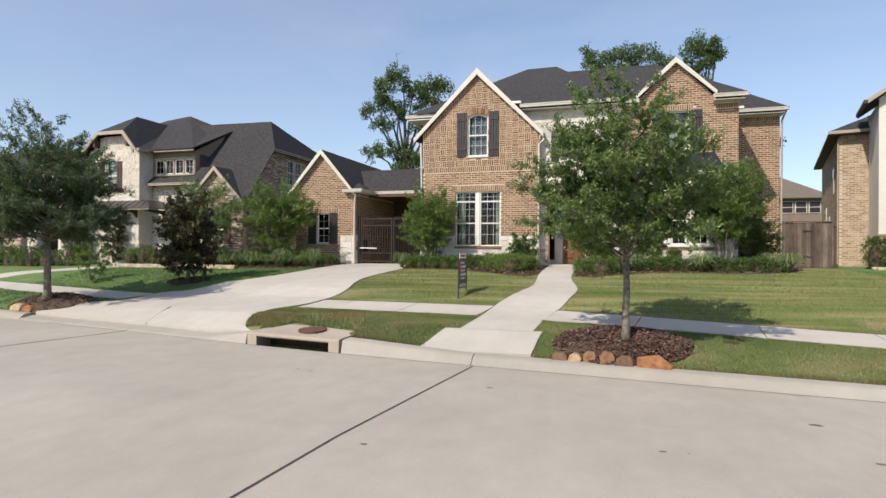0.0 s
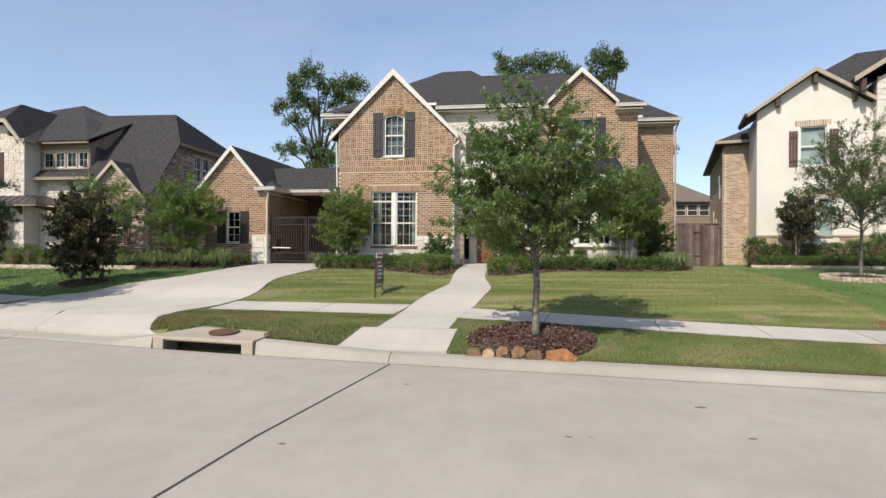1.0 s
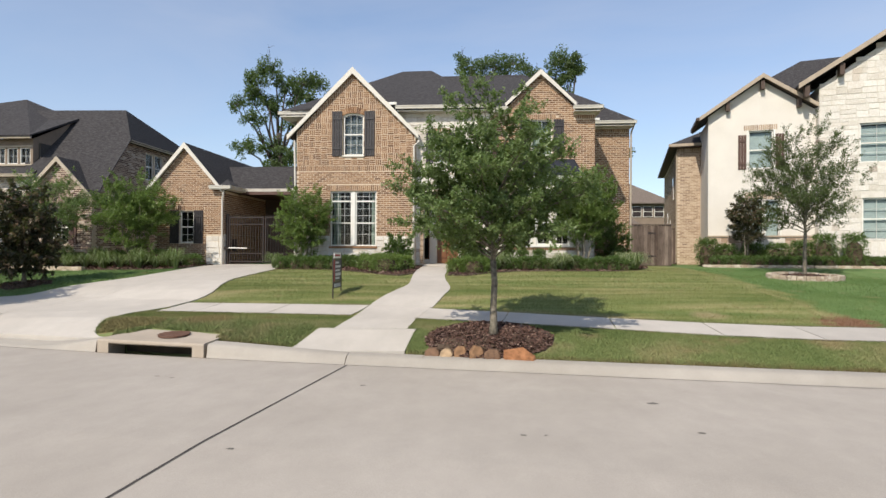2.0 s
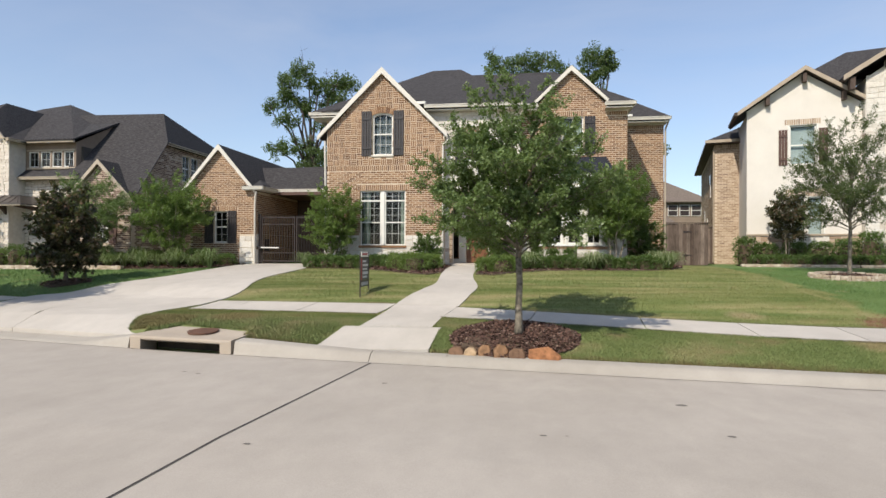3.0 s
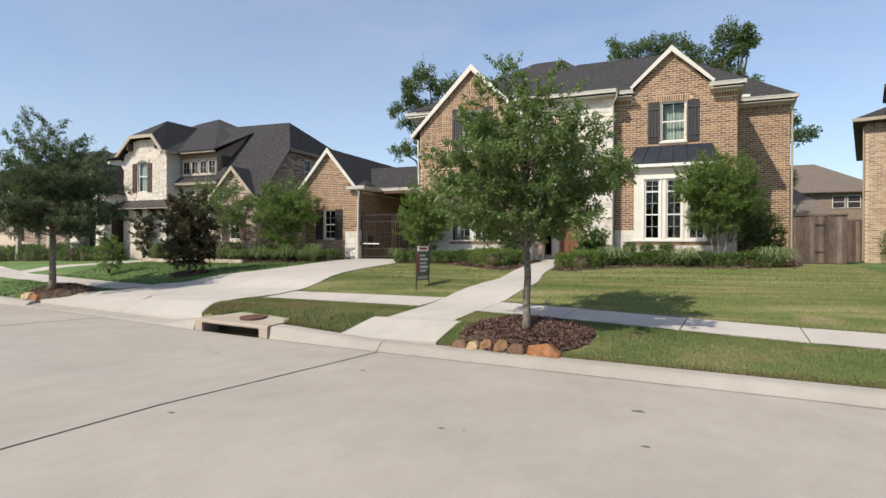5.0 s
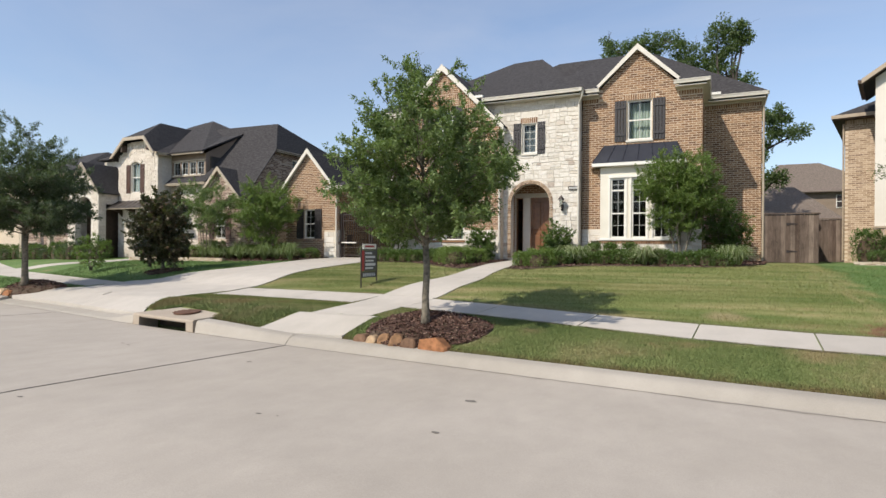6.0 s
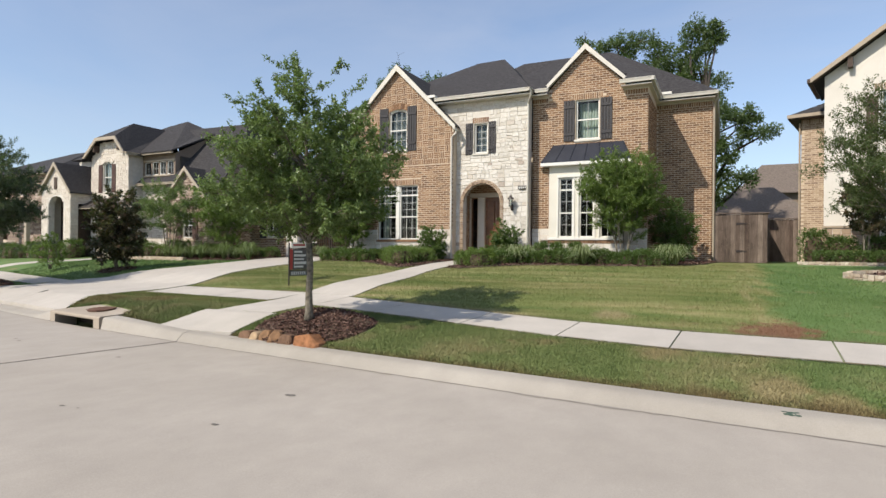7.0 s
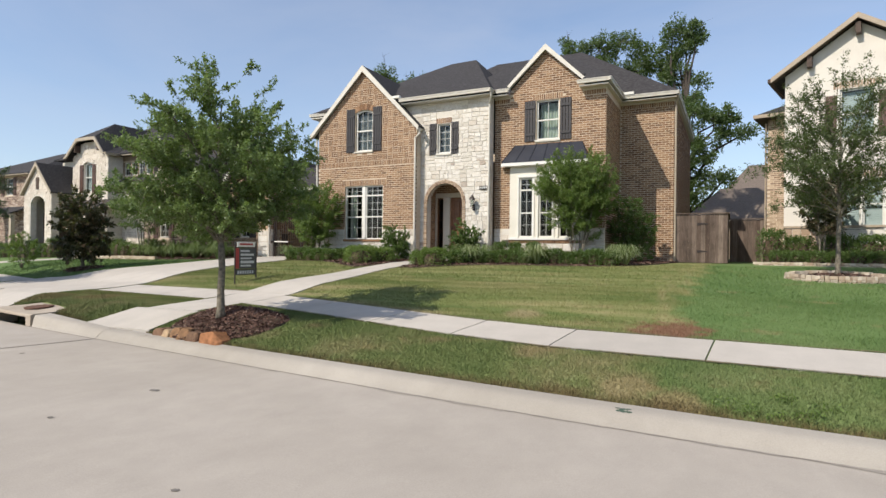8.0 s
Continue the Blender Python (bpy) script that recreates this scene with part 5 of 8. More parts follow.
    downspout(H, [(-2.28, 22.95, 6.68), (-2.28, 22.95, 6.5), (-2.47, 22.93, 6.32), (-2.47, 22.93, 1.45)])
    downspout(H, [(0.82, 22.93, 7.85), (0.8, 23.0, 7.7), (0.62, 23.27, 7.45), (0.62, 23.27, 1.45)])
    downspout(H, [(-7.5, 22.93, 6.6), (-7.46, 22.96, 4.5), (-7.46, 22.96, 1.45)])
    downspout(H, [(7.15, 26.35, 7.85), (7.06, 26.6, 7.5), (7.06, 26.62, 1.45)], MAT_TAN)
    return H


main_house()


def wall_lantern():
    L = thing("wall_lantern", (0.0, 23.3, 3.5), "dark bronze wall lantern on the limestone wall", "lantern")
    part("back_plate", M().box(-0.05, 0.05, 23.28, 23.305, 3.35, 3.6), MAT_IRON, L)
    part("arm", M().tube([(0, 23.29, 3.42), (0, 23.2, 3.36), (0, 23.12, 3.42), (0, 23.12, 3.5)], 0.012, 6), MAT_IRON, L)
    m = M()
    for a in range(4):
        t0 = math.pi / 4 + a * math.pi / 2
        p = lambda r, z, t: (r * math.cos(t), 23.12 + r * math.sin(t), z)
        m.tube([p(0.07, 3.5, t0), p(0.1, 3.78, t0)], 0.008, 4)
    m.tube([(0, 23.12, 3.49), (0, 23.12, 3.51)], 0.085, 8)
    part("cage", m, MAT_IRON, L)
    part("cap", M().tube([(0, 23.12, 3.77), (0, 23.12, 3.82), (0, 23.12, 3.9), (0, 23.12, 3.96)], [0.13, 0.11, 0.04, 0.015], 8), MAT_IRON, L)
    part("lamp_glass", M().tube([(0, 23.12, 3.52), (0, 23.12, 3.76)], [0.05, 0.07], 8), MAT_GLASS, L)


wall_lantern()


def wall_plaque():
    T = thing("wall_plaque", (0.41, 23.3, 4.23), "small dark plaque with pale bars on the limestone wall", "plaque")
    plate = part("plate", M().box(0.23, 0.59, 23.285, 23.308, 4.16, 4.30), MAT_IRON, T)
    for i in range(4):
        x = 0.27 + i * 0.078
        part("text_bar", M().box(x, x + 0.05, 23.279, 23.285, 4.19, 4.27), MAT_GRID, plate)


wall_plaque()

MAT_BRICK_MIX = pieces("smeared_brick", [(0.0, (0.11, 0.065, 0.055)), (0.35, (0.19, 0.125, 0.10)), (0.7, (0.29, 0.21, 0.165)), (1.0, (0.48, 0.41, 0.34))])
MAT_SIDING = plain("brown_siding", (0.20, 0.15, 0.11), (0.25, 0.19, 0.14), 2, 0.8)


def garage():
    H = thing("garage", (-12.5, 24.5, 1.35), "single-storey brown brick garage wing with white-trimmed gable", "garage")
    G, f, rng = 1.25, Face("y", 23.8, -1), random.Random(4)
    xl, xr, cx, apex, sl = -14.1, -10.95, -12.7, 6.70, 1.18
    win = (-12.98, -12.33, 2.31, 3.72)
    w = M()
    wall_boxes(w, f, xl, xr, G, 4.4, [win])
    top = lambda x: apex - 0.17 - sl * abs(x - cx)
    w.prism([(xl, 4.4), (xr, 4.4), (xr, top(xr)), (cx, apex - 0.17), (xl, top(xl))], "y", 23.8, 24.05)
    wall = part("wall", w, MAT_MORTAR, H)
    gab = lambda z: (max(xl, cx - (apex - 0.2 - z) / sl), min(xr, cx + (apex - 0.2 - z) / sl))
    rows = brick_courses(f, gab, 1.42, apex - 0.3, [(-13.02, -12.29, 2.25, 3.75), (-13.5, -11.85, 3.72, 3.96), (-11.75, xr, 1.2, 2.66)], rng)
    rows += soldiers(-13.5, -11.85, 3.74, 3.95)
    brickwork(wall, f, rows, (-12.0, -10.95, 2.7, 5.0))
    stonework(wall, f, lambda z: (-11.75, xr), 1.3, 2.62, [], seed=31)
    window(H, f, -12.97, -12.34, 2.32, 3.71, 2, 4, True)
    shutter(H, f, -13.42, -12.99, 2.28, 3.74)
    shutter(H, f, -12.32, -11.89, 2.28, 3.74)
    # right-hand side wall
    m = M()
    m.box(-11.2, -10.95, 24.05, 33, G, 4.6)
    side = part("wall", m, MAT_MORTAR, H)
    fx = Face("x", -10.95, 1)
    brickwork(side, fx, brick_courses(fx, lambda z: (23.82, 28.38), 2.72, 4.55, [], rng))
    stonework(side, fx, lambda z: (23.82, 24.4), 1.3, 2.7, [], seed=35)
    brickwork(side, fx, brick_courses(fx, lambda z: (24.42, 28.38), 1.42, 2.7, [], rng))
    m = M()
    m.box(-14.1, -13.85, 24.05, 33, G, 4.5)
    part("wall", m, MAT_MORTAR, H)
    # small dark grille on the side wall, drawn as a plain black box
    m = M()
    m.box(-10.94, -10.9, 24.55, 24.95, 1.95, 2.5)
    part("meter_box", m, MAT_IRON, H)
    gable_roof(H, cx, 1.72, apex - 1.72 * 1.17, apex, 23.62, 31, MAT_ROOF, MAT_TRIM, 0.19)
    # link roof over the gateway
    m = M()
    m.slab([(-12.4, 25.15, 4.80), (-7.40, 25.15, 4.80), (-7.40, 26.9, 6.10), (-12.4, 26.9, 6.10)], 0.06)
    m.slab([(-12.4, 26.9, 6.10), (-7.40, 26.9, 6.10), (-7.40, 28.65, 4.80), (-12.4, 28.65, 4.80)], 0.06)
    part("link_roof", m, MAT_ROOF, H)
    gutter(H, [(-10.9, 25.1, 4.83), (-7.45, 25.1, 4.83)])
    m = M()
    m.box(-11.5, -10.55, 23.52, 25.14, 4.64, 4.70)
    part("soffit", m, MAT_TRIM, H)
    gutter(H, [(-11.5, 23.46, 4.80), (-10.5, 23.46, 4.80), (-10.5, 25.1, 4.80)])
    m = M()
    m.slab([(-11.5, 23.5, 4.81), (-10.52, 23.5, 4.81), (-10.95, 25.2, 5.0), (-11.5, 25.2, 5.3)], 0.03)
    part("roof", m, MAT_ROOF, H)
    m = M()
    m.box(-10.9, -7.45, 25.2, 28.6, 4.60, 4.66)
    part("breezeway_ceiling", m, MAT_SHUT_BROWN, H)
    # two added boards block a bright slit under the link roof
    part("fascia", M().box(-10.93, -7.45, 25.14, 25.2, 4.56, 4.84), MAT_SHUT_BROWN, H)
    part("wall_plate", M().box(-11.18, -10.97, 24.06, 28.6, 4.6, 4.8), MAT_SHUT_BROWN, H)
    # back wall and full-width door are dark for the covered gateway's shade
    m = M()
    m.box(-10.95, -7.43, 28.4, 28.6, G, 4.62)
    back = part("wall", m, MAT_DARKWOOD, H)
    fb = Face("y", 28.4, -1)
    m = M()
    fb.lay(m, -10.9, -7.5, 1.4, 4.5, -0.02, 0.03, 0.01)
    part("garage_door", m, MAT_DARKWOOD, H)
    downspout(H, [(-10.9, 23.65, 4.6), (-10.97, 23.7, 4.3), (-11.0, 23.72, 4.1), (-11.0, 23.72, 3.2), (-11.0, 23.72, 1.4)])


garage()


def iron_gate():
    T = thing("driveway_gate", (-9.2, 23.98, 1.38), "dark iron double gate across the driveway", "gate")
    y = 23.98
    for x in (-10.86, -7.52):
        part("post", M().box(x - 0.045, x + 0.045, y - 0.045, y + 0.045, 1.3, 3.6), MAT_IRON, T)
    for a, b in ((-10.78, -9.22), (-9.16, -7.6)):
        m = M()
        m.box(a, a + 0.05, y - 0.025, y + 0.025, 1.45, 3.5).box(b - 0.05, b, y - 0.025, y + 0.025, 1.45, 3.5)
        m.box(a, b, y - 0.02, y + 0.02, 1.48, 1.53).box(a, b, y - 0.02, y + 0.02, 3.42, 3.47).box(a, b, y - 0.02, y + 0.02, 3.12, 3.16).box(a, b, y - 0.02, y + 0.02, 1.85, 1.89)
        leaf = part("gate_frame", m, MAT_IRON, T)
        n = 13
        for i in range(1, n):
            x = a + (b - a) * i / n
            part("bar", M().box(x - 0.011, x + 0.011, y - 0.011, y + 0.011, 1.5, 3.55), MAT_IRON, leaf)
    A = thing("gate_opener", (-10.9, 23.9, 2.1), "white arm of an electric gate opener", "gate opener")
    part("motor", M().box(-11.0, -10.78, 23.82, 23.94, 2.03, 2.15), MAT_IRON, A)
    part("arm", M().tube([(-10.8, 23.88, 2.1), (-9.95, 23.9, 2.09)], 0.03, 6), MAT_WHITE, A)
    part("arm_rod", M().tube([(-9.95, 23.9, 2.09), (-9.6, 23.94, 2.09)], 0.012, 6), MAT_IRON, A)


iron_gate()


def board_fence(name, runs, label):
    T = thing(name, (*runs[0][0], 1.4), label, "fence")
    rng = random.Random(7)
    for (x0, y0), (x1, y1) in runs:
        L = math.hypot(x1 - x0, y1 - y0)
        ux, uy = (x1 - x0) / L, (y1 - y0) / L
        nx, ny = uy, -ux
        n = int(L / 0.145)
        for i in range(n):
            a, b = i * L / n + 0.0015, (i + 1) * L / n - 0.0015
            h = 3.27 + rng.uniform(-0.02, 0.015)
            d = rng.uniform(-0.007, 0.007)
            m = M()
            P = lambda u, k: (x0 + ux * u + nx * k, y0 + uy * u + ny * k)
            prof = [(a, 1.42), (b, 1.42), (b, h - 0.03), (b - 0.03, h), (a + 0.03, h), (a, h - 0.03)]
            k = len(prof)
            m.v = [(*P(u, d), z) for u, z in prof] + [(*P(u, d + 0.02), z) for u, z in prof]
            m.f = [tuple(range(k))[::-1], tuple(range(k, 2 * k))] + [(j, (j + 1) % k, k + (j + 1) % k, k + j) for j in range(k)]
            part("board", m, MAT_FENCE, T)
        for z in (1.7, 2.4, 3.05):
            m = M()
            m.v = [(*P(u, k), z + dz) for dz in (0, 0.09) for u, k in ((0, -0.045), (L, -0.045), (L, -0.01), (0, -0.01))]
            m.f = [(3, 2, 1, 0), (4, 5, 6, 7), (0, 1, 5, 4), (1, 2, 6, 5), (2, 3, 7, 6), (3, 0, 4, 7)]
            part("rail", m, MAT_FENCE, T)
        m = M()
        m.v = [(*P(u, k), 3.28 + dz) for dz in (0, 0.04) for u, k in ((-0.03, -0.05), (L + 0.03, -0.05), (L + 0.03, 0.07), (-0.03, 0.07))]
        m.f = [(3, 2, 1, 0), (4, 5, 6, 7), (0, 1, 5, 4), (1, 2, 6, 5), (2, 3, 7, 6), (3, 0, 4, 7)]
        part("cap_rail", m, MAT_FENCE, T)
    return T


F1 = board_fence("wooden_fence", [((7.06, 26.68), (8.9, 26.68)), ((8.9, 26.70), (8.9, 31.0))], "weathered grey-brown cedar board fence with a gate")
for z in (1.85, 2.9):
    m = M()
    m.prism([(7.85, z - 0.05), (8.22, z - 0.015), (8.22, z + 0.015), (7.85, z + 0.05)], "y", 26.645, 26.658)
    part("hinge", m, MAT_IRON, F1)
board_fence("wooden_fence", [((8.95, 31.0), (10.42, 31.0))], "weathered grey-brown cedar board fence between the houses")


# ---- neighbouring house on the left ----
def stone_house():
    H = thing("house", (-21.5, 25, 1.35), "cream limestone and brick two-storey neighbouring house with charcoal roof", "house")
    G, rng = 1.2, random.Random(9)
    f = Face("y", 23.7, -1)
    xl, xr = -26.75, -23.35
    wins = [(-25.62, -24.86, 5.0, 6.75)]
    w = M()
    wall_boxes(w, f, xl, xr, G, 7.1, wins)
    w.prism([(xl + 0.11, 7.1), (xr - 0.085, 7.1), (-24.15, 7.95), (-25.7, 7.95)], "y", 23.7, 23.95)
    wall = part("wall", w, MAT_GROUT_CREAM, H, "cream limestone gable wall")
    edge = lambda z: (xl, xr) if z < 7.0 else (xl + (z - 7.0) * 1.1, xr - (z - 7.0) * 0.85)
    stonework(wall, f, edge, 1.25, 7.9, [(-25.7, -24.78, 4.92, 7.0)], seed=41, big=0.7, mat=MAT_STONE_CREAM)
    window(H, f, -25.61, -24.87, 5.0, 6.74, 2, 2, True, arch=0.14, blind=True)
    m = M()
    for i in range(11):
        t0, t1 = -0.75 + i * 1.5 / 11, -0.75 + (i + 1) * 1.5 / 11 - 0.02
        P = lambda t, r, d: f.out(-25.24 + r * math.sin(t), 6.12 + r * math.cos(t), d)
        n = len(m.v)
        m.v += [P(t0, .66, 0), P(t1, .66, 0), P(t1, .92, 0), P(t0, .92, 0), P(t0, .66, .05), P(t1, .66, .05), P(t1, .92, .05), P(t0, .92, .05)]
        m.f += [(n + 4, n + 5, n + 6, n + 7)] + [(n + k, n + (k + 1) % 4, n + 4 + (k + 1) % 4, n + 4 + k) for k in range(4)]
    part("stone_arch", m, MAT_STONE_CREAM, wall, kind="stuff")
    shutter(H, f, -26.02, -25.66, 4.95, 6.62, MAT_SHUT_BROWN, 3)
    shutter(H, f, -24.82, -24.46, 4.95, 6.62, MAT_SHUT_BROWN, 3)
    # clipped gable: barge boards, brackets and hip
    m = M()
    m.prism([(-27.0, 7.0), (-26.8, 7.0), (-25.74, 7.97), (-24.12, 7.97), (-23.38, 7.12), (-23.18, 7.12), (-24.04, 8.15), (-25.8, 8.15)], "y", 23.25, 23.33)
    part("barge_board", m, MAT_TAN, H)
    for x, z in ((-26.05, 7.55), (-23.9, 7.55)):
        part("bracket", M().box(x - 0.06, x + 0.06, 23.35, 23.69, z - 0.2, z + 0.2), MAT_DARKWOOD, H)
    # metal hood
    m = M()
    m.slab([(-27.2, 22.95, 4.08), (-22.0, 22.95, 4.08), (-22.75, 23.69, 4.52), (-27.0, 23.69, 4.52)], 0.05)
    m.slab([(-22.0, 22.95, 4.08), (-22.0, 24.58, 4.08), (-22.75, 24.58, 4.52), (-22.75, 23.69, 4.52)], 0.05)
    hood = part("metal_hood", m, MAT_METAL_HOOD, H, "bronze ribbed metal hood")
    for i in range(12):
        x = -27.1 + i * 4.9 / 11
        part("seam", M().tube([(x, 22.97, 4.10), (min(x, -22.8), 23.68, 4.53)], 0.018, 4), MAT_METAL_HOOD, hood)
    part("fascia", M().box(-27.15, -22.05, 22.97, 23.02, 3.98, 4.03), MAT_TAN, H)
    for x in (-26.4, -25.3, -24.2, -23.5, -22.5):
        m = M()
        back = 23.69 if x < -23.3 else 24.58
        m.prism([(back, 3.6), (back, 4.02), (23.15, 4.02), (23.15, 3.94), (back - 0.2, 3.82)], "x", x - 0.06, x + 0.06)
        part("bracket", m, MAT_DARKWOOD, H)
    # recessed wall with four small windows
    fd = Face("y", 24.6, -1)
    small = [(-23.18 + i * 0.635, -23.18 + i * 0.635 + 0.54) for i in range(4)]
    w = M()
    wall_boxes(w, fd, -23.35, -20.6, G, 7.15, [(a, b, 5.97, 6.73) for a, b in small])
    dw = part("wall", w, MAT_SIDING, H, "brown dormer wall over limestone")
    stonework(dw, fd, lambda z: (-23.35, -19.6), 1.25, 5.35, [], seed=44, big=0.7, mat=MAT_STONE_CREAM)
    m = M()
    m.box(-20.6, -19.6, 24.6, 24.85, G, 5.4)
    part("wall", m, MAT_GROUT, H)
    for a, b in small:
        window(H, fd, a, b, 5.97, 6.73, 2, 2, False, depth=0.05)
    for c, d in ((5.87, 5.96), (6.74, 6.83)):
        m = M()
        fd.lay(m, -23.25, -20.62, c, d, 0, 0.06, 0.01)
        part("trim_board", m, MAT_TAN, H)
    m = M()
    m.slab([(-23.7, 24.1, 5.42), (-20.2, 24.1, 5.42), (-20.2, 24.62, 5.85), (-23.4, 24.62, 5.85)], 0.05)
    part("roof", m, MAT_ROOF, H)
    gutter(H, [(-23.7, 24.07, 5.45), (-20.15, 24.07, 5.45)], MAT_TAN)
    gutter(H, [(-23.6, 24.15, 7.22), (-20.4, 24.15, 7.22)], MAT_TAN)
    # dormer roof and its dark cheek
    m = M()
    m.slab([(-23.6, 24.15, 7.22), (-20.4, 24.15, 7.22), (-20.1, 26.9, 8.55), (-23.6, 27.0, 8.6)], 0.06)
    part("roof", m, MAT_ROOF, H)
    m = M()
    m.face((-20.6, 24.6, 5.75), (-20.6, 24.6, 7.15), (-20.25, 26.6, 8.3), (-20.4, 26.0, 7.4))
    part("dormer_cheek", m, MAT_SIDING, H)
    # small brick gable
    fg = Face("y", 23.7, -1)
    cx, apex, sl = -18.55, 6.12, 1.08
    xl, xr = -20.15, -17.0
    w = M()
    wall_boxes(w, fg, xl, xr, G, 4.35, [(-18.9, -18.1, 2.28, 3.66)])
    w.prism([(xl, 4.35), (xr, 4.35), (cx, apex - 0.15)], "y", 23.7, 23.95)
    gw = part("wall", w, MAT_MORTAR, H, "mixed brick gable wall")
    gab = lambda z: (max(xl, cx - (apex - 0.2 - z) / sl), min(xr, cx + (apex - 0.2 - z) / sl))
    brickwork(gw, fg, brick_courses(fg, gab, 1.4, 5.8, [(-18.95, -18.05, 2.2, 3.7)], rng), None, MAT_BRICK_MIX)
    window(H, fg, -18.88, -18.12, 2.3, 3.65, 2, 4, True)
    shutter(H, fg, -19.3, -18.92, 2.25, 3.7, MAT_SHUT_BROWN, 3)
    shutter(H, fg, -18.08, -17.7, 2.25, 3.7, MAT_SHUT_BROWN, 3)
    gable_roof(H, cx, 1.75, apex - 1.75 * 1.06, apex, 23.5, 26.6, MAT_ROOF, MAT_TAN, 0.17)
    # right-hand side wall with an upper pair of windows
    fx = Face("x", -17.0, 1)
    up = [(27.65, 28.35, 5.6, 6.98), (28.45, 29.15, 5.6, 6.98)]
    w = M()
    wall_boxes(w, fx, 23.95, 26.0, G, 4.6, [])
    wall_boxes(w, fx, 26.0, 33, G, 7.2, up)
    w.prism([(23.95, 4.6), (26.0, 4.6), (26.0, 7.1)], "x", -17.25, -17.0)
    sw = part("wall", w, MAT_MORTAR, H)
    lo = lambda z: (23.95 if z < 4.6 else 23.95 + (z - 4.6) * 0.83, 32.9)
    brickwork(sw, fx, brick_courses(fx, lo, 1.4, 7.15, [(27.6, 29.2, 5.5, 7.0)], rng), None, MAT_BRICK_MIX)
    for a, b, c, d in up:
        window(H, fx, a, b, c, d, 2, 4, True)
    # roofs
    P = (-18.0, 27.5, 9.14)
    m = M()
    m.slab([(-20.4, 24.0, 5.0), (-16.7, 23.75, 4.6), (-16.7, 25.95, 7.3), P, (-23.0, 27.5, 9.2), (-21.0, 24.6, 6.0)], 0.06)
    m.slab([(-16.7, 25.95, 7.3), (-16.7, 33, 7.3), P], 0.06)
    m.slab([P, (-16.7, 33, 7.3), (-24, 33, 7.3), (-23.0, 27.5, 9.2)], 0.06)
    part("roof", m, MAT_ROOF, H, "charcoal shingle roof")
    gutter(H, [(-16.68, 26.0, 7.32), (-16.68, 33, 7.32)], MAT_TAN)
    T, Q = (-24.95, 25.1, 9.3), (-24.42, 28.6, 10.09)
    m = M()
    V, Q2 = (-24.95, 28.0, 9.3), (-26.2, 28.6, 9.9)
    m.slab([(-25.8, 23.28, 8.14), (-24.05, 23.28, 8.14), T], 0.05)
    m.slab([(-24.05, 23.28, 8.14), (-23.18, 23.28, 7.12), (-22.9, 24.2, 7.12), V, T], 0.05)
    m.slab([(-25.8, 23.28, 8.14), T, V, (-28.6, 25.5, 7.1), (-27.0, 23.28, 7.0)], 0.05)
    part("roof", m, MAT_ROOF, H, "charcoal shingle roof")
    m = M()
    m.slab([(-29.4, 24.2, 7.2), (-23.6, 24.15, 7.22), Q, Q2], 0.05)
    m.slab([(-23.6, 24.2, 7.25), (-20.4, 24.2, 7.25), (-20.1, 26.9, 8.6), (-21.9, 28.6, 9.1), Q], 0.05)
    m.slab([Q, (-21.9, 28.6, 9.1), (-20.5, 33, 7.3)], 0.05)
    m.slab([Q2, Q, (-20.5, 33, 7.3), (-29.4, 33, 7.3)], 0.05)
    m.slab([Q2, (-29.6, 33, 7.2), (-29.6, 24.2, 7.2)], 0.05)
    part("roof", m, MAT_ROOF, H, "charcoal shingle roof")
    gutter(H, [(-23.25, 23.27, 7.18), (-22.95, 23.27, 7.18), (-22.95, 24.15, 7.18)], MAT_TAN)
    for b in ((-29.4, -26.75, 24.6, 24.85), (-29.4, -29.15, 24.85, 32.8), (-29.4, -17, 32.8, 33), (-23.6, -23.35, 23.95, 24.6)):
        part("wall", M().box(*b, G, 7.1), MAT_GROUT, H)
    # entry porch with an arch
    fe = Face("y", 22.5, -1)
    ex0, ex1, ec, ea = -29.6, -26.78, -28.18, 6.75
    ar, asp = 0.74, 4.0
    w = M()
    wall_boxes(w, fe, ex0, ec - ar, G, 4.9, [], 0.35)
    wall_boxes(w, fe, ec + ar, ex1, G, 4.9, [], 0.35)
    for i in range(12):
        a, b = ec - ar + 2 * ar * i / 12, ec - ar + 2 * ar * (i + 1) / 12
        w.box(a, b, 22.5, 22.85, asp + math.sqrt(max(0, ar * ar - min(abs(a - ec), abs(b - ec)) ** 2)), 4.9)
    w.prism([(ex0, 4.9), (ex1, 4.9), (ec, ea - 0.15)], "y", 22.5, 22.85)
    w.box(ex0, ex0 + 0.3, 22.85, 24.6, G, 4.9).box(ex1 - 0.24, ex1, 22.85, 22.95, G, 4.9).box(ex1 - 0.24, ex1, 22.95, 24.6, 4.3, 4.9)
    ew = part("wall", w, MAT_GROUT, H, "cream limestone entry porch")
    stonework(ew, fe, lambda z: (ex0, ex1) if z < 4.8 else (ec - (ea - 0.2 - z) * 0.76, ec + (ea - 0.2 - z) * 0.76), 1.25, 6.4, [(ec - ar - 0.05, ec + ar + 0.05, 1, asp)], seed=51, big=0.7, mat=MAT_STONE_CREAM, keep=lambda u, z: (u - ec) ** 2 + (z - asp) ** 2 > 0.86 ** 2 or z < asp)
    fex = Face("x", ex1, 1)
    stonework(ew, fex, lambda z: (22.5, 23.68), 1.25, 4.9, [(22.95, 23.68, 1.2, 4.3)], seed=52, big=0.7, mat=MAT_STONE_CREAM)
    # a raised dark block for the recess, its inner shade given by colour
    m = M()
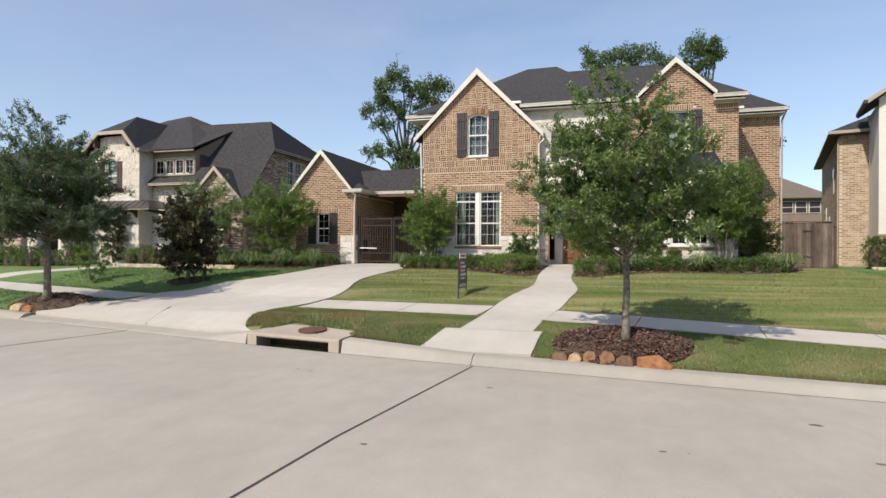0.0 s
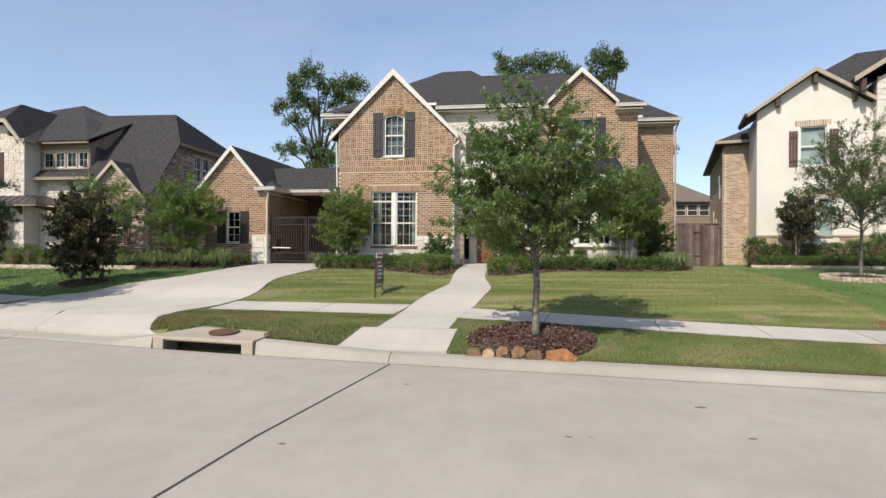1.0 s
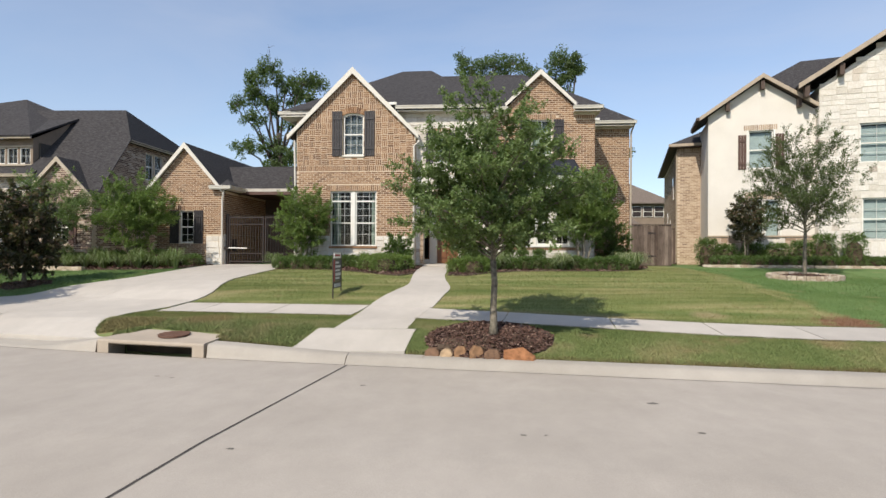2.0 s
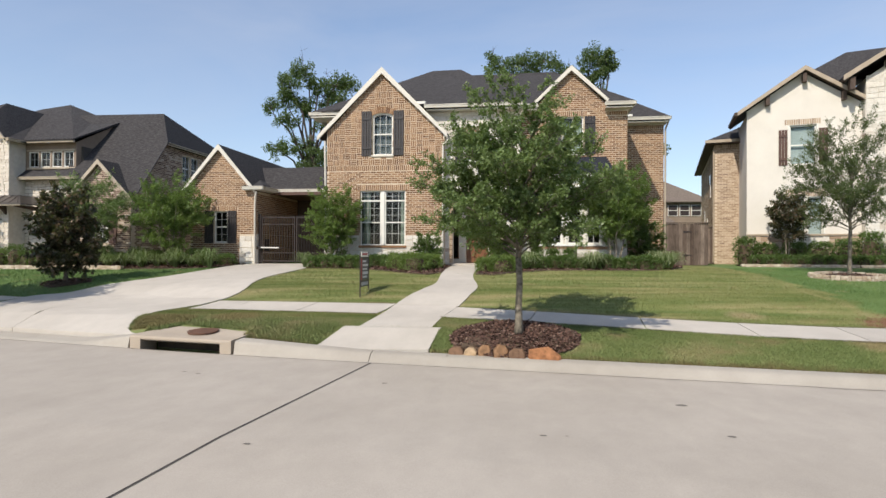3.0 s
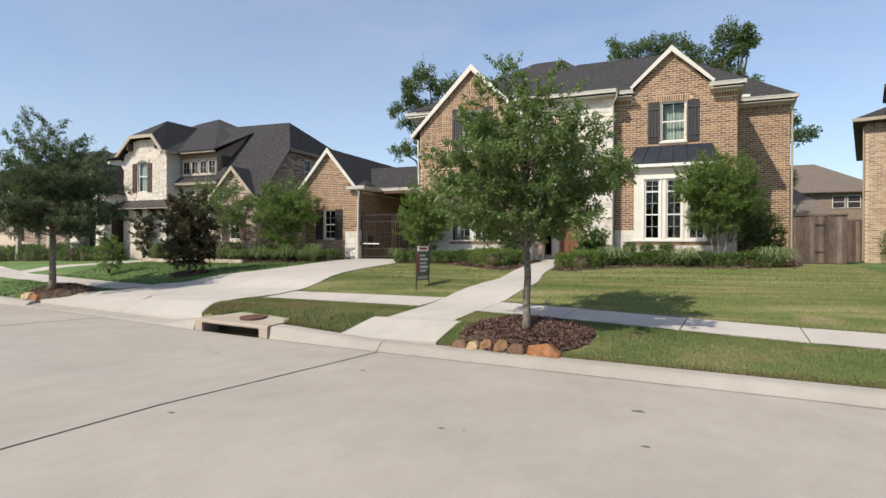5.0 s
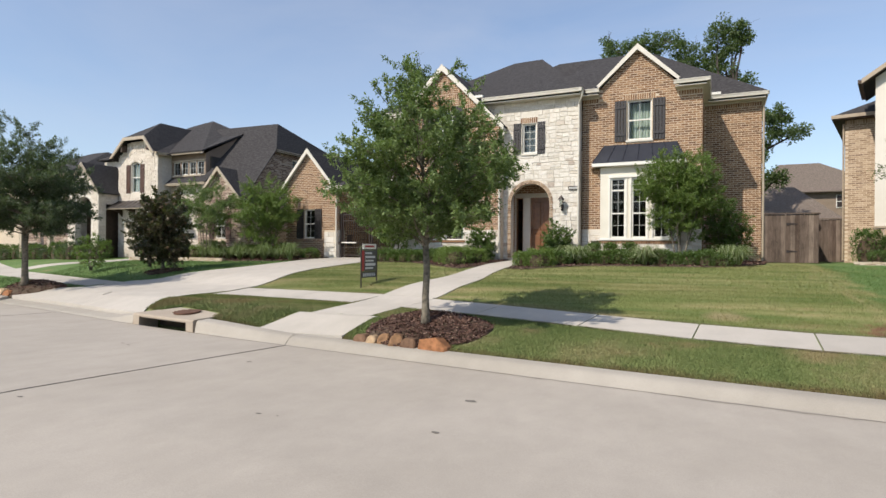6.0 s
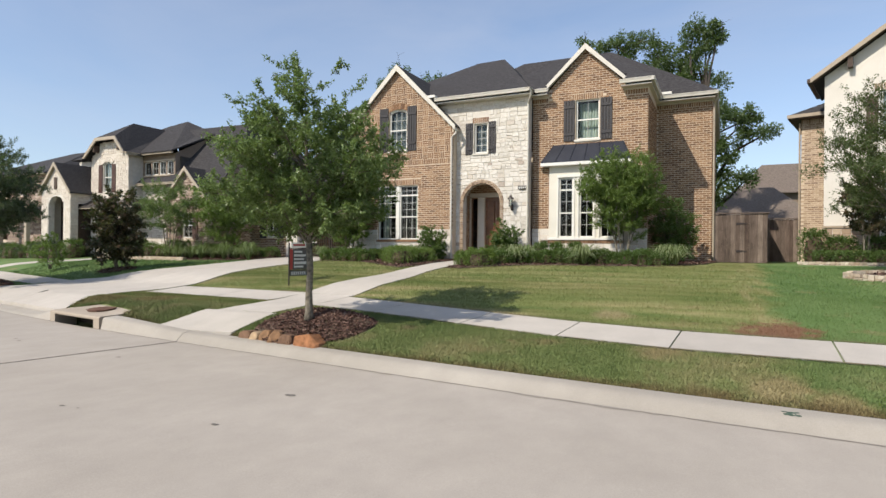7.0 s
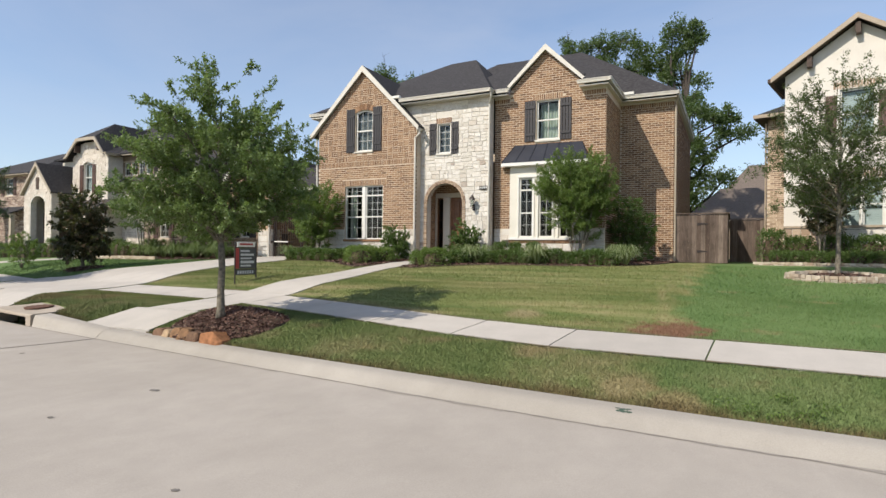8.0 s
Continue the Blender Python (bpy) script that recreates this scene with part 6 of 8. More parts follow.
    m.box(ec - 0.13, ec + 0.13, 22.44, 22.52, 5.15, 5.85)
    part("niche", m, MAT_DARKWOOD, H)
    # full-width sheet: dark door and the porch's inner shade in one colour
    m = M()
    m.box(ex0 + 0.3, ex1 - 0.32, 23.45, 23.6, G, 4.7)
    part("front_door", m, MAT_DARKWOOD, H, "dark door sheet with the porch shade in its colour")
    # ceiling added to keep light out of the porch
    m = M()
    m.box(ex0 + 0.3, ex1 - 0.32, 22.86, 23.44, 4.72, 4.8)
    part("porch_ceiling", m, MAT_SIDING_PORCH, H)
    # invented panel fills the side opening with the dark of its shade
    m = M()
    m.box(ex1 - 0.31, ex1 - 0.25, 22.9, 24.58, G, 4.3)
    part("side_panel", m, MAT_DARKWOOD, H, "added dark panel standing for shade in the porch side opening")
    gable_roof(H, ec, 1.6, ea - 1.6 * 1.14, ea, 22.35, 26.0, MAT_ROOF, MAT_TAN, 0.18)


stone_house()


def brick_neighbour():
    """The next house along, of which a corner shows."""
    H = thing("house", (-36, 27, 1.2), "brown brick house with dark shingle roof further along the street", "house")
    f = Face("y", 24.6, -1)
    w = M()
    wall_boxes(w, f, -41, -32.8, 1.0, 6.6, [(-36.05, -35.05, 5.2, 6.4), (-38.5, -37.3, 2.2, 3.9)])
    w.box(-33.05, -32.8, 24.85, 34, 1.0, 6.6).box(-41, -40.75, 24.85, 34, 1.0, 6.6).box(-41, -32.8, 33.8, 34, 1.0, 6.6)
    wall = part("wall", w, MAT_MORTAR, H)
    rng = random.Random(2)
    brickwork(wall, f, brick_courses(f, lambda z: (-37.5, -32.8), 1.3, 6.5, [(-36.1, -35.0, 5.1, 6.48)], rng), None, MAT_BRICK_MIX)
    fx = Face("x", -32.8, 1)
    brickwork(wall, fx, brick_courses(fx, lambda z: (24.62, 30), 1.3, 6.5, [], rng), None, MAT_BRICK_MIX)
    window(H, f, -36.0, -35.1, 5.22, 6.38, 2, 4, True)
    for u in (-36.45, -35.02):
        shutter(H, f, u, u + 0.37, 5.2, 6.4, MAT_SHUT_BROWN, 3)
    A, B = (-37.5, 29.2, 8.9), (-35.8, 29.2, 8.9)
    m = M()
    m.slab([(-41.5, 24.1, 6.6), (-32.3, 24.1, 6.6), B, A], 0.06)
    m.slab([(-32.3, 24.1, 6.6), (-32.3, 34.4, 6.6), B], 0.06)
    m.slab([(-32.3, 34.4, 6.6), (-41.5, 34.4, 6.6), A, B], 0.06)
    m.slab([(-41.5, 34.4, 6.6), (-41.5, 24.1, 6.6), A], 0.06)
    part("roof", m, MAT_ROOF, H)
    m = M()
    m.box(-41.5, -32.3, 24.1, 24.6, 6.5, 6.56)
    part("soffit", m, MAT_TAN, H)
    m = M()
    m.slab([(-36.5, 23.4, 3.9), (-33.0, 23.4, 3.9), (-33.0, 24.58, 4.4), (-36.5, 24.58, 4.4)], 0.08)
    part("porch_roof", m, MAT_ROOF, H)
    for x in (-36.3, -33.2):
        part("porch_post", M().box(x - 0.12, x + 0.12, 23.5, 23.74, 1.0, 3.85), MAT_TAN, H)


brick_neighbour()


# ---- neighbouring house on the right ----
def stucco_house():
    H = thing("house", (13.5, 28, 1.4), "cream stucco two-storey neighbouring house with tan trim", "house")
    f, rng = Face("y", 27.0, -1), random.Random(6)
    G, xl, xr, cx, apex, sl = 1.3, 10.63, 15.0, 12.84, 10.08, 0.69
    uw, lw = (12.30, 13.34, 5.85, 7.60), (12.34, 13.60, 2.66, 4.44)
    w = M()
    wall_boxes(w, f, xl, xr, G, 8.0, [uw, lw])
    w.prism([(xl, 8.0), (xr, 8.0), (xr, apex - 0.2 - sl * (xr - cx)), (cx, apex - 0.2), (xl, apex - 0.2 - sl * (cx - xl))], "y", 27.0, 27.25)
    part("wall", M().box(xl, xl + 0.25, 27.25, 30.2, G, 8.2), MAT_STUCCO, H)
    wall = part("wall", w, MAT_STUCCO, H, "cream stucco gable wall")
    stonework(wall, f, lambda z: (xl, xr), 1.3, 2.72, [(12.3, 13.8, 2.6, 3)], seed=61, mat=MAT_BRICK_TAN)
    fx0 = Face("x", xl, -1)
    stonework(wall, fx0, lambda z: (27.0, 30.0), 1.3, 2.72, [], seed=62, mat=MAT_BRICK_TAN)
    m = M()
    f.lay(m, xl - 0.03, xr, 2.73, 2.82, 0, 0.06, 0.01)
    part("ledge", m, MAT_TAUPE, H)
    brickwork(wall, f, soldiers(12.12, 13.5, 7.62, 7.86) + soldiers(12.16, 13.78, 4.46, 4.78), None, MAT_BRICK_TAN)
    window(H, f, 12.32, 13.32, 5.87, 7.58, 1, 2, True, blind=True)
    window(H, f, 12.36, 12.94, 2.68, 4.42, 1, 2, True, blind=True)
    window(H, f, 13.00, 13.58, 2.68, 4.42, 1, 2, True, blind=True)
    for a, b, c, d in ((12.24, 12.32, 5.85, 7.62), (13.32, 13.40, 5.85, 7.62), (12.28, 12.36, 2.62, 4.46), (12.94, 13.00, 2.62, 4.46), (13.58, 13.66, 2.62, 4.46)):
        m = M()
        f.lay(m, a, b, c, d, -0.02, 0.03, 0.008)
        part("window_casing", m, MAT_WHITE, H)
    shutter(H, f, 11.88, 12.23, 5.84, 7.42, MAT_SHUT_BROWN, 3)
    shutter(H, f, 13.41, 13.76, 5.84, 7.42, MAT_SHUT_BROWN, 3)
    # roof with dark soffit and brackets
    roof = M()
    ez = apex - 2.62 * sl
    roof.slab([(cx - 2.62, 26.66, ez), (cx, 26.66, apex), (cx, 30.2, apex), (cx - 2.62, 30.2, ez)], 0.08)
    roof.slab([(cx, 26.66, apex), (cx + 2.66, 26.66, apex - 2.66 * sl), (cx + 2.66, 34, apex - 2.66 * sl), (cx, 34, apex)], 0.08)
    part("roof", roof, MAT_ROOF, H)
    for s, h in ((-1, 2.62), (1, 2.66)):
        b = M()
        b.prism([(cx, apex + 0.02), (cx + s * h, apex - h * sl + 0.02), (cx + s * h, apex - h * sl - 0.15), (cx, apex - 0.17)], "y", 26.59, 26.66)
        part("barge_board", b, MAT_TAUPE, H)
        b = M()
        b.prism([(cx, apex - 0.09), (cx + s * h, apex - h * sl - 0.09), (cx + s * h, apex - h * sl - 0.13), (cx, apex - 0.13)], "y", 26.67, 27.0)
        part("soffit", b, MAT_DARKWOOD, H)
    for x, z in ((11.42, 8.80), (12.84, 9.70), (14.3, 8.80)):
        part("bracket", M().box(x - 0.08, x + 0.08, 26.7, 26.98, z - 0.28, z + 0.1), MAT_DARKWOOD, H)
    m = M()
    m.box(cx - 2.74, cx - 2.6, 26.7, 29.6, ez - 0.12, ez + 0.02)
    part("gutter", m, MAT_DARKWOOD, H)
    # brick wing behind
    wx, wy = 9.52, 30.0
    fb = Face("y", wy, -1)
    w = M()
    wall_boxes(w, fb, wx, 10.7, G, 7.47, [])
    for b in ((wx, wx + 0.25, wy + 0.25, 41.75), (wx, 20.5, 41.75, 42)):
        part("wall", M().box(*b, G, 7.47), MAT_MORTAR, H)
    bw = part("wall", w, MAT_MORTAR, H, "tan brick wing")
    brickwork(bw, fb, brick_courses(fb, lambda z: (wx, 11.0), 1.4, 7.24, [], rng) + soldiers(wx, 11.0, 7.26, 7.46), None, MAT_BRICK_TAN)
    fbx = Face("x", wx, -1)
    wnd = [(32.6, 33.2, 5.0, 6.3), (35.2, 35.9, 2.6, 4.0), (37.5, 38.2, 3.4, 4.6)]
    brickwork(bw, fbx, brick_courses(fbx, lambda z: (wy + 0.02, 41.9), 1.4, 7.3, wnd, rng), None, MAT_BRICK_TAN)
    for a, b, c, d in wnd:
        m = M()
        fbx.lay(m, a, b, c, d, -0.02, 0.03, 0.01)
        fr = part("window_frame", m, MAT_WHITE, H)
        m = M()
        fbx.lay(m, a + 0.06, b - 0.06, c + 0.06, d - 0.06, 0.03, 0.034)
        part("pane", m, MAT_GLASS, fr)
    m = M()
    m.slab([(wx - 0.42, wy - 0.42, 7.62), (10.7, wy - 0.42, 7.62), (10.7, wy + 1.3, 8.52), (wx + 1.3, wy + 1.3, 8.52)], 0.05)
    m.slab([(wx - 0.42, wy - 0.42, 7.62), (wx + 1.3, wy + 1.3, 8.52), (wx + 1.3, 42.4, 8.52), (wx - 0.42, 42.4, 7.62)], 0.05)
    part("roof", m, MAT_ROOF, H)
    m = M()
    m.box(wx - 0.44, 10.7, wy - 0.44, wy, 7.44, 7.56).box(wx - 0.44, wx, wy, 42.4, 7.44, 7.56)
    part("eave", m, MAT_DARKWOOD, H)
    m = M()
    m.box(wx - 0.46, 10.7, wy - 0.50, wy - 0.42, 7.48, 7.62)
    part("gutter", m, MAT_TAUPE, H)
    part("downspout", M().tube([(wx - 0.05, wy - 0.1, 7.3), (wx - 0.05, wy - 0.06, 7.0), (wx - 0.05, wy - 0.06, 1.5)], 0.04, 6), MAT_TAUPE, H)
    # taller stone block beside it
    f2 = Face("y", 26.55, -1)
    w = M()
    wall_boxes(w, f2, 15.0, 20.5, G, 9.3, [(16.6, 17.7, 2.6, 4.4), (16.5, 17.8, 5.9, 7.6)])
    w.prism([(15.0, 9.3), (20.5, 9.3), (17.75, 11.2)], "y", 26.55, 26.8)
    for b in ((15.0, 15.25, 26.8, 30), (20.25, 20.5, 26.8, 41.75)):
        part("wall", M().box(*b, G, 9.3), MAT_GROUT, H)
    sw = part("wall", w, MAT_GROUT, H, "cream stone gable wall")
    stonework(sw, f2, lambda z: (15.0, 20.5) if z < 9.2 else (17.75 - (11.2 - z) * 1.4, 17.75 + (11.2 - z) * 1.4), 1.3, 11.0, [(16.55, 17.75, 2.55, 4.45), (16.45, 17.85, 5.85, 7.65)], seed=64, big=1.2)
    fs2 = Face("x", 15.0, -1)
    stonework(sw, fs2, lambda z: (26.55, 27.0), 1.3, 8.2, [], seed=66)
    window(H, f2, 16.62, 17.68, 2.62, 4.38, 2, 4, True, blind=True)
    window(H, f2, 16.52, 17.78, 5.92, 7.58, 2, 4, True, blind=True)
    roof = M()
    roof.slab([(14.12, 26.1, 9.36), (17.75, 26.1, 11.66), (17.75, 34, 11.66), (14.12, 34, 9.36)], 0.08)
    roof.slab([(17.75, 26.1, 11.66), (21.4, 26.1, 9.36), (21.4, 34, 9.36), (17.75, 34, 11.66)], 0.08)
    roof.slab([(12.4, 29.0, 9.9), (15.5, 31.5, 11.92), (15.5, 38, 11.92), (12.4, 41, 9.9)], 0.08)
    roof.slab([(12.4, 29.0, 9.9), (20.6, 29.0, 9.9), (19.5, 31.5, 12.05), (15.5, 31.5, 11.92)], 0.08)
    part("roof", roof, MAT_ROOF, H)
    for s_ in (-1, 1):
        b = M()
        b.prism([(17.75, 11.68), (17.75 + s_ * 3.65, 9.37), (17.75 + s_ * 3.65, 9.15), (17.75, 11.46)], "y", 26.03, 26.1)
        part("barge_board", b, MAT_TAUPE, H)
        b = M()
        b.prism([(17.75, 11.56), (17.75 + s_ * 3.6, 9.26), (17.75 + s_ * 3.6, 9.22), (17.75, 11.52)], "y", 26.11, 26.55)
        part("soffit", b, MAT_DARKWOOD, H)
    for x, z in ((14.45, 9.2), (15.75, 10.05)):
        part("bracket", M().box(x - 0.09, x + 0.09, 26.15, 26.53, z - 0.4, z + 0.1), MAT_DARKWOOD, H)
    part("eave", M().box(14.15, 14.3, 26.15, 29.9, 9.2, 9.34), MAT_DARKWOOD, H)
    # the whole house stands turned to the curve of the street, about its front left eave
    turn = Matrix.Translation((10.34, 26.86, 0)) @ Matrix.Rotation(radians(-13.0), 4, "Z") @ Matrix.Translation((-10.34, -26.4, 0))
    H.matrix_world = turn @ Matrix.Translation(H.location)


stucco_house()


def far_houses():
    """Brown-roofed houses on the street behind."""
    def one(x0, x1, y0, y1, ze, zr, wins, label, hip=None, hip_r=None):
        H = thing("house", ((x0 + x1) / 2, (y0 + y1) / 2, 1.4), label, "house", "houses behind")
        f = Face("y", y0, -1)
        w = M()
        wall_boxes(w, f, x0, x1, 1.2, ze, [])
        w.box(x0, x0 + 0.25, y0 + 0.25, y1, 1.2, ze).box(x1 - 0.25, x1, y0 + 0.25, y1, 1.2, ze).box(x0, x1, y1 - 0.2, y1, 1.2, ze)
        part("wall", w, MAT_SIDING, H)
        r = min((y1 - y0), (x1 - x0)) / 2
        r = hip or r
        a, b = ((x0 + r, (y0 + y1) / 2, zr), (x1 - (hip_r or r), (y0 + y1) / 2, zr))
        m = M()
        o = 0.5
        p = [(x0 - o, y0 - o, ze), (x1 + o, y0 - o, ze), (x1 + o, y1 + o, ze), (x0 - o, y1 + o, ze)]
        m.slab([p[0], p[1], b, a], 0.08).slab([p[1], p[2], b], 0.08).slab([p[2], p[3], a, b], 0.08).slab([p[3], p[0], a], 0.08)
        part("roof", m, MAT_ROOF_BROWN, H, "brown shingle hip roof")
        for u0, u1, z0, z1 in wins:
            m = M()
            f.lay(m, u0, u1, z0, z1, 0, 0.06, 0.01)
            fr = part("window", m, MAT_WHITE, H)
            # opaque black panes stand for glass before unlit rooms
            for j in range(2):
                m = M()
                c0 = z0 + 0.05 + j * (z1 - z0 - 0.05) / 2
                f.lay(m, u0 + 0.05, u1 - 0.05, c0, c0 + (z1 - z0 - 0.05) / 2 - 0.05, 0.06, 0.065)
                part("pane", m, MAT_IRON, fr)
        return H
    one(8.7, 17.6, 56.5, 62, 6.8, 9.5, [(14.1, 15.0, 5.45, 6.5), (15.15, 16.05, 5.45, 6.5), (16.2, 17.1, 5.45, 6.5)], "far brown-roofed house behind the fence", 1.6, 4.3)
    one(5.8, 13.2, 50.5, 55.4, 4.2, 6.9, [], "far low house with a brown shingle roof", 2.4)


far_houses()


# ---- street furniture ----
def storm_inlet():
    T = thing("storm_inlet", (-5.65, 10.5, 0.15), "concrete kerb inlet with a dark slot", "storm drain")
    x0, x1 = -6.83, -4.52
    k = lambda x: float(kerb_y(x))
    m = M()
    def seg(a, b, z0, z1, d0, d1):
        n = len(m.v)
        m.v += [(x, k(x) + d, z) for z in (z0, z1) for x, d in ((a, d0), (b, d0), (b, d1), (a, d1))]
        m.f += [tuple(n + i for i in q) for q in ((3, 2, 1, 0), (4, 5, 6, 7), (0, 1, 5, 4), (1, 2, 6, 5), (2, 3, 7, 6), (3, 0, 4, 7))]
    seg(x0, -6.58, -0.1, 0.2, -0.012, 0.5)
    part("throat_pier", m, MAT_INLET, T)
    m = M()
    seg(-4.76, x1, -0.1, 0.2, -0.012, 0.5)
    part("throat_pier", m, MAT_INLET, T)
    top = [(x0, 0.0, 0.262), (-5.7, 0.0, 0.265), (x1, 0.0, 0.262), (x1 + 0.02, 0.42, 0.275), (x1 + 0.02, 0.95, 0.315), (-5.4, 1.0, 0.335), (-6.35, 1.12, 0.35), (-6.78, 0.42, 0.275)]
    m = M()
    m.slab([(x, k(x) + d + 0.06 * (d == 0), z + 0.004) for x, d, z in top], 0.10)
    # the lintel, flush with the piers, with a worn upper arris
    prof = [(-0.012, 0.2), (-0.012, 0.228), (-0.004, 0.246), (0.014, 0.260), (0.045, 0.2665), (0.09, 0.268), (0.09, 0.2)]
    ends = [x0 + (x1 - x0) * i / 8 for i in range(9)]
    n = len(m.v)
    m.v += [(x, k(x) + d, z) for x in ends for d, z in prof]
    for i in range(8):
        for j in range(7):
            p, q = n + i * 7 + j, n + i * 7 + (j + 1) % 7
            m.f.append((p, p + 7, q + 7, q))
    m.f += [tuple(n + j for j in range(7)), tuple(n + 56 + j for j in reversed(range(7)))]
    part("top_slab", m, MAT_INLET, T)
    # floor and basin take the soil colour so the slot looks shaded
    m = M()
    n = 6
    xs = [-6.58 + 1.82 * i / n for i in range(n + 1)]
    for p, q in zip(xs, xs[1:]):
        m.face((p, k(p) - 0.012, 0.003), (q, k(q) - 0.012, 0.003), (q, k(q) + 0.02, -0.03), (p, k(p) + 0.02, -0.03))
        m.face((p, k(p) + 0.02, -0.03), (q, k(q) + 0.02, -0.03), (q, k(q) + 0.16, -0.25), (p, k(p) + 0.16, -0.25))
    part("slot_floor", m, MAT_SOIL_AND_SHADE, T, "slot floor coloured dark to look shaded")
    m = M()
    for p, q in zip(xs, xs[1:]):
        m.face((p, k(p) + 0.55, -0.9), (q, k(q) + 0.55, -0.9), (q, k(q) + 0.55, 0.17), (p, k(p) + 0.55, 0.17))
        m.face((p, k(p) + 0.16, -0.25), (q, k(q) + 0.16, -0.25), (q, k(q) + 0.55, -0.9), (p, k(p) + 0.55, -0.9))
    part("catch_basin", m, MAT_SOIL_AND_SHADE, T, "basin behind the slot with its shade in the colour")
    CONC.append([(x * 0.93 - 5.65 * 0.07, k(x) + d * 0.93) for x, d, z in top])
    m = M()
    n, c, r = 28, (-5.49, 10.46), 0.29
    tilt = lambda y: 0.286 + (y - k(-5.5)) * 0.066
    ring = [(c[0] + r * math.cos(i * math.tau / n), c[1] + r * math.sin(i * math.tau / n)) for i in range(n)]
    m.slab([(x, y, tilt(y) + 0.012) for x, y in ring], 0.03)
    lid = part("lid", m, MAT_RUST, T, "rusty round iron lid")
    m = M()
    for i in range(5):
        y = c[1] - 0.22 + i * 0.11
        h = math.sqrt(0.3 ** 2 - (y - c[1]) ** 2)
        m.slab([(c[0] - h, y - 0.015, tilt(y) + 0.02), (c[0] + h, y - 0.015, tilt(y) + 0.02), (c[0] + h, y + 0.015, tilt(y) + 0.02), (c[0] - h, y + 0.015, tilt(y) + 0.02)], 0.012)
    part("lid_rib_grid", m, MAT_RUST, lid)


storm_inlet()


def street_lamp():
    T = thing("street_lamp", (-18.4, 12.35, 0.3), "tall galvanised street lamp pole with an arm", "street lamp")
    part("pole", M().tube([(-18.4, 12.35, 0.1), (-18.4, 12.35, 1.2), (-18.45, 12.35, 8.3)], [0.10, 0.085, 0.05], 10), MAT_POLE, T, smooth=True)
    part("arm", M().tube([(-18.45, 12.35, 8.2), (-18.7, 12.1, 8.45), (-19.4, 11.4, 8.6)], [0.04, 0.035, 0.03], 8), MAT_POLE, T, smooth=True)
    part("base_cover", M().tube([(-18.4, 12.35, 0.1), (-18.4, 12.35, 0.45)], [0.2, 0.17], 10), MAT_POLE, T)
    part("lamp_head", M().tube([(-19.35, 11.45, 8.6), (-19.55, 11.25, 8.62), (-19.95, 10.85, 8.58)], [0.06, 0.13, 0.07], 8), MAT_POLE, T, smooth=True)


street_lamp()

MAT_SIGN_DARK = plain("sign_grey", (0.05, 0.05, 0.055), (0.07, 0.07, 0.075), 6, 0.5, bumpy=0)
MAT_SIGN_RED = plain("sign_red", (0.30, 0.03, 0.03), (0.36, 0.04, 0.04), 6, 0.5, bumpy=0)
MAT_SIGN_TEXT = plain("sign_pale_text", (0.50, 0.50, 0.50), (0.6, 0.6, 0.6), 6, 0.5, bumpy=0)


def yard_sign():
    x, a, b = -3.42, 14.45, 15.25
    z = 0.80
    T = thing("yard_sign", (x, 14.85, z), "dark yard sign with a white rider in a black metal frame", "sign")
    for y in (a, b):
        part("post", M().box(x - 0.014, x + 0.014, y - 0.014, y + 0.014, z - 0.15, z + 1.13), MAT_IRON, T)
    for h in (0.98, 0.36):
        part("rail", M().box(x - 0.012, x + 0.012, a, b, z + h - 0.012, z + h + 0.012), MAT_IRON, T)
    panel = part("panel", M().box(x - 0.008, x + 0.008, a + 0.02, b - 0.02, z + 0.38, z + 0.96), MAT_SIGN_DARK, T, "dark grey sign panel")
    part("red_band", M().box(x - 0.011, x + 0.011, a + 0.02, a + 0.14, z + 0.38, z + 0.96), MAT_SIGN_RED, panel)
    for i, (w, h) in enumerate(((0.34, 0.05), (0.5, 0.06), (0.42, 0.045), (0.52, 0.075), (0.4, 0.05))):
        zz = z + 0.88 - i * 0.105
        part("text_bar", M().box(x - 0.0105, x + 0.0105, a + 0.2, a + 0.2 + w, zz - h / 2, zz + h / 2), MAT_SIGN_TEXT, panel)
    rider = part("rider", M().box(x - 0.008, x + 0.008, a + 0.08, b - 0.05, z + 1.0, z + 1.14), MAT_WHITE, T, "white rider board with red writing")
    part("text_bar", M().box(x - 0.0105, x + 0.0105, a + 0.16, b - 0.14, z + 1.045, z + 1.1), MAT_SIGN_RED, rider)
    low = part("rider", M().box(x - 0.008, x + 0.008, a + 0.03, b - 0.03, z + 0.20, z + 0.345), MAT_SIGN_DARK, T, "dark lower board")
    for i in range(7):
        y = a + 0.09 + i * 0.09
        part("text_bar", M().box(x - 0.0105, x + 0.0105, y, y + 0.06, z + 0.23, z + 0.32), MAT_SIGN_TEXT, low)


yard_sign()

